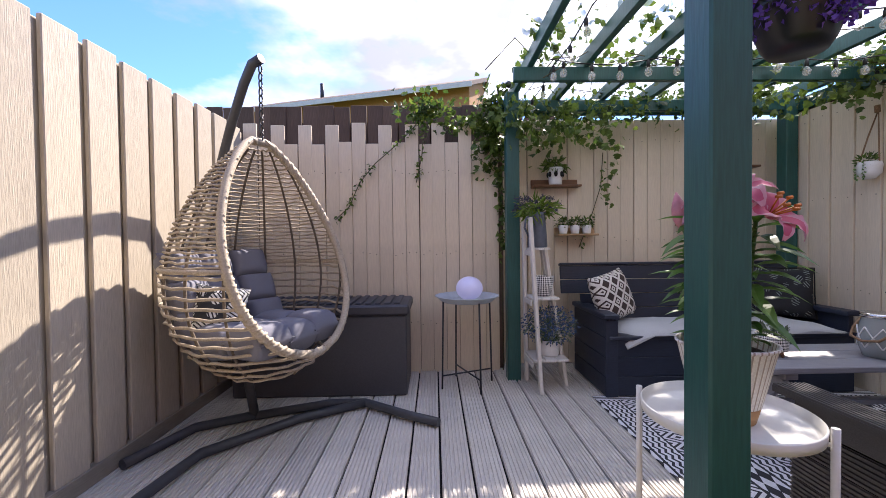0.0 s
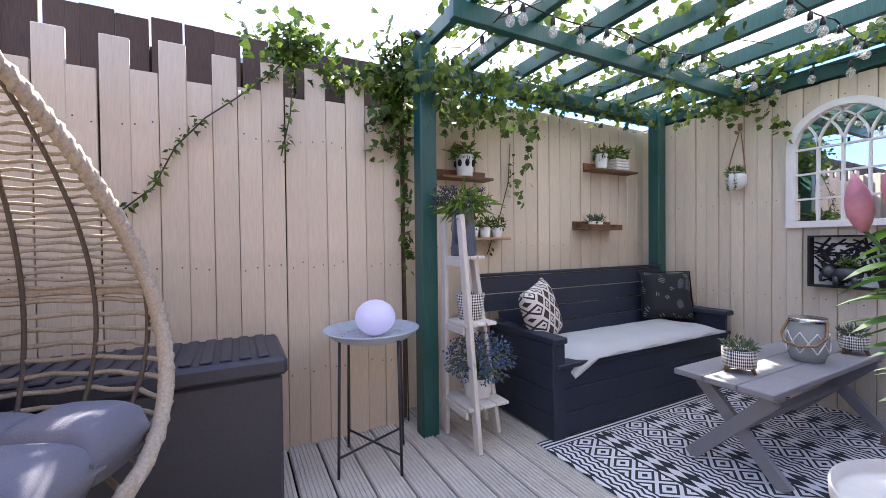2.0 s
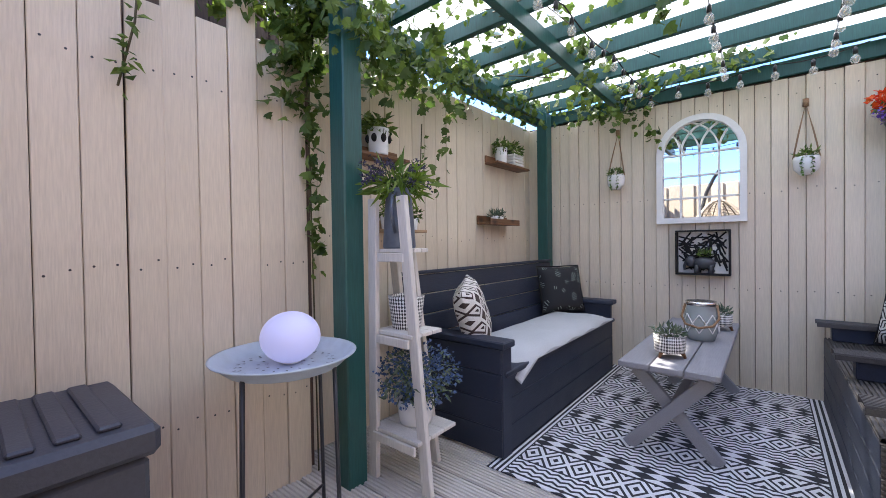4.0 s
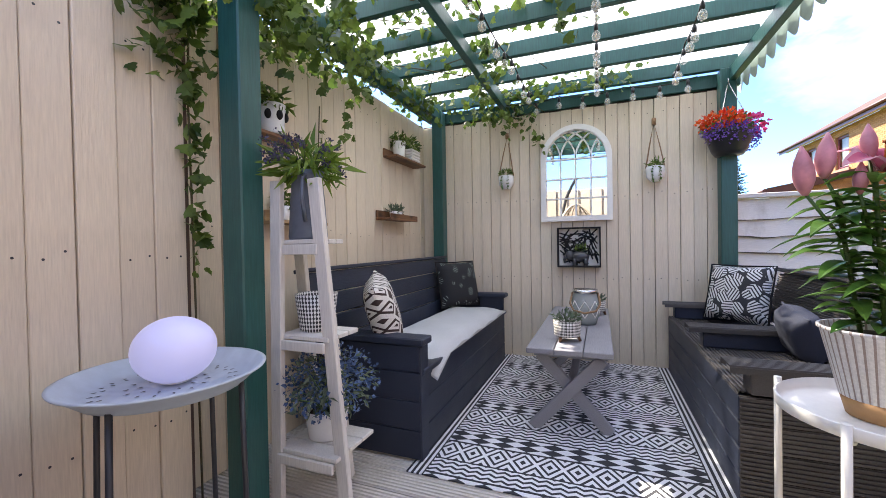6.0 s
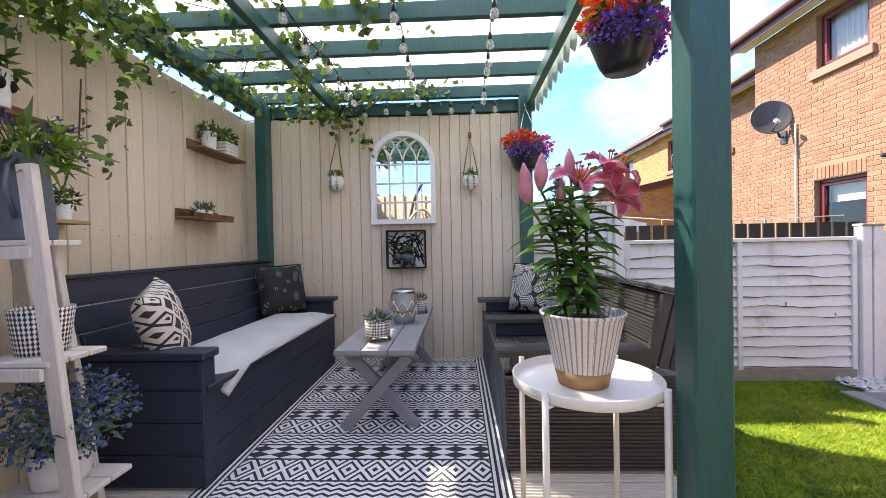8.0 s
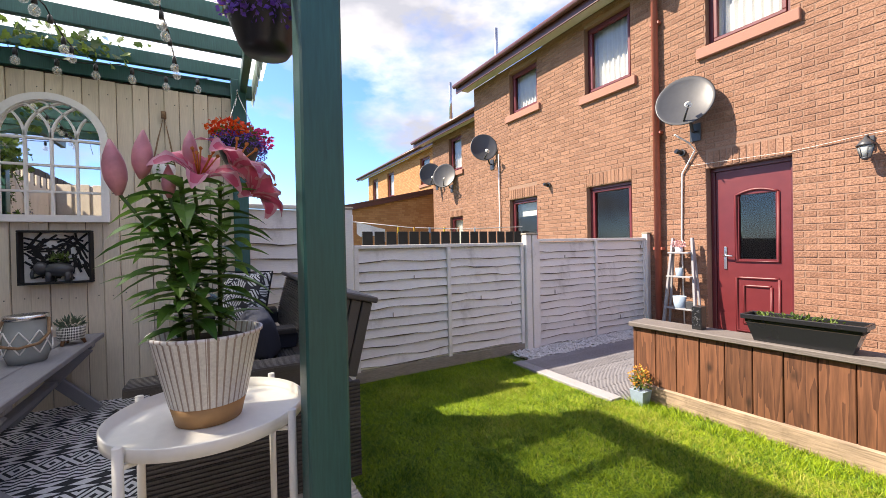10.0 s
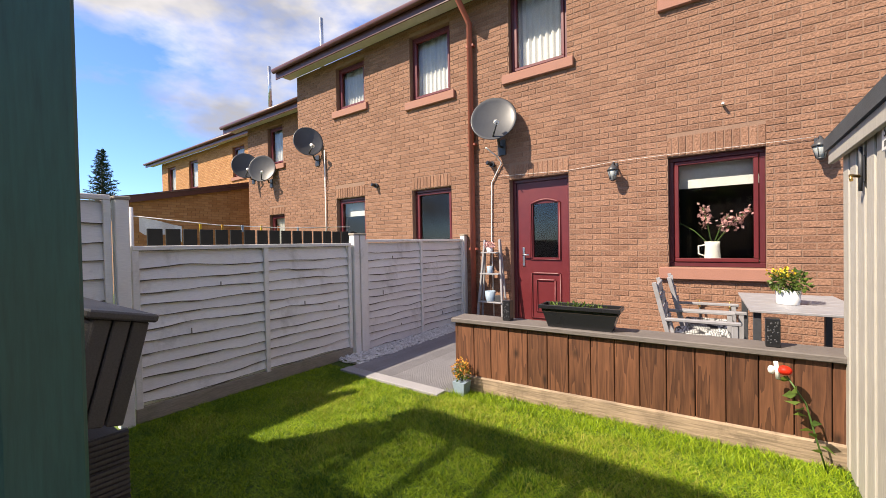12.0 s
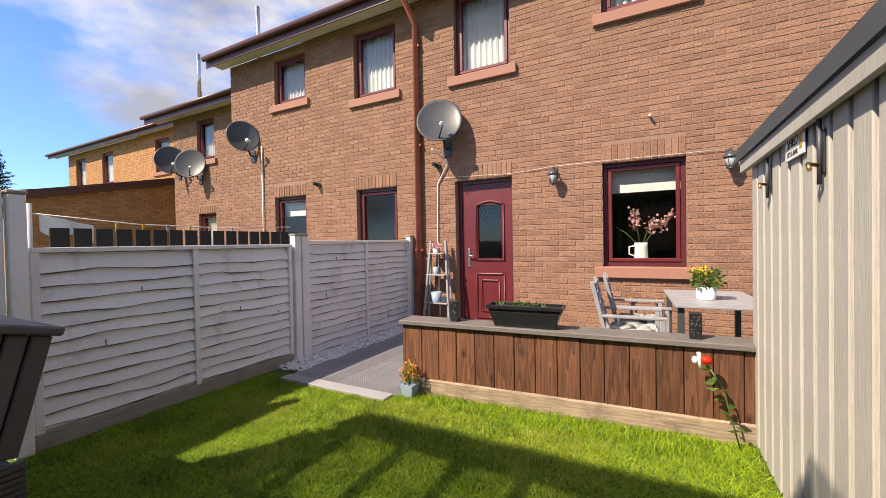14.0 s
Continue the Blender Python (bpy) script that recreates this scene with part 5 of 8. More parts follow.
def scatter_cushion(label, material, w, m, piping=None):
    c = thing("scatter_cushion", label, "cushion", m=m)
    part("cover", puffy(w, w, 0.15), material, c)
    if piping:
        part("piping", bar([(-w / 2, 0, 0.0), (-w / 2 * 0.97, 0, w / 2), (-w / 2, 0, w), (0, 0, w * 0.985), (w / 2, 0, w), (w / 2 * 0.97, 0, w / 2), (w / 2, 0, 0)], 0.006, 6), piping, c)
    return c


scatter_cushion("striped black and white cushion inside the egg chair", PRINT_LEAF, 0.28, pose(-1.20, 2.17, 0.62, -20, 10, 25))

# storage box
sbx = thing("storage_box", "charcoal plastic garden storage box with ribbed lid", "storage box")
part("body", boxm(-1.47, -0.21, 2.86, 3.32, 0.0, 0.585, 0.012), BOX_GREY, sbx)
lid = part("lid", boxm(-1.49, -0.19, 2.84, 3.34, 0.59, 0.665, 0.015), BOX_GREY, sbx)
for i in range(17):
    part("lid_rib", boxm(-1.43 + 0.0705 * i, -1.385 + 0.0705 * i, 2.88, 3.30, 0.664, 0.678, 0.005), BOX_GREY, lid)

# round metal side table with glowing ball
LT = (0.245, 3.06)
lt = thing("side_table", "round blue-grey metal tray table on thin black legs", "table", m=pose(LT[0], LT[1], 0.0))
part("tray", turned([(0.001, 0.651), (0.192, 0.654), (0.206, 0.666), (0.236, 0.693), (0.246, 0.696), (0.248, 0.700), (0.236, 0.701), (0.203, 0.671), (0.190, 0.660), (0.001, 0.658)], 56), TRAY_GREY, lt, "pale blue-grey enamel tray")
for k in range(4):
    a = radians(22 + 90 * k)
    part("leg", bar([(0.20 * math.cos(a), 0.20 * math.sin(a), 0.663), (0.215 * math.cos(a), 0.215 * math.sin(a), 0)], 0.0075, 6), METAL_DARK, lt)
for a in (22, 112):
    c, s = math.cos(radians(a)) * 0.213, math.sin(radians(a)) * 0.213
    part("cross_bar", bar([(c, s, 0.10), (-c, -s, 0.10)], 0.006, 6), METAL_DARK, lt)
punch = bmesh.new()
for q, (n_, rr_) in enumerate(((22, 0.150), (28, 0.166), (14, 0.095), (9, 0.065))):
    for k in range(n_):
        a = 2 * math.pi * k / n_ + 0.1 * q
        c_, s_ = math.cos(a), math.sin(a)
        ring_ = [punch.verts.new((rr_ * c_ + dx * c_ - dy * s_, rr_ * s_ + dx * s_ + dy * c_, 0.6615)) for dx, dy in ((-0.008, 0), (-0.003, -0.004), (0.008, 0), (-0.003, 0.004))]
        punch.faces.new(ring_)
tagged(part("punched_pattern", punch, METAL_DARK, lt, "dark punched petal pattern"), kind="stuff")
gb = bmesh.new()
ball(gb, (0, 0, 0.090), 0.104, 1, 1, 0.88, 32, 20)
gl = thing("globe_lamp", "glowing lilac-white ball lamp on the tray table", "lamp", m=pose(LT[0] + 0.02, LT[1], 0.663))
part("globe", gb, OPAL, gl)
part("base", turned([(0.001, 0.0), (0.036, 0.0), (0.038, 0.004), (0.001, 0.006)], 24), WHITE_CERAMIC, gl, "white plastic base")

# plants in pots


def sprig_plant(parent, seed, center, size, count, material, length=(0.04, 0.08), wide=0.45, droop=0.1, stems=8, name="foliage", label=""):
    r = random.Random(seed)
    spots = cloud_spots(r, center, size, count)
    ob = part(name, leaves(name, spots, material, seed, length, wide, droop), None, parent, label)
    tagged(ob, kind="stuff")
    if stems:
        bm = bmesh.new()
        base = Vector((center[0], center[1], center[2] - size[2]))
        for p, _ in r.sample(spots, min(stems, len(spots))):
            sweep(bm, [base, base.lerp(p, 0.5) + Vector((0, 0, 0.02)), p], 0.003, 4)
        part("stems", bm, STEM_GREEN, parent)
    return ob


def pot(name, label, m, r0, r1, h, material, category="plant pot"):
    t = thing(name, label, category, m=m)
    prof = [(0.001, 0.0), (r0, 0.0), (r0 * 1.02, 0.006), (r1, h), (r1 - 0.008, h), (r1 - 0.014, h - 0.03), (0.001, h - 0.028)]
    part("pot", turned(prof, 32), material, t)
    part("soil", turned([(0.001, h - 0.026), (r1 - 0.016, h - 0.026), (r1 - 0.02, h - 0.018), (0.001, h - 0.012)], 20), SOIL, t)
    return t


# white ladder plant stand
LAD = pose(0.80, 3.03, 0)
lad = thing("ladder_shelf", "whitewashed wooden step ladder used as a plant stand", "shelf", m=LAD)


def plank_between(a, b, w, t, side=Vector((1, 0, 0))):
    a, b = Vector(a), Vector(b)
    d = (b - a).normalized()
    s = (side - d * side.dot(d)).normalized()
    n = d.cross(s)
    bm = bmesh.new()
    vs = [bm.verts.new(p + s * (w / 2) * i + n * (t / 2) * j) for p in (a, b) for i, j in ((-1, -1), (1, -1), (1, 1), (-1, 1))]
    for f in ((3, 2, 1, 0), (4, 5, 6, 7), (0, 1, 5, 4), (1, 2, 6, 5), (2, 3, 7, 6), (3, 0, 4, 7)):
        bm.faces.new([vs[i] for i in f])
    bmesh.ops.bevel(bm, geom=list(bm.edges), offset=0.003, segments=1, affect="EDGES")
    return bm


LEGS = (((-0.075, 0.12, 0), (-0.10, 0.07, 1.29)), ((-0.035, -0.18, 0), (-0.09, -0.10, 1.29)), ((0.23, 0.16, 0), (0.05, 0.10, 1.05)), ((0.20, -0.02, 0), (0.04, -0.02, 1.05)))
for a, b in LEGS:
    part("leg", plank_between(a, b, 0.026, 0.052, Vector((1, 0, 0))), LADDER_WHITE, lad)
for z, x1 in ((1.055, 0.06), (0.685, 0.12), (0.235, 0.18)):
    k = z / 1.29
    xl, y0, y1 = -0.085, -0.185 + 0.08 * k, 0.125 - 0.05 * k
    for q in range(3):
        part("tread", boxm(xl + (x1 - xl) * q / 3, xl + (x1 - xl) * (q + 1) / 3 - 0.004, y0, y1, z - 0.010, z + 0.008, 0.003), LADDER_WHITE, lad)
    part("rung", boxm(-0.098, -0.084, y0 + 0.012, y1 - 0.012, z - 0.050, z - 0.011, 0.003), LADDER_WHITE, lad)

jug = thing("zinc_jug", "blue-grey zinc jug with lavender sprigs on the ladder shelf", "jug", m=pose(0.79, 3.03, 1.064))
part("jug_body", turned([(0.001, 0), (0.072, 0), (0.075, 0.01), (0.066, 0.16), (0.058, 0.24), (0.066, 0.27), (0.060, 0.27), (0.052, 0.24), (0.001, 0.2)], 28), JUG_GREY, jug)
part("handle", bar([(-0.05, -0.03, 0.25), (-0.10, -0.06, 0.22), (-0.115, -0.07, 0.15), (-0.07, -0.045, 0.07)], 0.008, 6), JUG_GREY, jug)
sprig_plant(jug, 11, (0.0, -0.01, 0.29), (0.13, 0.13, 0.07), 150, LEAF_LIME, (0.06, 0.12), 0.22, 0.1, 14)
rj = random.Random(17)
for k in range(26):
    a, L = rj.uniform(0, 6.28), rj.uniform(0.10, 0.19)
    tip = Vector((math.cos(a) * L, math.sin(a) * L * 0.9, 0.27 + rj.uniform(0.0, 0.12)))
    base = Vector((0.02 * math.cos(a), 0.02 * math.sin(a), 0.25))
    mid = base.lerp(tip, 0.5) + Vector((0, 0, 0.05))
    part("lavender_stem", bar([base, mid, tip], 0.002, 4), STEM_GREEN, jug)
    sp = []
    for q in range(34):
        c = mid.lerp(tip, rj.uniform(0.15, 1.1))
        sp.append((c + Vector((rj.gauss(0, 0.005), rj.gauss(0, 0.005), rj.gauss(0, 0.006))), (rj.gauss(0, 1), rj.gauss(0, 1), rj.gauss(0.3, 1))))
    part("lavender_spike", leaves("lavender_spike", sp, LAVENDER, 60 + k, (0.008, 0.018), 0.7, 0.1), None, jug, "dusky lavender flower spike")

bowl = pot("patterned_pot", "black and white patterned pot on the ladder shelf", pose(0.83, 3.03, 0.694), 0.066, 0.085, 0.15, POT_ROWS)
wpot = pot("white_pot", "white pot with trailing dusty-blue flowers on the lowest ladder tread", pose(0.87, 3.02, 0.244), 0.075, 0.090, 0.115, WHITE_CERAMIC)
sprig_plant(wpot, 13, (0.0, -0.02, 0.22), (0.20, 0.18, 0.14), 420, LEAF_GREY, (0.02, 0.045), 0.4, 0.25, 20)
sprig_plant(wpot, 14, (0.0, -0.02, 0.23), (0.22, 0.20, 0.15), 1100, BLUE_FLOWER, (0.012, 0.024), 0.8, 0.2, 0, "blossom", "small dusty-blue flowers")

# long bench against the back wall
bl = thing("storage_bench", "black painted timber storage bench with high boarded back", "bench")
BX0, BX1, BY0, BY1 = 1.19, 2.98, 2.74, 3.36
for i in range(3):
    part("front_board", boxm(BX0 + 0.03, BX1, BY0, BY0 + 0.022, 0.015 + 0.138 * i, 0.15 + 0.138 * i, 0.004), BLACK_PAINT, bl)
    part("end_board", boxm(BX0, BX0 + 0.022, BY0, BY1, 0.015 + 0.138 * i, 0.15 + 0.138 * i, 0.004), BLACK_PAINT, bl)
part("end_board", boxm(BX0, BX0 + 0.022, BY0, BY1, 0.43, 0.555, 0.004), BLACK_PAINT, bl)
part("corner_post", boxm(BX0 + 0.0, BX0 + 0.085, BY0 - 0.010, BY0 - 0.001, 0.01, 0.555, 0.003), BLACK_PAINT, bl)
part("base", boxm(BX0 + 0.023, BX1, BY0 + 0.023, BY1, 0.01, 0.41), BLACK_PAINT, bl)
part("seat", boxm(BX0 + 0.023, BX1, BY0 - 0.02, BY1, 0.412, 0.44, 0.005), BLACK_PAINT, bl)
for x0 in (BX0 - 0.02, BX1 - 0.09):
    part("armrest", boxm(x0, x0 + 0.11, BY0 - 0.03, BY1, 0.56, 0.595, 0.006), BLACK_PAINT, bl)
part("arm_panel", boxm(BX1 - 0.05, BX1 - 0.01, BY0, BY1, 0.44, 0.559, 0.004), BLACK_PAINT, bl)
rot = Matrix.Translation((0, 3.24, 0.43)) @ Matrix.Rotation(radians(-9), 4, "X")
for i in range(4):
    part("back_board", boxm(BX0 - 0.14 if i > 1 else BX0 + 0.02, BX1 + 0.02, -0.012, 0.012, 0.01 + 0.118 * i, 0.122 + 0.118 * i, 0.004, rot), BLACK_PAINT, bl)
part("back_cap", boxm(BX0 - 0.14, BX1 + 0.02, -0.03, 0.035, 0.480, 0.500, 0.004, rot), BLACK_PAINT, bl)

# pale pad on the bench
pad = bmesh.new()
nx_, ny_ = 24, 8
top, bot = [], []
for i in range(nx_ + 1):
    a, b = [], []
    for j in range(ny_ + 1):
        x, y = 1.33 + 1.55 * i / nx_, BY0 - 0.035 + 0.50 * j / ny_
        e = min(i, nx_ - i, j * 2, (ny_ - j) * 2)
        h = 0.055 * (1 - 0.5 ** (e + 0.3)) + 0.008 * math.sin(i * 1.3) * math.cos(j * 1.1)
        drop = 0.09 * max(0, 1 - i / 3.0) * max(0, 1 - j / 2.5)
        a.append(pad.verts.new((x, y, 0.445 + h - drop)))
        b.append(pad.verts.new((x, y, 0.443 - drop)))
    top.append(a)
    bot.append(b)
for i in range(nx_):
    for j in range(ny_):
        f = pad.faces.new((top[i][j], top[i + 1][j], top[i + 1][j + 1], top[i][j + 1]))
        f.smooth = True
        pad.faces.new((bot[i][j], bot[i][j + 1], bot[i + 1][j + 1], bot[i + 1][j]))
for i in range(nx_):
    pad.faces.new((bot[i][0], bot[i + 1][0], top[i + 1][0], top[i][0]))
    pad.faces.new((top[i][ny_], top[i + 1][ny_], bot[i + 1][ny_], bot[i][ny_]))
for j in range(ny_):
    pad.faces.new((top[0][j], top[0][j + 1], bot[0][j + 1], bot[0][j]))
    pad.faces.new((bot[nx_][j], bot[nx_][j + 1], top[nx_][j + 1], top[nx_][j]))
solid("seat_pad", pad, SEAT_PALE, "pale grey fleecy pad on the black bench", "cushion")
scatter_cushion("white cushion with dark brown lattice print", PRINT_LATTICE, 0.38, pose(1.42, 3.00, 0.50, -16, -10, 30))
scatter_cushion("dark cushion with grey palm leaf print", PRINT_DARK, 0.40, pose(2.74, 3.06, 0.49, -14, 0, -35), DARK)

# low bench with its back to the lawn
br = thing("corner_bench", "dark brown slatted garden bench with wide arms and leaning back", "bench")
RX0, RX1, RY0, RY1 = 1.33, 3.04, 1.45, 0.68
end_bd = raw("end_board", *ridged_board(0.102, 0.77, 0.022, 6), BROWN_PAINT)
for i in range(4):
    part("front_board", boxm(RX0 + 0.02, RX1, RY0 - 0.022, RY0, 0.015 + 0.105 * i, 0.116 + 0.105 * i, 0.004), BLACK_PAINT, br)
    part("end_board", end_bd, None, br, m=Matrix(((0, 0, -1, RX0), (0, 1, 0, RY1), (1, 0, 0, 0.066 + 0.105 * i), (0, 0, 0, 1))))
part("base", boxm(RX0 + 0.024, RX1, RY1, RY0 - 0.024, 0.01, 0.40), BROWN_PAINT, br)
seat_bd = raw("seat_board", *ridged_board(0.118, RX1 - RX0 - 0.03, 0.025, 7), BROWN_PAINT)
for i in range(5):
    part("seat_board", seat_bd, None, br, m=pose(RX1, RY0 - 0.06 - 0.122 * i, 0.445, 0, 0, 90))
arm_bd = raw("arm_board", *ridged_board(0.13, 0.66, 0.03, 8), BROWN_PAINT)
for x in (1.36, 2.10, 2.98):
    part("armrest", arm_bd, None, br, m=pose(x, RY0 - 0.62, 0.560))
    part("arm_panel", boxm(x - 0.045, x + 0.045, RY1 + 0.14, RY0 - 0.03, 0.446, 0.529, 0.005), BLACK_PAINT if x > 1.5 else BROWN_PAINT, br)
rot = Matrix.Translation((0, 0.82, 0.445)) @ Matrix.Rotation(radians(14), 4, "X")
back_bd = raw("back_board", *ridged_board(0.112, RX1 - 1.36, 0.022, 7), BROWN_PAINT)
for i in range(3):
    part("back_board", back_bd, None, br, m=rot @ Matrix(((0, 1, 0, 1.36), (0, 0, 1, 0.012), (1, 0, 0, 0.06 + 0.117 * i), (0, 0, 0, 1))))
part("back_support", boxm(1.365, RX1, -0.035, -0.012, 0.01, 0.36, 0.004, rot), BROWN_PAINT, br)
for k in range(3):
    part("end_slat", boxm(1.325, 1.362, -0.12 + 0.05 * k, -0.075 + 0.05 * k, 0.035, 0.36, 0.004, rot), BROWN_PAINT, br)
part("back_cap", boxm(1.30, RX1, -0.135, 0.05, 0.362, 0.388, 0.006, rot), BROWN_PAINT, br)
scatter_cushion("white cushion with black leaf print", PRINT_LEAF, 0.40, pose(2.74, 1.10, 0.47, 16, 0, 48), DARK)
scatter_cushion("dark navy plain cushion", NAVY_CLOTH, 0.25, pose(2.0, 0.985, 0.45, 18, 12, 185))

# rug
solid("rug", boxm(-1.03, 1.03, -0.67, 0.67, 0.0, 0.006, 0.002), RUG, "black and white geometric woven outdoor rug", "rug", m=pose(2.135, 2.105, 0.003))

# coffee table with crossed legs
ct = thing("coffee_table", "grey painted picnic style coffee table with crossed legs", "table")
for i in range(3):
    part("top_board", boxm(1.62, 3.06, 1.885 + 0.145 * i, 2.025 + 0.145 * i, 0.450, 0.480, 0.004), TABLE_GREY, ct)
for x in (1.76, 2.92):
    for s in (1, -1):
        ym = 2.10
        part("leg", plank_between((x + 0.018 * s, ym - 0.20 * s, 0.012), (x + 0.018 * s, ym + 0.165 * s, 0.415), 0.034, 0.062, Vector((1, 0, 0))), TABLE_GREY, ct)
    part("bearer", boxm(x - 0.035, x + 0.035, 1.91, 2.29, 0.412, 0.449, 0.004), TABLE_GREY, ct)
part("stretcher", plank_between((1.76, 2.10, 0.225), (2.92, 2.10, 0.225), 0.03, 0.05, Vector((0, 0, 1))), TABLE_GREY, ct)


def footed_pot(x, y, z, r, h):
    p = pot("footed_pot", "small black and white footed pot with succulent", pose(x, y, z + 0.028), r * 0.92, r, h, POT_PALE)
    for k in range(3):
        a = radians(30 + 120 * k)
        part("foot", bar([(r * 0.7 * math.cos(a), r * 0.7 * math.sin(a), 0.01), (r * 0.95 * math.cos(a), r * 0.95 * math.sin(a), -0.028)], [0.012, 0.007], 6), SHELF_WOOD, p, "dark wooden foot")
    sprig_plant(p, int(x * 100), (0, 0, h + 0.01), (r * 0.9, r * 0.9, 0.035), 90, LEAF_GREY, (0.02, 0.05), 0.35, -0.8, 0)
    return p


footed_pot(1.84, 2.12, 0.482, 0.075, 0.085)
footed_pot(2.74, 1.97, 0.482, 0.065, 0.075)
jar = thing("glass_lantern", "smoky patterned glass lantern jar with rope handle", "lantern", m=pose(2.36, 2.04, 0.482))
part("jar", turned([(0.001, 0), (0.07, 0), (0.088, 0.06), (0.088, 0.15), (0.074, 0.205), (0.077, 0.225), (0.072, 0.225), (0.069, 0.205), (0.083, 0.15), (0.083, 0.06), (0.066, 0.006), (0.001, 0.006)], 24), JAR_GLASS, jar)
for k in range(8):
    for s in (1, -1):
        pts = [(0.090 * math.cos(a), 0.090 * math.sin(a), z) for a, z in ((2 * math.pi * k / 8 + s * 0.5 * q / 6 * 1.57, 0.05 + 0.11 * q / 6) for q in range(7))]
        part("lattice", bar(pts, 0.0035, 4), WHITE_CERAMIC, jar)
part("collar", turned([(0.077, 0.208), (0.082, 0.212), (0.082, 0.232), (0.074, 0.232)], 24), CHROME, jar, "bright metal collar")
part("handle", bar([(0, 0.082, 0.21), (-0.05, 0.095, 0.14), (-0.09, 0.07, 0.10), (-0.105, 0, 0.085), (-0.09, -0.07, 0.10), (-0.05, -0.095, 0.14), (0, -0.082, 0.21)], 0.007, 6), ROPE, jar, "jute rope handle")

# white tray table with the lily
TT = (0.915, 1.23)
tt = thing("tray_table", "round white metal tray table with raised rim", "table", m=pose(TT[0], TT[1], 0, 0, 0, 47))
part("tray", turned([(0.001, 0.545), (0.222, 0.545), (0.238, 0.552), (0.240, 0.582), (0.235, 0.585), (0.231, 0.556), (0.218, 0.551), (0.001, 0.551)], 56), WHITE_METAL, tt)
for k in range(4):
    a = radians(90 * k)
    c, s = math.cos(a), math.sin(a)
    part("leg", bar([(0.252 * c, 0.252 * s, 0), (0.252 * c, 0.252 * s, 0.592)], 0.0105, 10), WHITE_METAL, tt)
    part("bracket", bar([(0.252 * c, 0.252 * s, 0.545), (0.21 * c, 0.21 * s, 0.538)], 0.006, 6), WHITE_METAL, tt)

lily = thing("potted_lily", "pink oriental lily in a fluted white metal pot", "potted plant", m=pose(TT[0] + 0.005, TT[1] + 0.005, 0.553))
part("pot", turned([(0.090, 0.052), (0.094, 0.052), (0.133, 0.228), (0.139, 0.232), (0.139, 0.240), (0.131, 0.240), (0.124, 0.205), (0.001, 0.205)], 64), POT_FLUTES, lily)
part("base_band", turned([(0.001, 0.0), (0.080, 0.0), (0.0935, 0.054), (0.001, 0.054)], 48), TERRACOTTA, lily, "tan base band")
part("soil", turned([(0.001, 0.207), (0.121, 0.207), (0.1, 0.215), (0.001, 0.218)], 24), SOIL, lily)
r = random.Random(21)


def blade_leaf(vs, fs, p, d, L, w, droop):
    """A long pointed leaf with a folded middle, bending down."""
    d = Vector(d).normalized()
    s = d.cross(Vector((0, 0, 1)))
    s = s.normalized() if s.length > 0.05 else Vector((1, 0, 0))
    b = len(vs)
    for i in range(6):
        u = i / 5
        ww = w * math.sin(math.pi * (0.12 + 0.88 * u)) ** 0.9 if i < 5 else 0.0005
        c = Vector(p) + d * L * u + Vector((0, 0, -droop * L * u * u))
        n = Vector((0, 0, 1)) * w * 0.35
        vs.extend([tuple(c + s * ww + n * (ww / w)), tuple(c), tuple(c - s * ww + n * (ww / w))])
    for i in range(5):
        k = b + 3 * i
        fs.extend([(k, k + 1, k + 4, k + 3), (k + 1, k + 2, k + 5, k + 4)])


stems = [((-0.035, 0.02), (-0.055, 0.05), 0.45), ((0.03, -0.03), (0.07, -0.04), 0.46), ((0.0, 0.05), (0.01, 0.10), 0.41)]
for (bx, by), (tx, ty), hh in stems:
    part("stem", bar([(bx, by, 0.20), ((bx + tx) / 2, (by + ty) / 2, 0.2 + hh * 0.5), (tx, ty, 0.2 + hh)], 0.006, 6), STEM_GREEN, lily)
    vs, fs = [], []
    for i in range(46):
        u = i / 45
        a = i * 2.4 + r.uniform(-0.3, 0.3)
        p = (bx + (tx - bx) * u, by + (ty - by) * u, 0.24 + (hh - 0.05) * u)
        L = 0.075 + 0.08 * math.sin(math.pi * (0.1 + 0.75 * u)) + r.uniform(-0.02, 0.02)
        blade_leaf(vs, fs, p, (math.cos(a), math.sin(a), r.uniform(0.05, 0.5)), L, r.uniform(0.016, 0.026), r.uniform(0.2, 0.6))
    part("leaf", raw("leaf", vs, fs, LEAF_DARK), None, lily)


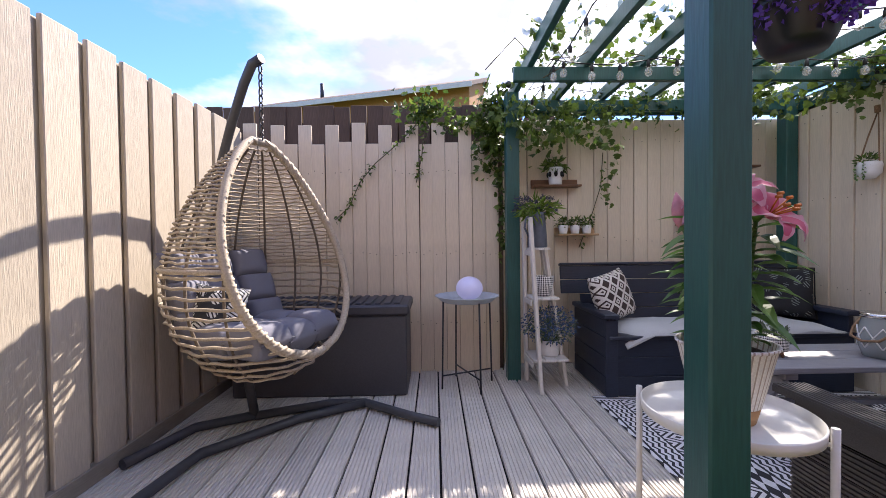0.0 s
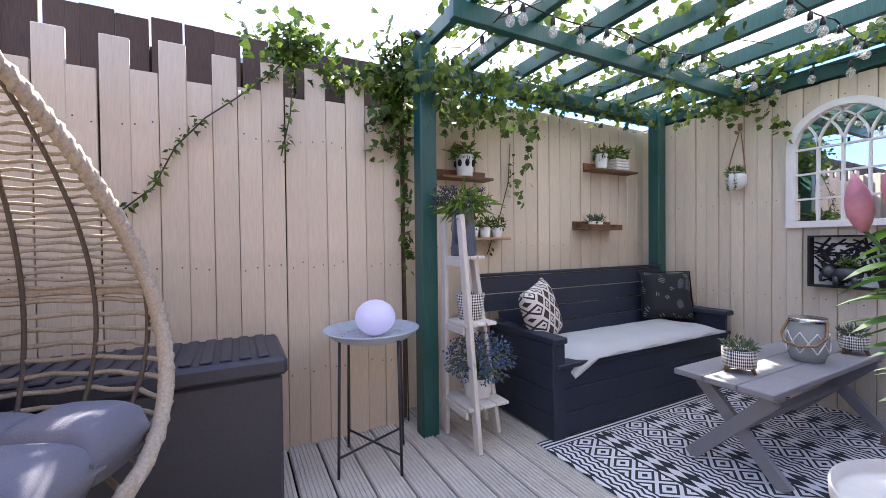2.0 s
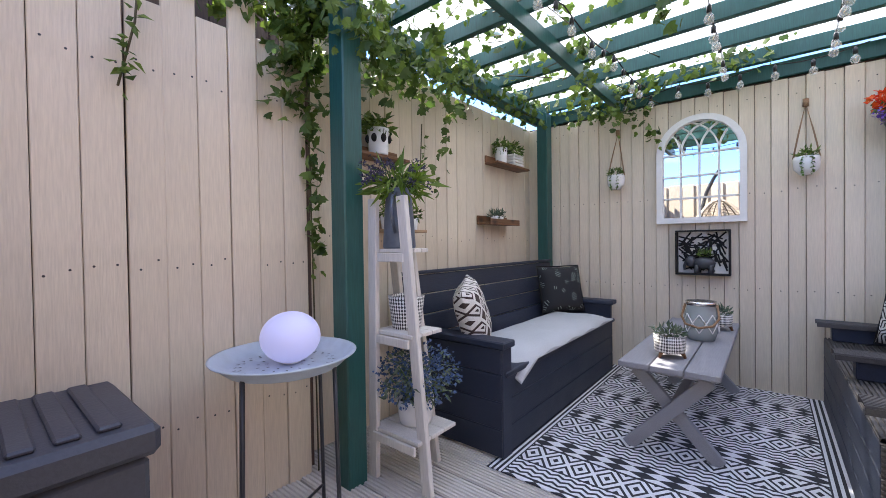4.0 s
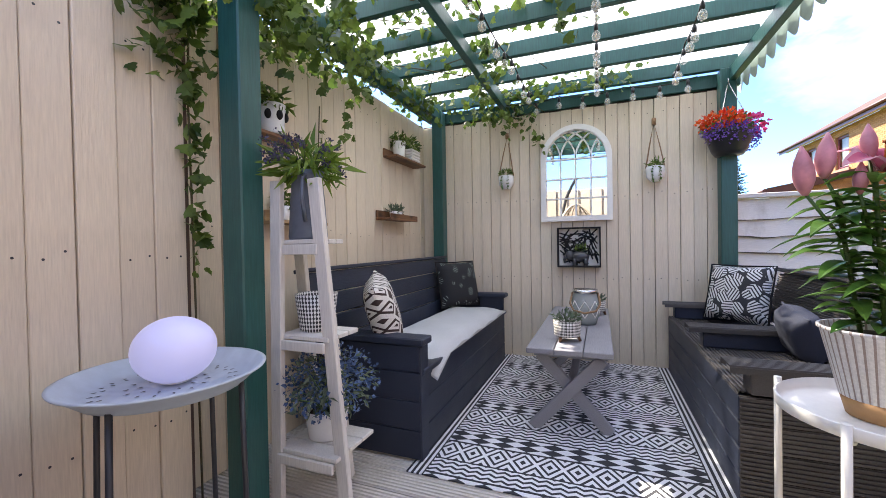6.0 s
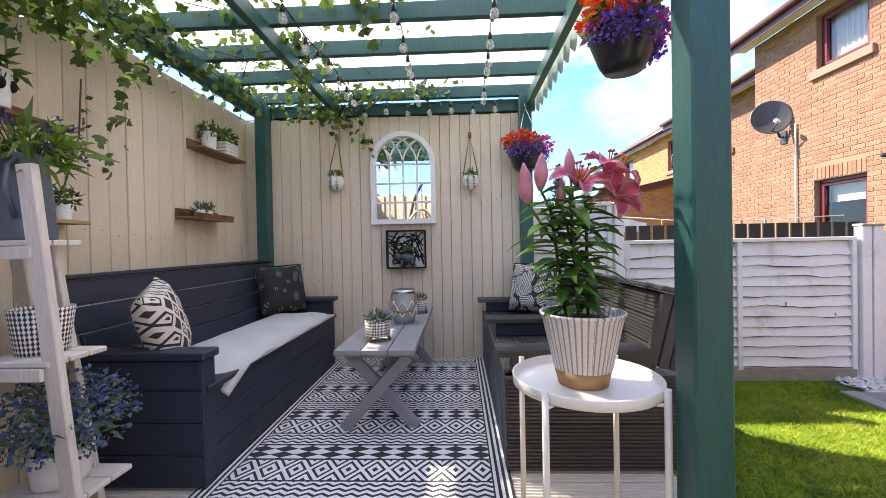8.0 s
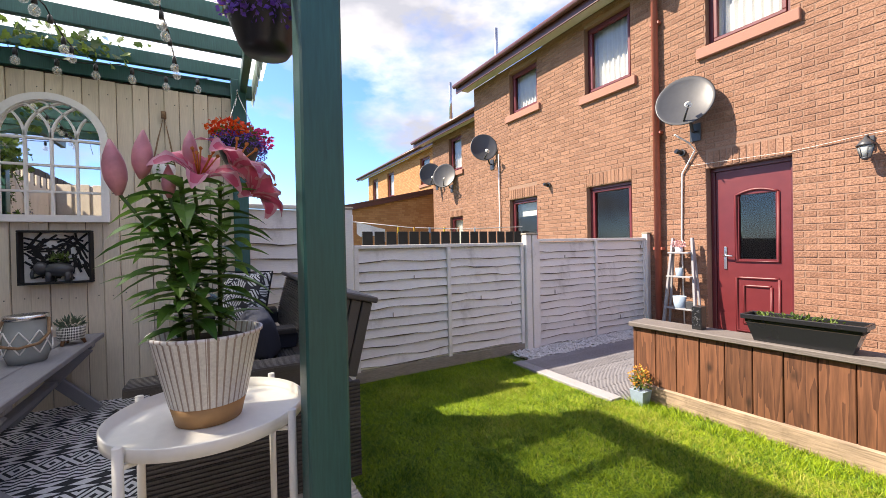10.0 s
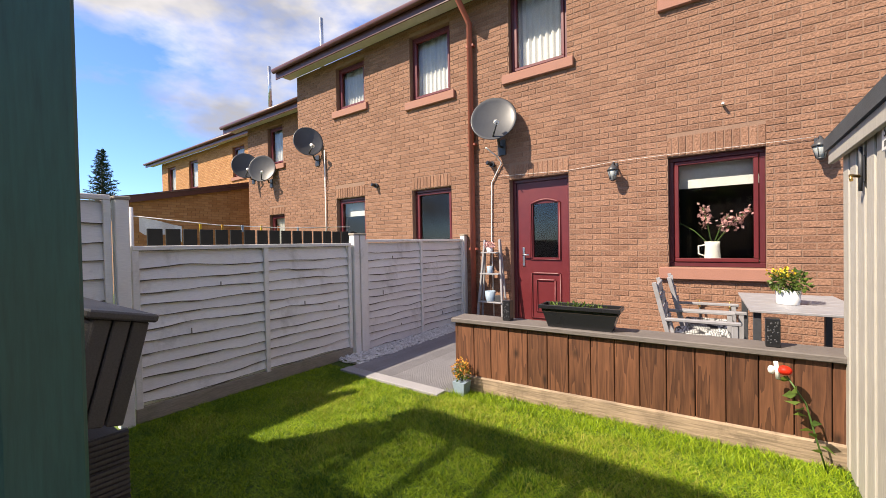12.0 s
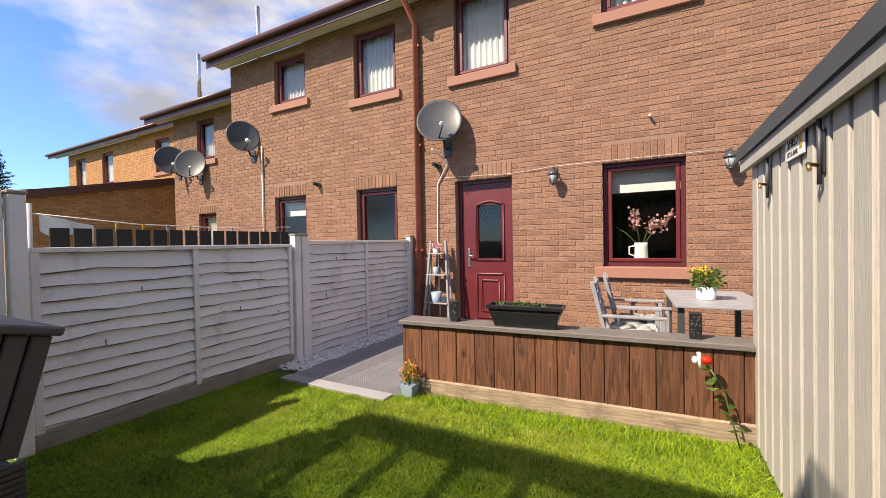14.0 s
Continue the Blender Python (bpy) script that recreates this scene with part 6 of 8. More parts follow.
def lily_flower(parent, c, d, R, seed):
    rr = random.Random(seed)
    d = Vector(d).normalized()
    q = d.to_track_quat("Z", "Y").to_matrix()
    for k in range(6):
        a = math.pi / 3 * k + rr.uniform(-0.1, 0.1)
        bm = bmesh.new()
        rows = []
        W = 0.040 if k % 2 else 0.029
        for i in range(9):
            u = i / 8
            # rises as a cup, opens out flat and curls back at the tip
            rad_ = R * (0.06 + 1.18 * u ** 1.05 - 0.14 * max(0.0, u - 0.8))
            zz = R * (0.40 * math.sin(min(1.0, u * 1.15) * 1.9) - 0.95 * max(0.0, u - 0.62) ** 1.4) * (1 if k % 2 else 0.9)
            w = W * (math.sin(math.pi * (0.08 + 0.90 * u ** 0.85)) ** 0.75)
            row = []
            for j in (-1, -0.6, 0, 0.6, 1):
                lift = 0.30 * w * abs(j) + (0.005 * math.sin(17 * u + j * 3 + seed) if abs(j) == 1 else 0.0)
                p = Vector((rad_ * math.cos(a) - j * w * math.sin(a), rad_ * math.sin(a) + j * w * math.cos(a), zz + lift))
                row.append(bm.verts.new(Vector(c) + q @ p))
            rows.append(row)
        for i in range(8):
            for j in range(4):
                f = bm.faces.new((rows[i][j], rows[i + 1][j], rows[i + 1][j + 1], rows[i][j + 1]))
                f.smooth = True
                f.material_index = 1 if j in (0, 3) or i > 6 else 0
        part("petal", bm, PINK, parent).data.materials.append(PINK_EDGE)
    for k in range(6):
        st = bmesh.new()
        a = math.pi / 3 * k + 0.5
        tip = Vector(c) + q @ Vector((0.03 * math.cos(a), 0.03 * math.sin(a), R * 0.75))
        sweep(st, [Vector(c), tip], 0.0022, 4)
        sweep(st, [tip - Vector((0.008, 0, 0)), tip + Vector((0.008, 0, 0.002))], 0.005, 5)
        part("stamen", st, ORANGE, parent, "orange stamen")


lily_flower(lily, (-0.01, 0.01, 0.655), (-0.45, -0.22, 0.85), 0.100, 1)
lily_flower(lily, (-0.04, -0.075, 0.690), (-0.25, -0.45, 0.85), 0.092, 2)
lily_flower(lily, (0.03, -0.12, 0.625), (0.30, -0.70, 0.60), 0.088, 3)
for (px, py, pz), (dx_, dy_), L in (((-0.025, 0.18, 0.600), (-0.10, 0.10), 0.135), ((-0.013, 0.135, 0.645), (-0.05, -0.05), 0.125), ((0.01, 0.03, 0.690), (0.05, 0.0), 0.10), ((-0.045, 0.075, 0.595), (-0.08, 0.0), 0.085)):
    bm = bmesh.new()
    pts = [(px + dx_ * L * k / 7, py + dy_ * L * k / 7, pz + L * k / 7) for k in range(8)]
    sweep(bm, pts, [v * L / 0.12 for v in (0.006, 0.015, 0.021, 0.0225, 0.021, 0.017, 0.010, 0.0025)], 12)
    bu = part("bud", bm, PINK_PALE, lily, "closed pale pink bud")
    part("stalk", bar([(px, py, pz + 0.005), (px * 0.8, py * 0.8, pz - 0.05), (px * 0.45, py * 0.5, pz - 0.13)], 0.0045, 6), STEM_GREEN, lily)

# ---------------------------------------------------------------- on the walls under the pergola


def wall_shelf(x, z, w, label, material, notch=True):
    s = thing("wall_shelf", label, "shelf", m=pose(x, 3.566, z))
    part("board", boxm(-w / 2, w / 2, -0.13, 0.0, 0, 0.018, 0.003), material, s)
    part("back", boxm(-w / 2, w / 2, -0.016, 0.0, 0.0185, 0.075, 0.003), material, s)
    if notch:
        part("front_lip", boxm(-w / 2, w / 2, -0.145, -0.131, -0.005, 0.045, 0.003), material, s)
    return s


wall_shelf(2.42, 1.235, 0.46, "oiled wooden wall shelf holding succulents", SHELF_WOOD)
wall_shelf(2.60, 1.745, 0.56, "oiled wooden wall shelf with white pots", SHELF_WOOD, False)
wall_shelf(1.26, 1.155, 0.36, "pale wooden wall shelf with three white pots", SHELF_PALE, False)
wall_shelf(1.08, 1.585, 0.42, "oiled wooden wall shelf with a patterned pot", SHELF_WOOD, False)
for i in range(3):
    p = pot("small_pot", "small white pot with a green plant on a shelf", pose(1.14 + 0.105 * i, 3.49, 1.174), 0.034, 0.043, 0.075, WHITE_CERAMIC)
    sprig_plant(p, 40 + i, (0, 0, 0.10), (0.06, 0.05, 0.04), 70, LEAF, (0.03, 0.05), 0.4, 0.0, 0)
for i in range(2):
    p = pot("small_pot", "small pale pot with a succulent on a shelf", pose(2.36 + 0.085 * i, 3.50, 1.254), 0.028, 0.034, 0.055, WHITE_CERAMIC)
    sprig_plant(p, 45 + i, (0, 0, 0.065), (0.05, 0.04, 0.03), 60, LEAF_GREY, (0.03, 0.05), 0.3, -0.6, 0)
p = pot("owl_pot", "white ceramic pot with dark dots on the high shelf", pose(2.47, 3.495, 1.764), 0.045, 0.055, 0.13, WHITE_CERAMIC)
sprig_plant(p, 47, (0, 0, 0.15), (0.07, 0.06, 0.05), 90, LEAF, (0.04, 0.06), 0.4, 0.1, 0)
for k in (-1, 1):
    bm = bmesh.new()
    ball(bm, (k * 0.018, -0.054, 0.10), 0.008, 1, 0.4, 1, 10, 6)
    part("dot", bm, DARK, p, "dark painted dot")
b = thing("white_basket", "white woven rectangular basket with greenery on the shelf", "basket", m=pose(2.68, 3.49, 1.764))
for i in range(4):
    part("band", boxm(-0.085, 0.085, -0.055, 0.055, 0.002 + 0.026 * i, 0.024 + 0.026 * i, 0.006), WHITE, b)
sprig_plant(b, 48, (0, 0, 0.15), (0.12, 0.06, 0.06), 140, LEAF, (0.04, 0.06), 0.4, 0.1, 0)
p = pot("scalloped_pot", "white pot with cut-out pattern on the high shelf", pose(1.07, 3.48, 1.604), 0.055, 0.065, 0.15, WHITE_CERAMIC)
for k in range(7):
    a = 2 * math.pi * k / 7
    bm = bmesh.new()
    ball(bm, (0.061 * math.cos(a), 0.061 * math.sin(a), 0.09), 0.017, 1, 1, 1.5, 8, 6)
    part("cut_out", bm, DARK, p, "dark cut-out")
sprig_plant(p, 49, (0, 0, 0.17), (0.10, 0.07, 0.06), 120, LEAF, (0.05, 0.07), 0.4, 0.2, 0)

# arched window mirror
MX = WALL_X - 0.012
mir = thing("arched_mirror", "white framed arched window mirror with tracery bars", "mirror", m=pose(MX, 2.13, 1.25, 0, 0, 90))
W, SPR, R = 0.29, 0.50, 0.29
glass = bmesh.new()
rim_pts = [(-W + 0.02, 0.0), (W - 0.02, 0.0), (W - 0.02, SPR)] + [((W - 0.02) * math.cos(a), SPR + (R - 0.02) * math.sin(a)) for a in (math.pi * k / 20 for k in range(1, 20))] + [(-W + 0.02, SPR)]
fa = [glass.verts.new((x, 0.0, z)) for x, z in rim_pts]
ba = [glass.verts.new((x, -0.004, z)) for x, z in rim_pts]
glass.faces.new(fa)
glass.faces.new(ba[::-1])
for k in range(len(fa)):
    glass.faces.new((fa[k], ba[k], ba[(k + 1) % len(fa)], fa[(k + 1) % len(fa)]))
part("mirror_glass", glass, MIRROR, mir, "silvered mirror glass")


def strip(pts, w, d, name, parent, material, y=0.0):
    """A flat bar of width w and depth d along points in the xz plane."""
    bm = bmesh.new()
    rows = []
    n = len(pts)
    for i, (x, z) in enumerate(pts):
        a, b_ = pts[max(i - 1, 0)], pts[min(i + 1, n - 1)]
        t = Vector((b_[0] - a[0], 0, b_[1] - a[1])).normalized()
        s = Vector((-t.z, 0, t.x)) * w / 2
        c = Vector((x, y, z))
        rows.append([bm.verts.new(c + s), bm.verts.new(c - s), bm.verts.new(c - s + Vector((0, d, 0))), bm.verts.new(c + s + Vector((0, d, 0)))])
    for r0, r1 in zip(rows, rows[1:]):
        for k in range(4):
            bm.faces.new((r0[k], r0[(k + 1) % 4], r1[(k + 1) % 4], r1[k]))
    bm.faces.new(rows[0][::-1])
    bm.faces.new(rows[-1])
    bmesh.ops.recalc_face_normals(bm, faces=bm.faces)
    return part(name, bm, material, parent)


arc = [(-0.268, -0.005), (-0.268, SPR)] + [(-0.268 * math.cos(a), SPR + 0.268 * math.sin(a)) for a in (math.pi * k / 24 for k in range(1, 24))] + [(0.268, SPR), (0.268, -0.005)]
strip(arc, 0.044, 0.035, "mirror_frame", mir, WHITE, -0.002)
strip([(-0.29, -0.012), (0.29, -0.012)], 0.044, 0.040, "mirror_frame", mir, WHITE, -0.003)
for x in (-0.124, 0.0, 0.124):
    strip([(x, 0.01), (x, SPR)], 0.013, 0.014, "glazing_bar", mir, WHITE, 0.001)
for z in (0.16, 0.33, SPR):
    strip([(-0.247, z), (0.247, z)], 0.013, 0.014, "glazing_bar", mir, WHITE, 0.0014)
for c0 in (-0.248, -0.124, 0.0, 0.124, 0.248):
    for s in (1, -1):
        pts = []
        for k in range(13):
            a = math.pi / 2 * k / 12
            x, z = c0 + s * 0.248 * (1 - math.cos(a)), SPR + 0.248 * math.sin(a)
            if x * x + (z - SPR) ** 2 < 0.256 ** 2 and abs(x) < 0.25:
                pts.append((x, z))
        if len(pts) > 2:
            strip(pts, 0.011, 0.012, "tracery", mir, WHITE, 0.0018)

# framed leaf panel with small elephant planter
art = thing("wall_art_box", "black metal box frame of cut-out leaves with a planter", "wall art", m=pose(WALL_X - 0.012, 2.11, 0.82, 0, 0, 90))
for a in ((-0.175, 0.175, 0.0, 0.012), (-0.175, 0.175, 0.328, 0.34), (-0.175, -0.163, 0.0125, 0.3275), (0.163, 0.175, 0.0125, 0.3275)):
    part("frame", boxm(a[0], a[1], -0.002, 0.075, a[2], a[3], 0.002), DARK, art)
part("backing", boxm(-0.163, 0.163, 0.0, 0.004, 0.012, 0.328), GREY_FENCE, art, "pale backing")
r = random.Random(8)
for i in range(80):
    x, z, a = r.uniform(-0.14, 0.14), r.uniform(0.04, 0.30), r.uniform(0, math.pi)
    L = r.uniform(0.03, 0.06)
    pts = [(min(0.16, max(-0.16, x + math.cos(a) * L * u)), min(0.325, max(0.015, z + math.sin(a) * L * u))) for u in (-1, 0, 1)]
    strip(pts, 0.011, 0.004 + 0.0001 * i, "cut_leaf", art, DARK, 0.005)
el = bmesh.new()
ball(el, (0.0, 0.0, 0.075), 0.055, 1.35, 0.75, 0.85, 16, 10)
ball(el, (0.085, 0.0, 0.085), 0.038, 1.0, 0.9, 1.1, 12, 8)
sweep(el, [(0.115, 0, 0.08), (0.128, 0, 0.05), (0.126, 0, 0.02)], [0.014, 0.010, 0.007], 8)
for x in (-0.045, 0.045):
    for y in (-0.02, 0.02):
        sweep(el, [(x, y, 0.06), (x, y, 0.0)], 0.016, 8)
elo = solid("elephant_planter", el, DISH_GREY, "grey elephant shaped planter with a succulent", "planter", m=pose(WALL_X - 0.055, 2.10, 0.835, 0, 0, 90))
sprig_plant(elo, 51, (-0.01, 0, 0.135), (0.045, 0.03, 0.03), 60, LEAF, (0.02, 0.045), 0.4, -0.6, 0)


def hanging_pot(y, z):
    h = thing("hanging_pot", "white wall pot hung by rope with trailing succulent", "plant pot", "hanging wall pots", m=pose(WALL_X - 0.075, y, z))
    part("pot", turned([(0.001, -0.065), (0.034, -0.062), (0.065, -0.025), (0.070, 0.03), (0.066, 0.055), (0.060, 0.055), (0.057, 0.03), (0.001, 0.03)], 24), WHITE_CERAMIC, h)
    part("rope", bar([(0.0, 0.066, 0.05), (0.03, 0.034, 0.24), (0.065, 0.0, 0.42), (0.03, -0.034, 0.24), (0.0, -0.066, 0.05)], 0.005, 6), ROPE, h, "jute rope")
    part("knot", bar([(0.06, 0.0, 0.40), (0.055, 0.0, 0.45)], 0.016, 8), ROPE, h, "frayed rope knot")
    sprig_plant(h, int(y * 100), (-0.02, 0.0, 0.07), (0.05, 0.05, 0.035), 70, LEAF, (0.03, 0.05), 0.3, -0.4, 0)
    for k in (-1, 1):
        part("trail", leaves("trail", [(Vector((-0.062, 0.025 * k, 0.05 - 0.012 * i)), (-0.3, 0, 0)) for i in range(10)] * 3, LEAF_DARK, 60 + k, (0.014, 0.022), 0.7, 0.3), None, h)
    return h


hanging_pot(2.72, 1.585)
hanging_pot(1.53, 1.565)

# string lights
bulb_src = None


def bulb_at(p):
    t = thing("string_bulb", "clear glass festoon bulb in a black socket", "light bulb", "festoon bulbs", m=Matrix.Translation(p))
    bm = bmesh.new()
    lathe(bm, [(0.008, -0.045), (0.010, -0.050), (0.020, -0.062), (0.024, -0.078), (0.020, -0.094), (0.010, -0.102), (0.001, -0.104)], 14)
    part("bulb", bm, BULB, t)
    part("socket", turned([(0.006, -0.046), (0.012, -0.044), (0.012, -0.012), (0.005, 0.0)], 10), PLASTIC_BLACK, t)
    part("filament", bar([(0, -0.006, -0.06), (0, 0.006, -0.08), (0, -0.006, -0.085)], 0.0012, 4), BRASS, t)
    return t


def festoon(a, b, n, sag):
    global bulb_src
    a, b = Vector(a), Vector(b)
    pts = [a.lerp(b, k / 24) - Vector((0, 0, sag * abs(math.sin(math.pi * k / 24 * 3)))) for k in range(25)]
    c = solid("light_cable", bar(pts, 0.004, 5), CABLE, "black festoon light cable under the rafters", "cable")
    for k in range(n):
        i = int((k + 0.5) / n * 24)
        if bulb_src is None:
            bulb_src = bulb_at(pts[i])
        else:
            copy_thing(bulb_src, Matrix.Translation(pts[i]))


festoon((1.30, 1.95, 2.28), (2.95, 1.95, 2.28), 9, 0.03)
festoon((1.30, 1.45, 2.28), (2.95, 1.42, 2.28), 9, 0.03)
festoon((2.99, 1.25, 2.26), (2.99, 2.75, 2.26), 8, 0.03)
festoon((0.75, 2.55, 2.28), (2.90, 2.45, 2.27), 11, 0.04)
festoon((0.78, 3.20, 2.24), (0.78, 1.3, 2.27), 7, 0.03)

# hanging flower baskets


def hanging_basket(x, y, z, r, label, seed, hook_z):
    h = thing("hanging_basket", label, "hanging basket", "hanging baskets", m=pose(x, y, z))
    part("pot", turned([(0.001, -r * 0.95), (r * 0.55, -r * 0.95), (r * 0.68, -r * 0.75), (r * 0.95, 0.0), (r * 1.0, 0.02), (r * 0.93, 0.02), (r * 0.85, -0.02), (0.001, -0.02)], 36), PLASTIC_BLACK, h, "glossy black pot")
    rr = random.Random(seed)
    sprig_plant(h, seed, (0, 0, 0.05), (r * 1.1, r * 1.1, r * 0.5), 260, LEAF, (0.03, 0.05), 0.6, 0.1, 0)
    for mat_, c, s, n, nm in ((RED_FLOWER, (-0.3 * r, 0.35 * r, 0.55 * r), (1.0 * r, 1.0 * r, 0.45 * r), 300, "blossom"), (MAGENTA_FLOWER, (0.35 * r, -0.6 * r, 0.35 * r), (0.9 * r, 0.95 * r, 0.5 * r), 290, "blossom"), (PURPLE_FLOWER, (-0.45 * r, 0.1 * r, 0.0), (1.0 * r, 1.1 * r, 0.52 * r), 800, "blossom"), (PURPLE_FLOWER, (0.2 * r, -0.75 * r, -0.2 * r), (0.6 * r, 0.5 * r, 0.55 * r), 420, "blossom")):
        big = mat_ is not PURPLE_FLOWER
        ob = part(nm, leaves(nm, cloud_spots(rr, c, s, n), mat_, seed + n, (0.024, 0.042) if big else (0.012, 0.02), 0.95, -0.1), None, h)
        tagged(ob, kind="stuff")
    for k in range(3):
        a = 2 * math.pi * k / 3 + 0.4
        part("chain", bar([(r * 0.95 * math.cos(a), r * 0.95 * math.sin(a), 0.01), (0, 0, hook_z - z - 0.03)], 0.003, 5), CHROME, h)
    part("hook", bar([(0, 0, hook_z - z - 0.03), (0, 0, hook_z - z)], 0.004, 6), CHROME, h)


hanging_basket(2.98, 1.06, 1.80, 0.160, "hanging basket of red, magenta and purple flowers in black pot", 71, 2.21)
hanging_basket(0.985, 1.06, 1.73, 0.118, "glossy black hanging pot with purple and pink flowers", 75, 2.21)

# climbing vine
vine = thing("climbing_vine", "leafy green climber over the pergola and fence top", "climbing plant")
r = random.Random(31)
spots = []


def along(a, b, n, spread, way=(0, 0, -0.2)):
    a, b = Vector(a), Vector(b)
    for _ in range(n):
        u = r.random()
        spots.append((a.lerp(b, u) + Vector((r.gauss(0, spread[0]), r.gauss(0, spread[1]), r.gauss(0, spread[2]))), way))


along((0.50, 3.36, 1.75), (0.50, 3.33, 2.35), 500, (0.075, 0.035, 0.08), (-0.2, -0.8, 0))
along((0.62, 3.12, 2.25), (0.68, 3.10, 1.95), 120, (0.08, 0.06, 0.08), (0, -0.6, 0))
along((0.585, 3.385, 1.0), (0.555, 3.38, 1.75), 75, (0.020, 0.010, 0.05), (0, -0.7, 0))
along((0.70, 3.38, 2.22), (2.95, 3.40, 2.30), 760, (0.12, 0.09, 0.075), (0, -0.5, -0.1))
along((0.75, 3.30, 2.02), (1.40, 3.38, 2.12), 300, (0.12, 0.10, 0.09), (0, -0.6, -0.2))
along((0.80, 2.90, 2.40), (2.95, 2.80, 2.36), 420, (0.10, 0.20, 0.04), (0, 0, 0.2))
along((1.10, 2.45, 2.42), (1.9, 2.0, 2.41), 190, (0.18, 0.14, 0.03), (0, 0, 0.2))
along((0.75, 2.2, 2.42), (0.75, 3.1, 2.42), 140, (0.07, 0.05, 0.04), (0, 0, 0.2))
along((2.95, 1.75, 2.36), (2.95, 2.9, 2.30), 210, (0.06, 0.10, 0.05), (-0.3, 0, 0))
along((2.75, 2.95, 2.15), (3.02, 2.55, 2.12), 130, (0.08, 0.07, 0.06), (-0.3, 0, -0.2))
along((3.04, 2.55, 2.0), (3.05, 2.35, 1.9), 14, (0.02, 0.03, 0.04), (-0.3, 0, -0.2))
along((-0.18, 3.44, 2.22), (0.10, 3.46, 2.28), 240, (0.09, 0.05, 0.07), (0, -0.4, 0.4))
along((0.05, 3.44, 2.10), (0.50, 3.42, 2.15), 170, (0.06, 0.05, 0.05), (0, -0.5, 0.2))
for (a, b, n) in (((1.95, 2.60, 2.4), (1.98, 2.55, 2.05), 30), ((1.35, 3.1, 2.2), (1.36, 3.15, 1.85), 40), ((2.3, 2.75, 2.3), (2.32, 2.74, 2.05), 30), ((1.65, 2.15, 2.38), (1.67, 2.1, 2.12), 26), ((1.0, 3.0, 2.2), (1.02, 3.0, 1.9), 40), ((1.6, 3.3, 2.1), (1.5, 3.42, 1.45), 22)):
    along(a, b, n, (0.03, 0.03, 0.02))
ob = part("leaf", leaves("leaf", spots, LEAF, 33, (0.028, 0.064), 0.62, 0.45, True), None, vine)
tagged(ob, kind="stuff")
trail_pts = [(-0.84, 3.385, 1.31), (-0.72, 3.38, 1.42), (-0.63, 3.38, 1.62), (-0.50, 3.38, 1.78), (-0.36, 3.38, 1.90), (-0.20, 3.385, 2.05), (-0.10, 3.42, 2.18)]
trail2 = [(-0.08, 3.385, 2.08), (-0.10, 3.38, 1.85), (-0.15, 3.38, 1.62)]
trail3 = [(1.52, 3.545, 1.9), (1.50, 3.545, 1.6), (1.42, 3.545, 1.35), (1.30, 3.545, 1.05)]
for pts, n in ((trail_pts, 90), (trail2, 36), (trail3, 30)):
    part("stem", bar(pts, 0.004, 5), STEM, vine)
    sp = []
    for _ in range(n):
        k = r.randrange(len(pts) - 1)
        sp.append((Vector(pts[k]).lerp(Vector(pts[k + 1]), r.random()) + Vector((r.gauss(0, 0.012), -0.012, r.gauss(0, 0.014))), (r.gauss(0, 0.6), -0.3, 0.1)))
    ob = part("leaf", leaves("leaf", sp, LEAF, n, (0.03, 0.055), 0.5, 0.4), None, vine)
    tagged(ob, kind="stuff")
sb_ = bmesh.new()
for k in range(26):
    x = r.uniform(0.6, 2.9)
    a = Vector((x, r.uniform(2.7, 3.4), 2.36))
    sweep(sb_, [a, a + Vector((r.uniform(-0.3, 0.3), r.uniform(-0.4, 0.1), 0.04)), a + Vector((r.uniform(-0.5, 0.5), r.uniform(-0.6, 0.2), r.uniform(-0.25, 0.05)))], 0.0035, 4)
sweep(sb_, [(0.585, 3.395, 0.0), (0.575, 3.395, 0.8), (0.56, 3.39, 1.6), (0.56, 3.36, 2.3)], 0.004, 6)
part("stem", sb_, STEM, vine)

# small solar lamp on the corner post
sl = thing("solar_lamp", "small black solar spotlight on a stake by the post", "lamp", m=pose(0.545, 3.33, 2.0))
part("stake", bar([(0, 0, 0), (0, 0, 0.42)], 0.008, 6), METAL_DARK, sl)
part("panel", boxm(-0.055, 0.055, -0.04, 0.04, 0.42, 0.465, 0.006, Matrix.Translation((0, 0, 0)) @ Matrix.Rotation(radians(12), 4, "Y")), METAL_DARK, sl)

# ---------------------------------------------------------------- lawn edge, patio and house fittings
pl = thing("planter_wall", "low wall of dark stained pine planks with weathered cap", "wall", kind="structure", m=pose(1.79, -1.86, LAWN_Z, 0, 0, 3.4))
plank = mesh_of("plank", boxm(-0.160, 0, -0.02, 0.0, 0.13, 0.60, 0.004), PLANK_BROWN)
for i in range(16):
    part("plank", plank, None, pl, m=pose(-0.165 * i - 0.02, 0.0 + 0.002 * (i % 3), 0, 0, 0, 0))
# core coloured near-black for the shade in the plank joints
part("core", boxm(-2.75, -0.01, -0.18, -0.021, 0.0, 0.60), DARK, pl)
part("sleeper", boxm(-2.75, -0.08, -0.03, 0.016, -0.06, 0.14, 0.012), SLEEPER, pl, "pale weathered sleeper at the base")
part("end_plank", boxm(-0.02, 0.008, -0.20, 0.0, 0.0, 0.60, 0.004), PLANK_BROWN, pl)
part("cap", boxm(-2.75, 0.03, -0.215, 0.035, 0.602, 0.642, 0.006), CAP_WOOD, pl, "weathered dark grey cap board")
TOP = LAWN_Z + 0.643

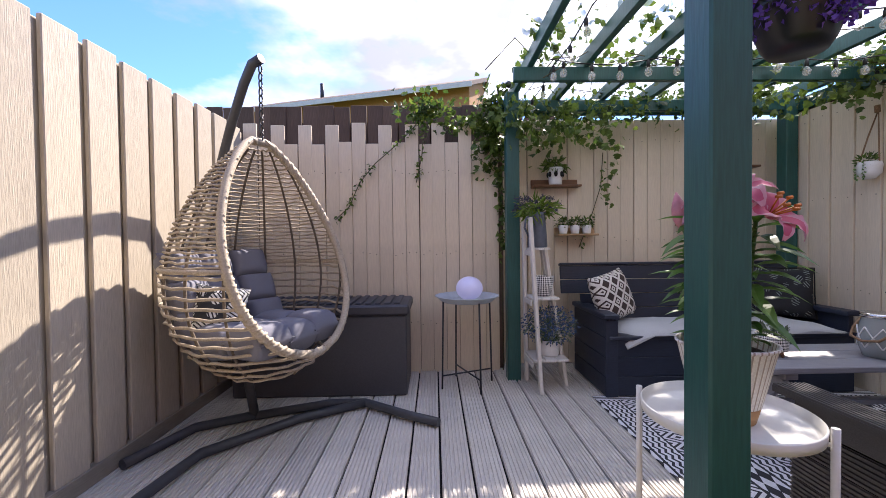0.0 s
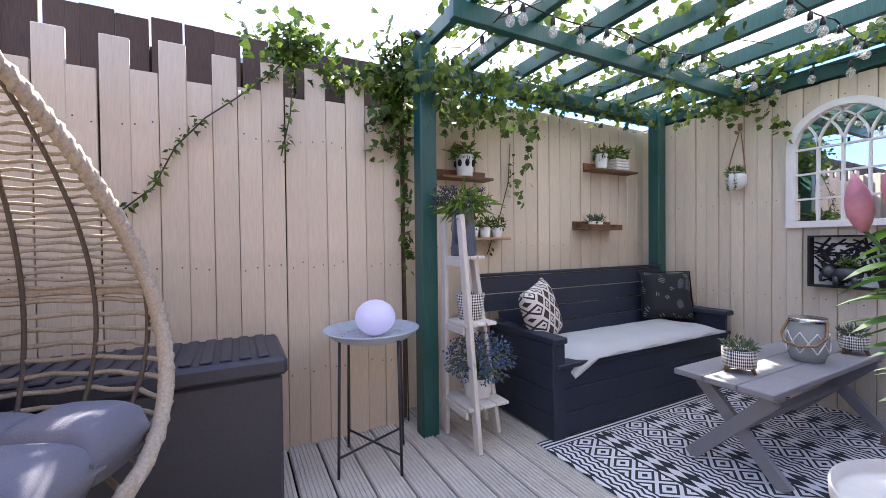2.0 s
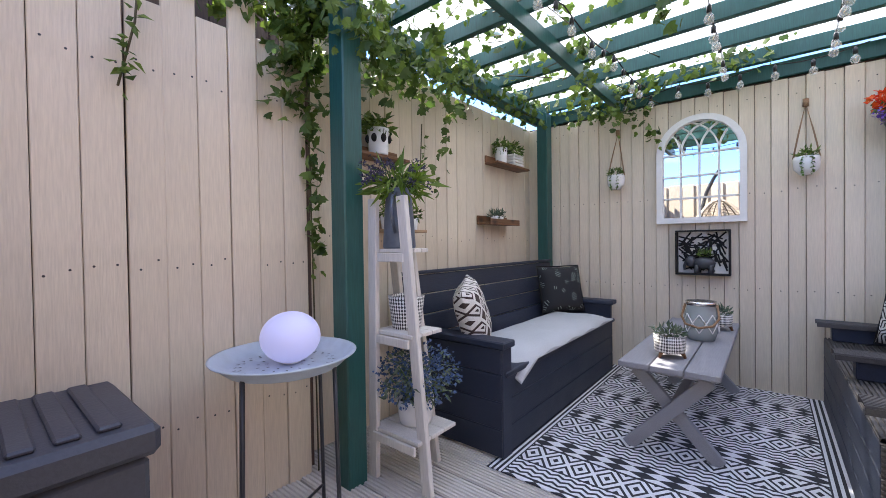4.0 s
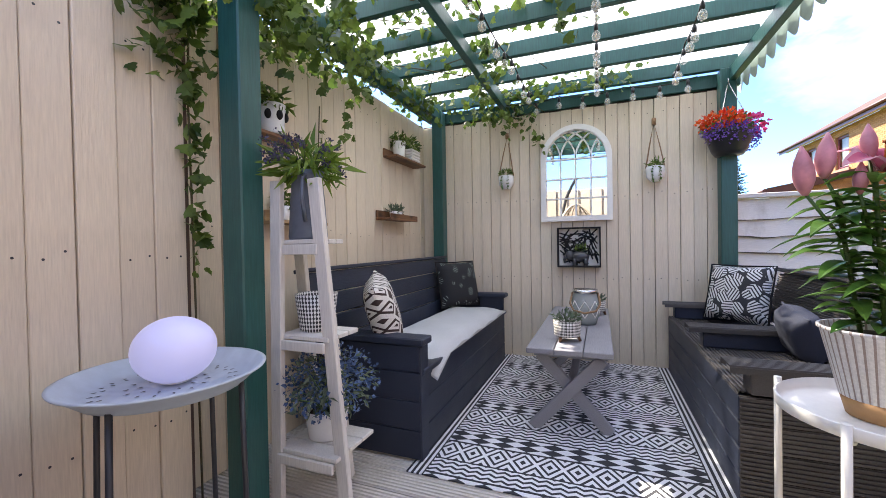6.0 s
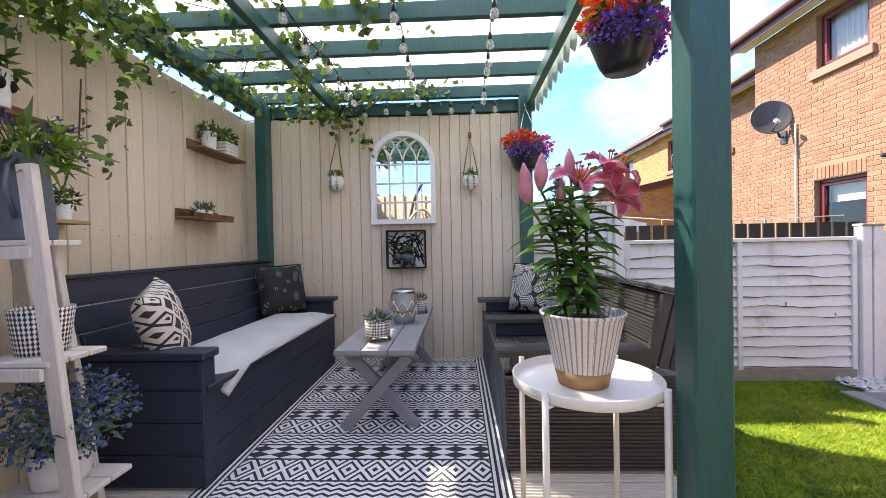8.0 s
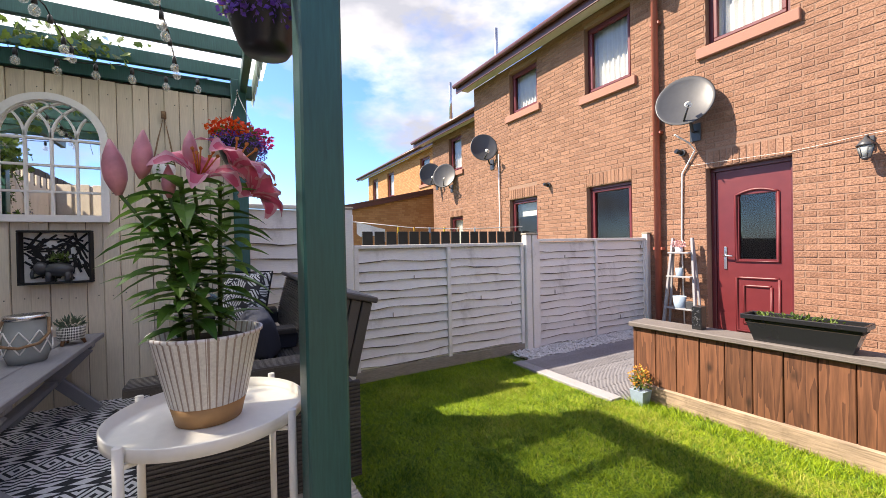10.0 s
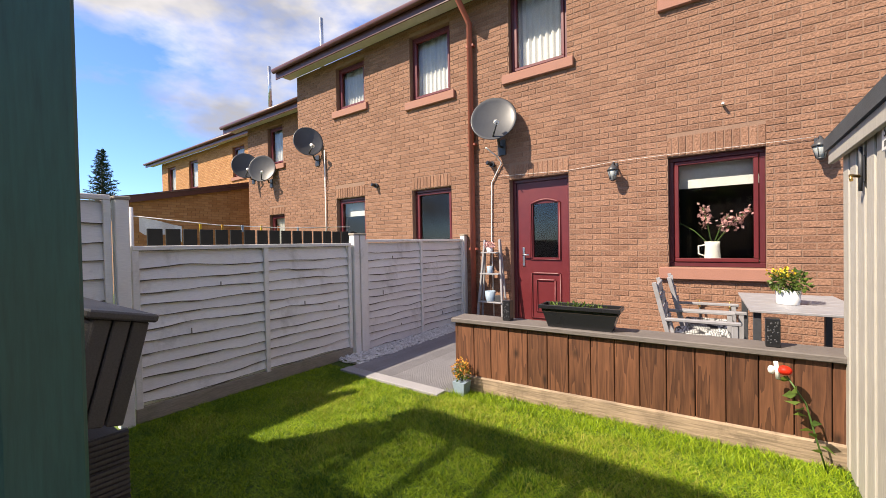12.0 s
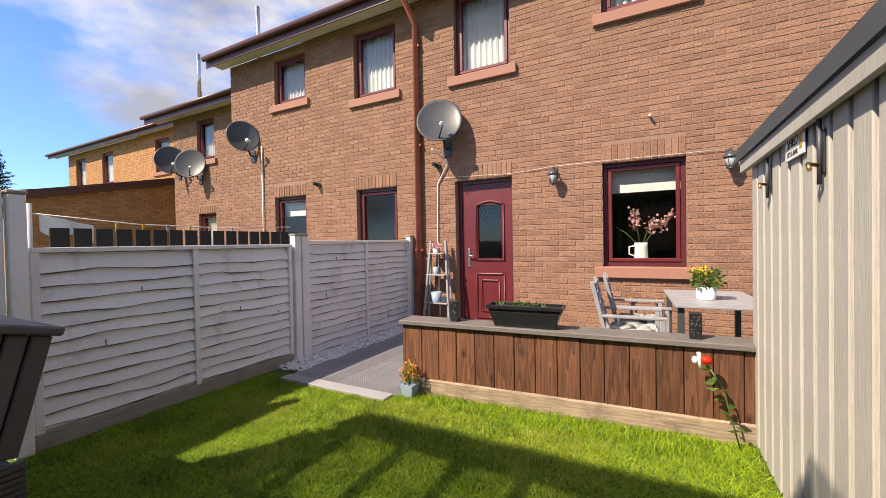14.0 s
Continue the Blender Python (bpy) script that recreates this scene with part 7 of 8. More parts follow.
tr_ = thing("plant_trough", "black plastic window box trough on the planter wall", "planter", m=pose(0.71, -1.99, TOP, 0, 0, 3.4))
bm = bmesh.new()
vs = [bm.verts.new((sx * (0.235 if z == 0 else 0.29), sy * (0.06 if z == 0 else 0.085), z)) for z in (0, 0.17) for sx, sy in ((-1, -1), (1, -1), (1, 1), (-1, 1))]
for f in ((3, 2, 1, 0), (0, 1, 5, 4), (1, 2, 6, 5), (2, 3, 7, 6), (3, 0, 4, 7)):
    bm.faces.new([vs[i] for i in f])
part("body", bm, PLASTIC_BLACK, tr_)
for a in ((-0.30, 0.30, 0.082, 0.098), (-0.30, 0.30, -0.098, -0.082), (-0.30, -0.284, -0.0815, 0.0815), (0.284, 0.30, -0.0815, 0.0815)):
    part("rim", boxm(a[0], a[1], a[2], a[3], 0.145, 0.175, 0.003), PLASTIC_BLACK, tr_)
part("soil", boxm(-0.28, 0.28, -0.078, 0.078, 0.12, 0.15), SOIL, tr_)
sprig_plant(tr_, 81, (0, 0, 0.16), (0.26, 0.06, 0.03), 130, LEAF, (0.02, 0.04), 0.5, -0.5, 0)
for x in (1.325, -0.44):
    ln = thing("metal_lantern", "tall black pierced metal candle lantern", "lantern", "pierced lanterns", m=pose(x, -1.98 - (1.3 - x) * 0.05, TOP))
    part("body", boxm(-0.036, 0.036, -0.036, 0.036, 0, 0.175, 0.004), PLASTIC_BLACK, ln)
    rr = random.Random(int(x * 50))
    hb = bmesh.new()
    for _ in range(26):
        ball(hb, (rr.uniform(-0.026, 0.026), 0.036, rr.uniform(0.02, 0.155)), 0.0055, 1, 0.3, 1, 6, 4)
    part("piercing", hb, DISH_GREY, ln, "pierced flower pattern")

lp = thing("lawn_pot", "pale blue square pot with coral flowers by the planter", "potted plant", m=pose(1.67, -1.76, LAWN_Z))
bm = bmesh.new()
vs = [bm.verts.new((sx * (0.045 if z == 0 else 0.06), sy * (0.045 if z == 0 else 0.06), z)) for z in (0, 0.115) for sx, sy in ((-1, -1), (1, -1), (1, 1), (-1, 1))]
for f in ((3, 2, 1, 0), (4, 5, 6, 7), (0, 1, 5, 4), (1, 2, 6, 5), (2, 3, 7, 6), (3, 0, 4, 7)):
    bm.faces.new([vs[i] for i in f])
part("pot", bm, BLUE_POT, lp)
sprig_plant(lp, 82, (0, 0, 0.19), (0.075, 0.075, 0.08), 120, LEAF, (0.02, 0.04), 0.5, -0.3, 6)
sprig_plant(lp, 83, (0, 0, 0.22), (0.085, 0.085, 0.09), 200, CORAL_FLOWER, (0.012, 0.025), 0.8, -0.2, 0, "blossom", "coral and yellow blossom")

rs = thing("rose_stem", "single red rose stem leaning on the planter wall", "flower", m=pose(-0.66, -1.90, LAWN_Z))
part("stem", bar([(0, 0, 0), (0.05, 0.03, 0.2), (0.09, 0.03, 0.38), (0.17, 0.03, 0.52)], 0.005, 6), STEM_GREEN, rs)
part("leaf", leaves("leaf", [(Vector((0.02 + 0.13 * k / 10, 0.03, 0.12 + 0.38 * k / 10)), (r.choice((-1, 1)), 0.3, 0.2)) for k in range(11)], LEAF, 85, (0.05, 0.08), 0.6, 0.2), None, rs)
bm = bmesh.new()
ball(bm, (0.18, 0.04, 0.555), 0.034, 1, 1, 0.8, 12, 8)
part("blossom", bm, RED_FLOWER, rs, "red rose head")
bm = bmesh.new()
ball(bm, (0.24, 0.04, 0.55), 0.018, 1, 1, 1.4, 10, 6)
sweep(bm, [(0.22, 0.04, 0.60), (0.21, 0.04, 0.50)], 0.012, 6)
part("ribbon", bm, WHITE, rs, "white tie")

# white pebbles by the fence
vs, fs = [], []
rr = random.Random(90)
for _ in range(2600):
    x, y = rr.uniform(3.03, 3.37), rr.uniform(-4.4, -1.80)
    if y > -1.95 and x < 2.9:
        continue
    s, k = rr.uniform(0.014, 0.029), len(vs)
    z = LAWN_Z + 0.005 + rr.uniform(0, 0.03)
    a = rr.uniform(0, 6.28)
    pts = [(s, 0, 0), (0.3 * s, 0.8 * s, 0), (-0.8 * s, 0.5 * s, 0), (-0.8 * s, -0.5 * s, 0), (0.3 * s, -0.8 * s, 0)]
    for px, py, _z in pts:
        vs.append((x + px * math.cos(a) - py * math.sin(a), y + px * math.sin(a) + py * math.cos(a), z + 0.2 * s))
    vs += [(x, y, z + 0.75 * s), (x, y, z - 0.4 * s)]
    for q in range(5):
        fs += [(k + q, k + (q + 1) % 5, k + 5), (k + (q + 1) % 5, k + q, k + 6)]
tagged(new("white_pebbles", raw("white_pebbles", vs, fs, PEBBLE)), "white cobble pebbles along the fence foot", "pebbles", "", "stuff")

# patio ladder shelf with pots
ps = thing("patio_ladder_shelf", "grey painted ladder shelf with pots by the back door", "shelf", m=pose(2.80, -4.33, PATIO_Z + 0.056))
for s in (-1, 1):
    part("rail", plank_between((s * 0.23, 0.06, 0), (s * 0.13, -0.06, 1.33), 0.03, 0.045), PATIO_GREY, ps)
    part("rail", plank_between((s * 0.23, -0.10, 0), (s * 0.13, -0.08, 1.28), 0.025, 0.03), PATIO_GREY, ps)
for z, w in ((1.13, 0.14), (0.80, 0.165), (0.36, 0.20)):
    part("shelf", boxm(-w, w, -0.10, 0.07, z - 0.012, z + 0.008, 0.003), PATIO_GREY, ps)
zb = PATIO_Z + 0.056
for z, rr_, hh, m_, lab in ((1.138, 0.05, 0.07, WHITE_CERAMIC, "white pot with blush pink flowers"), (0.808, 0.05, 0.11, BLUE_POT, "small pale blue scalloped pot on the ladder shelf"), (0.368, 0.085, 0.16, BLUE_POT, "pale blue bucket pot on the ladder shelf")):
    q = pot("shelf_pot", lab, pose(2.82, -4.335, zb + z), rr_ * 0.8, rr_, hh, m_)
    if z > 1:
        sprig_plant(q, 88, (0, 0, 0.11), (0.09, 0.07, 0.05), 160, PALE_PINK_FLOWER, (0.02, 0.035), 0.8, 0, 0, "blossom", "blush pink blossom")
solid("shelf_box", boxm(-0.05, 0.05, -0.04, 0.04, 0, 0.10, 0.005), DISH_GREY, "small grey device box on the ladder shelf", "box", m=pose(2.67, -4.335, zb + 0.368))


def patio_chair(m):
    c = thing("patio_chair", "grey metal patio armchair with slatted back and patterned pad", "chair", "patio chairs", m=m)
    for y in (-0.25, 0.25):
        part("leg", boxm(-0.24, -0.20, y - 0.02, y + 0.02, 0, 0.60, 0.004), PATIO_GREY, c)
        part("leg", boxm(0.20, 0.24, y - 0.02, y + 0.02, 0, 0.42, 0.004), PATIO_GREY, c)
        part("armrest", boxm(-0.26, 0.26, y - 0.025, y + 0.025, 0.60, 0.625, 0.004), PATIO_GREY, c)
        part("arm_post", boxm(-0.24, -0.20, y - 0.018, y + 0.018, 0.4, 0.599, 0.003), PATIO_GREY, c)
        part("back_rail", plank_between((0.22, y, 0.40), (0.34, y, 0.92), 0.035, 0.035), PATIO_GREY, c)
    part("seat", boxm(-0.23, 0.23, -0.24, 0.24, 0.40, 0.42, 0.004), PATIO_GREY, c)
    for k in range(4):
        z = 0.50 + 0.105 * k
        x = 0.22 + 0.12 * (z - 0.40) / 0.52
        part("back_slat", boxm(x - 0.012, x + 0.012, -0.232, 0.232, z, z + 0.09, 0.003), PATIO_GREY, c)
    part("seat_pad", boxm(-0.22, 0.20, -0.23, 0.23, 0.422, 0.475, 0.02), PRINT_LEAF, c, "black and white patterned pad")
    return c


PZ = PATIO_Z + 0.056
ch = patio_chair(pose(-0.02, -2.98, PZ, 0, 0, 4))
copy_thing(ch, pose(-0.06, -3.55, PZ, 0, 0, 6))
copy_thing(ch, pose(-1.35, -3.0, PZ, 0, 0, 180))
tb = thing("patio_table", "grey metal slatted patio table", "table", m=pose(-0.68, -3.42, PZ, 0, 0, 3))
for k in range(6):
    part("slat", boxm(-0.36, 0.36, -0.60 + 0.2 * k, -0.404 + 0.2 * k, 0.705, 0.725, 0.003), PATIO_GREY, tb)
for x in (-0.31, 0.31):
    for y in (-0.53, 0.53):
        part("leg", boxm(x - 0.025, x + 0.025, y - 0.025, y + 0.025, 0, 0.704, 0.004), METAL_GREY, tb)
yp = pot("table_pot", "cream pot with yellow flowers on the patio table", pose(-0.62, -3.28, PZ + 0.726), 0.075, 0.085, 0.12, WHITE_CERAMIC)
sprig_plant(yp, 92, (0, 0, 0.19), (0.14, 0.13, 0.10), 330, LEAF, (0.03, 0.05), 0.6, 0.0, 8)
sprig_plant(yp, 93, (0.03, 0, 0.25), (0.12, 0.10, 0.05), 90, YELLOW_FLOWER, (0.02, 0.03), 0.9, -0.4, 0, "blossom", "yellow blossom")
for x in (0.07, -0.22):
    tp = thing("garden_tap", "brass outdoor tap on the house wall", "tap", "garden taps", m=pose(x, FACE, 0.24))
    part("body", bar([(0, 0.005, 0), (0, 0.08, 0), (0, 0.10, -0.04)], 0.013, 8), BRASS, tp)
    part("handle", boxm(-0.035, 0.035, 0.05, 0.066, 0.035, 0.045, 0.003), BRASS, tp)
    part("valve", bar([(0, 0.058, 0.0), (0, 0.058, 0.036)], 0.009, 8), BRASS, tp)
    part("pipe", bar([(0, 0.02, -0.01), (0, 0.02, -0.28)], 0.010, 8), METAL_DARK, tp)


def coach_lamp(x, z):
    c = thing("wall_lantern", "blue-grey metal coach lantern on the brick wall", "wall lamp", "wall lanterns", m=pose(x, FACE, z))
    part("wall_plate", boxm(-0.035, 0.035, 0.006, 0.02, 0.0, 0.14, 0.005), METAL_GREY, c)
    part("arm", bar([(0, 0.02, 0.10), (0, 0.07, 0.14), (0, 0.13, 0.12)], 0.010, 8), METAL_GREY, c)
    part("roof", turned([(0.075, 0.03), (0.078, 0.035), (0.045, 0.075), (0.018, 0.10), (0.012, 0.12)], 6, (0, 0.13, 0)), DISH_GREY, c, "blue-grey metal roof")
    part("pane", turned([(0.036, -0.085), (0.062, 0.029)], 6, (0, 0.13, 0)), JAR_GLASS, c)
    for k in range(6):
        a = 2 * math.pi * k / 6
        part("bar", bar([(0.037 * math.cos(a), 0.13 + 0.037 * math.sin(a), -0.085), (0.064 * math.cos(a), 0.13 + 0.064 * math.sin(a), 0.03)], 0.004, 4), METAL_GREY, c)
    part("base", turned([(0.010, -0.115), (0.030, -0.10), (0.040, -0.086)], 6, (0, 0.13, 0)), METAL_GREY, c)


coach_lamp(1.00, 1.88)
coach_lamp(-0.97, 1.88)
for x, z in ((2.83, 2.24), (5.42, 2.16)):
    fl = thing("security_light", "small round black security light on the brick wall", "wall lamp", "security lights", m=pose(x, FACE, z))
    part("base", bar([(0, 0.004, 0), (0, 0.05, 0)], 0.045, 14), DISH_GREY, fl)
    part("head", bar([(0, 0.05, 0), (0.03, 0.13, 0.02)], 0.032, 12), PLASTIC_BLACK, fl)
solid("overflow_pipe", bar([(-0.17, FACE + 0.0, 2.53), (-0.17, FACE + 0.09, 2.53)], 0.014, 8), WHITE, "short white overflow pipe in the brick wall", "pipe", "structure")
solid("dish_cable", bar([(2.72, FACE + 0.40, 2.42), (2.70, FACE + 0.10, 2.34), (2.66, FACE + 0.03, 2.24), (2.84, FACE + 0.02, 1.95), (2.86, FACE + 0.02, 1.0), (2.84, FACE + 0.02, -0.2)], 0.011, 6), CABLE_WHITE, "white dish cable down the wall", "cable")
solid("light_wire", bar([(2.72, FACE + 0.02, 2.04), (1.60, FACE + 0.02, 2.00), (1.0, FACE + 0.02, 2.04), (0.4, FACE + 0.02, 2.04), (-0.56, FACE + 0.02, 2.03), (-0.95, FACE + 0.02, 2.03)], 0.0022, 5), CABLE_WHITE, "thin white wire pinned along the wall", "cable")
solid("neighbour_cable", bar([(7.0, FACE + 0.03, 3.1), (7.0, FACE + 0.03, 0.0)], 0.014, 6), CABLE_WHITE, "white cable on the neighbouring wall", "cable")

# jug of flowers on the kitchen sill
vj = thing("flower_jug", "white jug with pink gladioli on the kitchen sill", "jug", m=Matrix.Translation((-0.05, FACE - 0.24, 0.735)) @ Matrix.Diagonal((1.35, 1.0, 1.35, 1.0)))
part("jug", turned([(0.001, 0), (0.055, 0), (0.062, 0.02), (0.056, 0.13), (0.060, 0.17), (0.054, 0.17), (0.05, 0.13), (0.001, 0.10)], 24), WHITE_CERAMIC, vj)
part("handle", bar([(0.055, 0, 0.14), (0.105, 0, 0.13), (0.105, 0, 0.06), (0.058, 0, 0.04)], 0.008, 6), WHITE_CERAMIC, vj)
solid("sill_board", boxm(-0.53, 0.37, FACE - 0.36, FACE - 0.14, 0.705, 0.733), WHITE, "white inside sill board of the kitchen window", "sill", "structure")
rr = random.Random(95)
for tip in ((0.07, 0.02, 0.48), (-0.27, 0.02, 0.45), (0.27, 0.0, 0.36), (-0.12, 0.03, 0.40)):
    a, b_ = Vector((0, 0, 0.12)), Vector(tip)
    part("stem", bar([a, a.lerp(b_, 0.5) + Vector((0, 0, 0.03)), b_], 0.005, 5), STEM_GREEN, vj)
    if tip[0] < 0.2:
        sp = [(a.lerp(b_, rr.uniform(0.55, 1.0)) + Vector((rr.gauss(0, 0.018), rr.gauss(0, 0.015), rr.gauss(0, 0.02))), (0, 0.4, 0.3)) for _ in range(60)]
        ob = part("blossom", leaves("blossom", sp, PALE_PINK_FLOWER, int(tip[2] * 100), (0.025, 0.045), 0.8, 0), None, vj)
        tagged(ob, "pink gladiolus blossom", kind="stuff")

# shed door fittings and sign
for y, z0, z1 in ((-0.855, 1.20, 1.44), (-1.61, 1.22, 1.43)):
    bo = thing("shed_bolt", "rusty steel sliding bolt on the shed boards", "bolt", "shed bolts", m=pose(SX + 0.02, y, 0))
    part("rod", bar([(0.012, 0, z0), (0.012, 0, z1)], 0.008, 8), METAL_GREY, bo)
    part("plate", boxm(0.0, 0.006, -0.022, 0.022, z0 + 0.04, z1 - 0.04, 0.002), METAL_DARK, bo)
    part("hasp", bar([(0.012, 0.0, z0 + 0.07), (0.05, 0.02, z0 + 0.075), (0.05, 0.04, z0 + 0.05)], 0.008, 6), BRASS, bo)
sg = thing("shed_sign", "small white metal sign reading SHED", "sign", m=pose(SX + 0.024, -1.16, 1.37, 0, 0, 90) )
part("plate", boxm(-0.13, 0.13, -0.006, 0.0, -0.02, 0.12, 0.003), WHITE, sg)
for body, size, z in (("SHED", 0.062, 0.035), ("IT'S A BAR", 0.032, -0.005)):
    tx = bpy.data.curves.new("lettering", "FONT")
    tx.body, tx.size, tx.extrude, tx.align_x = body, size, 0.0005, "CENTER"
    to = new("lettering", tx)
    to.parent = sg
    to.matrix_basis = pose(-0.02, -0.0075, z, 90, 0, 0)
    to.data.materials.append(DARK)
part("line", boxm(-0.10, 0.06, -0.0075, -0.0065, 0.095, 0.108), DARK, sg, "line of unreadable small letters")
part("motif", boxm(0.07, 0.11, -0.0075, -0.0065, 0.01, 0.08, 0.0), CORAL_FLOWER, sg, "orange printed motif")

# ---------------------------------------------------------------- beyond the garden
solid("wall_third_return", boxm(11.3, 11.595, FACE - 6.0, FACE - 1.01, PATIO_Z, 4.55), MORTAR, "end wall of the lower house", "wall", "structure")
# low brick extension standing out from the row, seen from its side
EX, EY0, EY1 = 13.0, -2.58, -7.6
ext = solid("wall_extension", boxm(EX + 0.012, EX + 3.2, EY1, EY0 - 0.012, LAWN_Z, 2.1), MORTAR_ORANGE, "orange brick side wall of a low extension", "wall", "structure")
vs, fs = [], []
rb = random.Random(91)
for c in range(44):
    z = PATIO_Z + 0.075 * c
    end = EY0 if z < 2.2 else EY0 - (z - 2.2) / 0.22
    y = end - (0.1125 if c % 2 and z < 2.2 else 0.0)
    while y > -6.0:
        b, x_ = len(vs), EX - rb.uniform(0.0, 0.003)
        y2 = max(y - 0.215, -6.0)
        vs.extend([(x_, y, z), (x_, y2, z), (x_, y2, z + 0.065), (x_, y, z + 0.065), (EX + 0.02, y, z), (EX + 0.02, y2, z), (EX + 0.02, y2, z + 0.065), (EX + 0.02, y, z + 0.065)])
        fs.extend([(b, b + 3, b + 2, b + 1), (b + 3, b + 7, b + 6, b + 2), (b, b + 1, b + 5, b + 4), (b, b + 4, b + 7, b + 3), (b + 1, b + 2, b + 6, b + 5)])
        y -= 0.225
bo_ = part("bricks", raw("bricks", vs, fs, BRICK_ORANGE), None, ext)
tagged(bo_, kind="stuff")
gable = bmesh.new()
pa = [(EY0 - 0.012, 2.1), (EY0 - 0.012, 2.26), (EY1, 2.26 + (EY0 - EY1) * 0.22), (EY1, 2.1)]
ga, gb_ = [gable.verts.new((EX + 0.012, p, q)) for p, q in pa], [gable.verts.new((EX + 3.2, p, q)) for p, q in pa]
gable.faces.new(ga)
gable.faces.new(gb_[::-1])
for k in range(4):
    gable.faces.new((ga[k], gb_[k], gb_[(k + 1) % 4], ga[(k + 1) % 4]))
part("gable", gable, MORTAR_ORANGE, ext)
gr = thing("roof_extension", "dark brown tiled mono-pitch extension roof", "roof", kind="structure")
slope = Matrix.Translation((0, EY0 + 0.25, 2.34)) @ Matrix.Rotation(radians(-12.4), 4, "X")
part("slope", boxm(EX - 0.12, EX + 3.35, -5.4, 0.0, 0.0, 0.05, 0.0, slope), ROOF_TILE, gr)
part("verge_board", boxm(EX - 0.15, EX - 0.121, -5.4, 0.0, -0.14, 0.06, 0.003, slope), GUTTER, gr, "dark brown verge board")
for k in range(18):
    part("tile", boxm(EX - 0.17, EX + 0.12, -0.33 - 0.295 * k, 0.01 - 0.295 * k, 0.052, 0.075, 0.004, slope @ Matrix.Rotation(radians(2.0), 4, "X")), ROOF_TILE, gr)
part("gutter", bar([(EX - 0.15, EY0 + 0.31, 2.33), (EX + 3.35, EY0 + 0.31, 2.33)], 0.06, 10), GUTTER, gr, "dark brown gutter")
part("fascia", boxm(EX - 0.12, EX + 3.35, EY0 + 0.21, EY0 + 0.24, 2.14, 2.33), SOFFIT, gr, "white fascia board")
OW = [(16.2, 17.2, 4.0, 5.3, 0), (20.6, 21.6, 3.9, 5.3, 0), (23.2, 24.2, 3.9, 5.3, 0)]
brick_wall("wall_orange_house", 14.5, 25.0, PATIO_Z, 5.6, FACE - 3.0, OW, BRICK_ORANGE, MORTAR_ORANGE, "orange brick house further along the row")
for i, o in enumerate(OW):
    window("window_orange_house", o, FACE - 3.0, "brown framed window of the orange brick house", blind="net")
house_roof("roof_orange_house", 14.0, 26.2, FACE - 3.0, 5.6, "brown tiled eaves of the orange brick house")
for x, y, z0, z1 in ((9.0, -6.0, 5.6, 7.35), (12.0, -6.2, 5.6, 6.9), (16.6, -9.0, 6.0, 7.6)):
    solid("flue_pipe", bar([(x, y, z0), (x, y, z1)], 0.055, 10), CHROME, "slim metal flue pipe on the roof", "flue", "structure", group="flue pipes")

# dark fir beyond the houses


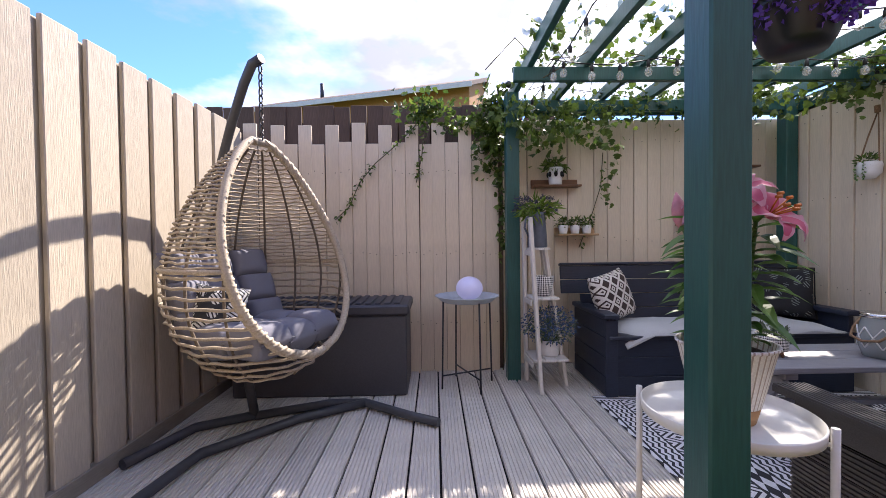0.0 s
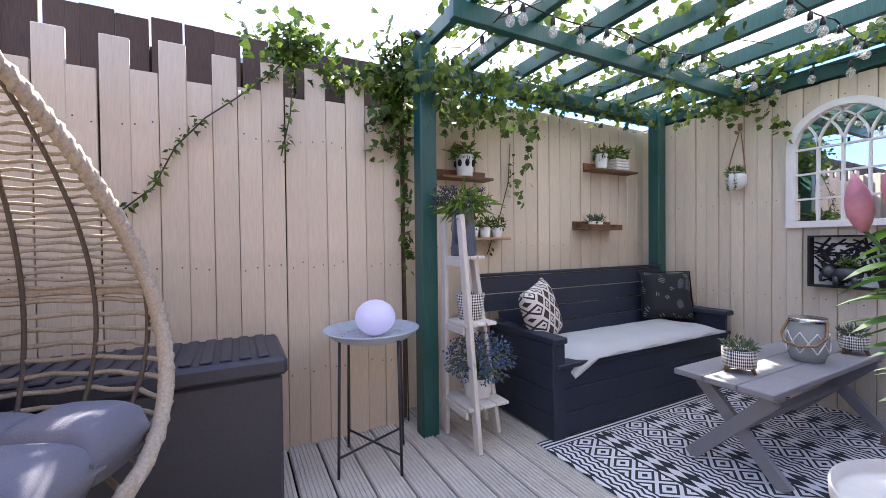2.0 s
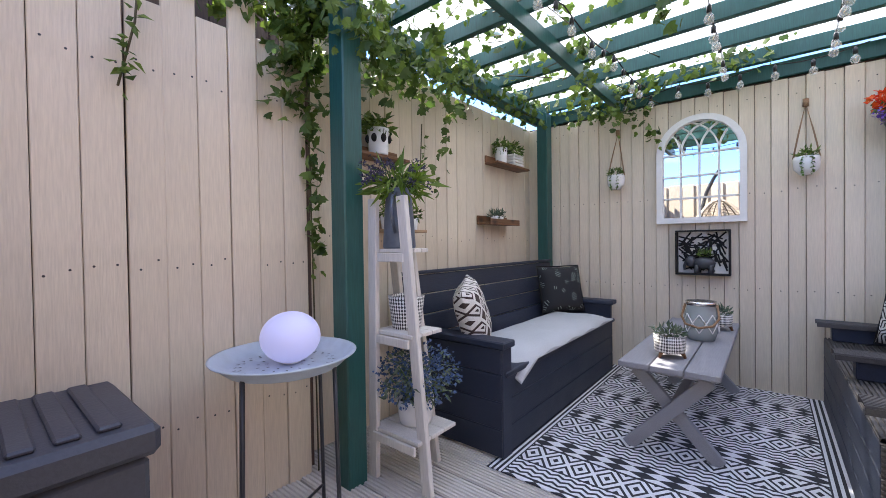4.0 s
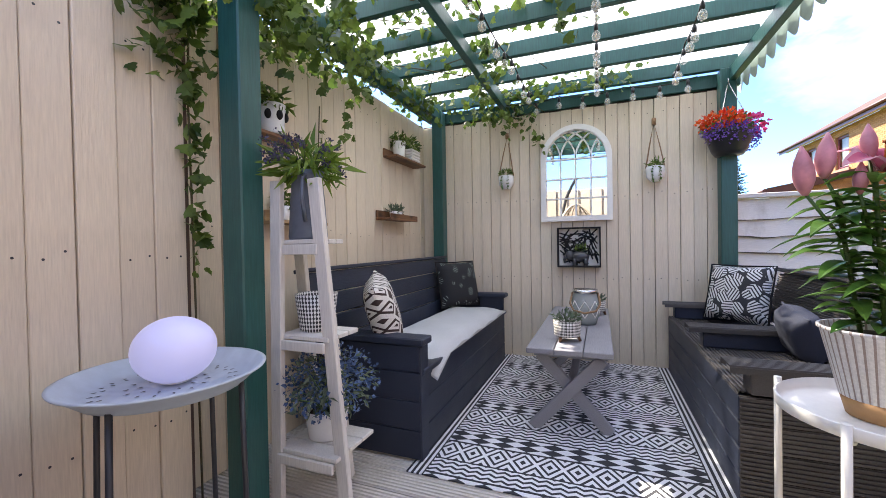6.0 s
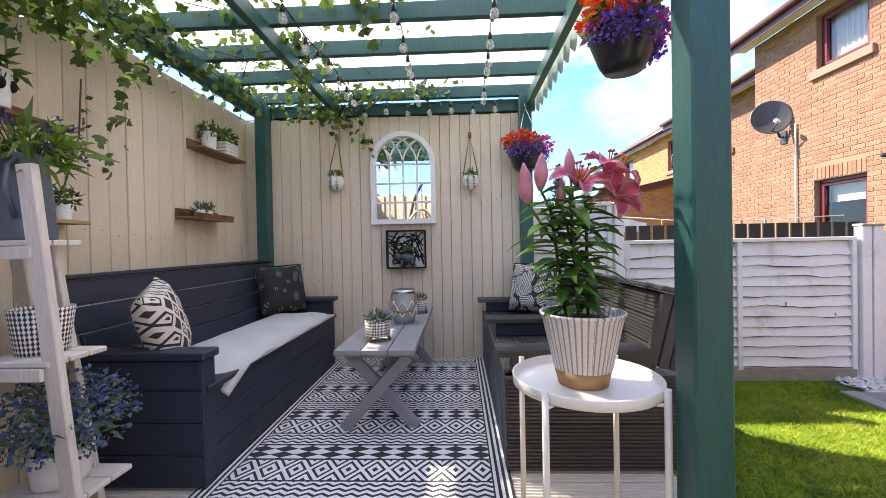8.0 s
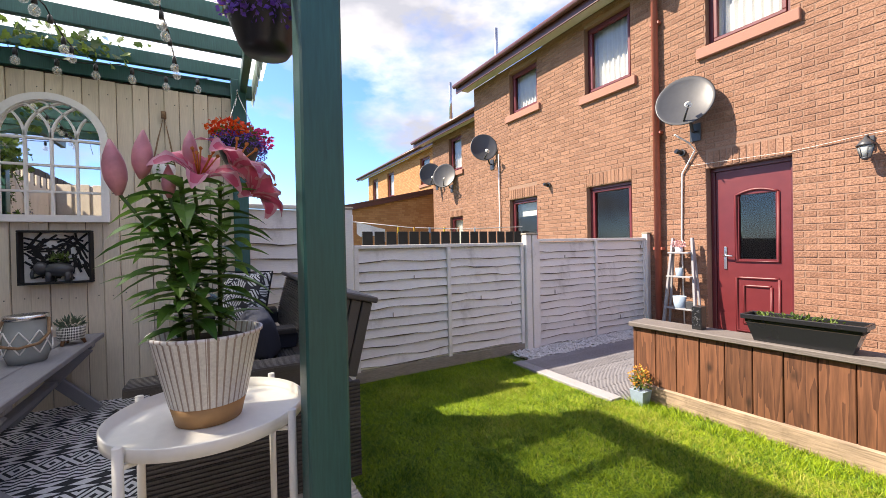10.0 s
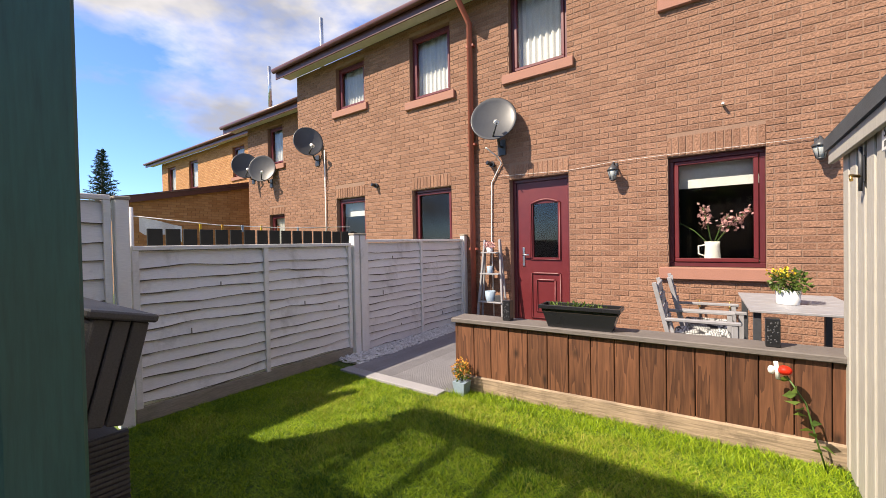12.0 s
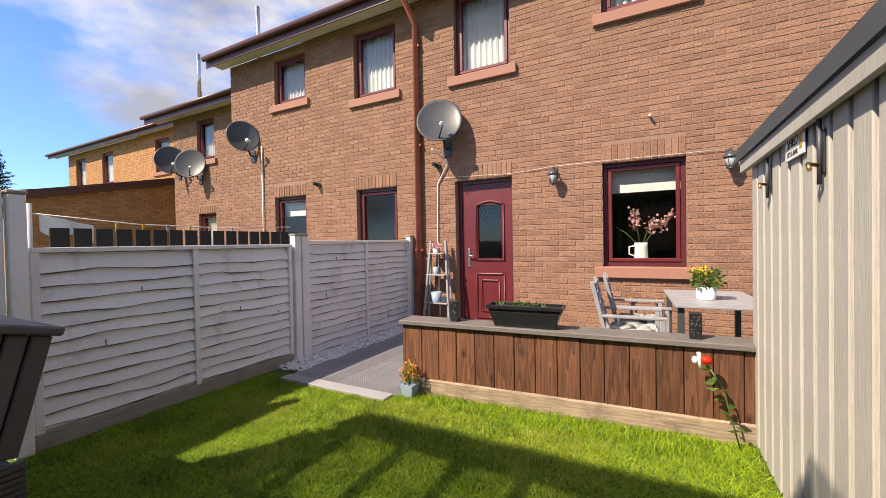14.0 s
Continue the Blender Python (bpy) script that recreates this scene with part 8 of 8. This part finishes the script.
def fir(x, y, h, seed):
    f = thing("fir_tree", "dark green fir tree beyond the houses", "tree", m=pose(x, y, LAWN_Z))
    part("trunk", bar([(0, 0, 0), (0, 0, h * 0.5), (0, 0, h)], [h * 0.02, h * 0.012, 0.02], 8), STEM, f)
    rr = random.Random(seed)
    sp = []
    br_ = bmesh.new()
    for i in range(230):
        u = 0.10 + 0.89 * (i / 230)
        L = h * 0.24 * (1 - u) ** 0.9 * rr.uniform(0.65, 1.1) + 0.08
        a = i * 2.4 + rr.uniform(-0.4, 0.4)
        p0 = Vector((0, 0, h * u))
        p1 = p0 + Vector((math.cos(a) * L, math.sin(a) * L, 0.05 * L + 0.35 * L * u))
        sweep(br_, [p0, p1], [0.025, 0.006], 4)
        for k in range(10 + int(34 * L)):
            v_ = rr.uniform(0.1, 1)
            sp.append((p0.lerp(p1, v_), (math.cos(a) * 0.8 + rr.gauss(0, 0.55), math.sin(a) * 0.8 + rr.gauss(0, 0.55), rr.gauss(0.05, 0.3))))
    part("branches", br_, STEM, f)
    ob = part("crown", leaves("crown", sp, LEAF_FIR, seed, (h * 0.014, h * 0.032), 0.22, 0.15), None, f)
    tagged(ob, kind="stuff")


fir(38.7, -8.2, 9.0, 7)

# brick house over the back fence
bh = thing("neighbour_house", "brick house with dark roof and white fascia over the fence", "house", m=pose(0.365, 14.35, LAWN_Z, 0, 0, -16.7))
part("wall", boxm(-9.0, 0.9, 0.3, 6.0, 0, 7.0), BRICK_ORANGE, bh)
bm = bmesh.new()
prof = [(-0.2, 6.85), (-0.2, 7.0), (3.1, 8.4), (6.5, 7.0), (6.5, 6.85), (3.1, 8.22)]
a_ = [bm.verts.new((-9.4, p_, q_)) for p_, q_ in prof]
b_ = [bm.verts.new((1.1, p_, q_)) for p_, q_ in prof]
for k in range(6):
    bm.faces.new((a_[k], a_[(k + 1) % 6], b_[(k + 1) % 6], b_[k]))
bm.faces.new(a_[::-1])
bm.faces.new(b_)
part("roof", bm, ROOF_TILE, bh)
part("fascia", boxm(-9.4, 1.1, -0.24, -0.201, 6.80, 6.98), SOFFIT, bh, "white fascia board")
bm = bmesh.new()
va = [bm.verts.new(p_) for p_ in ((0.9, 0.3, 7.0), (0.9, 6.0, 7.0), (0.9, 3.1, 8.2), (0.6, 0.3, 7.0), (0.6, 6.0, 7.0), (0.6, 3.1, 8.2))]
for f in ((0, 1, 2), (5, 4, 3), (0, 3, 4, 1), (1, 4, 5, 2), (2, 5, 3, 0)):
    bm.faces.new([va[i] for i in f])
part("gable", bm, BRICK_ORANGE, bh)
part("chimney", bar([(-6.8, 3.0, 8.2), (-6.8, 3.0, 9.0)], 0.09, 8), METAL_DARK, bh)
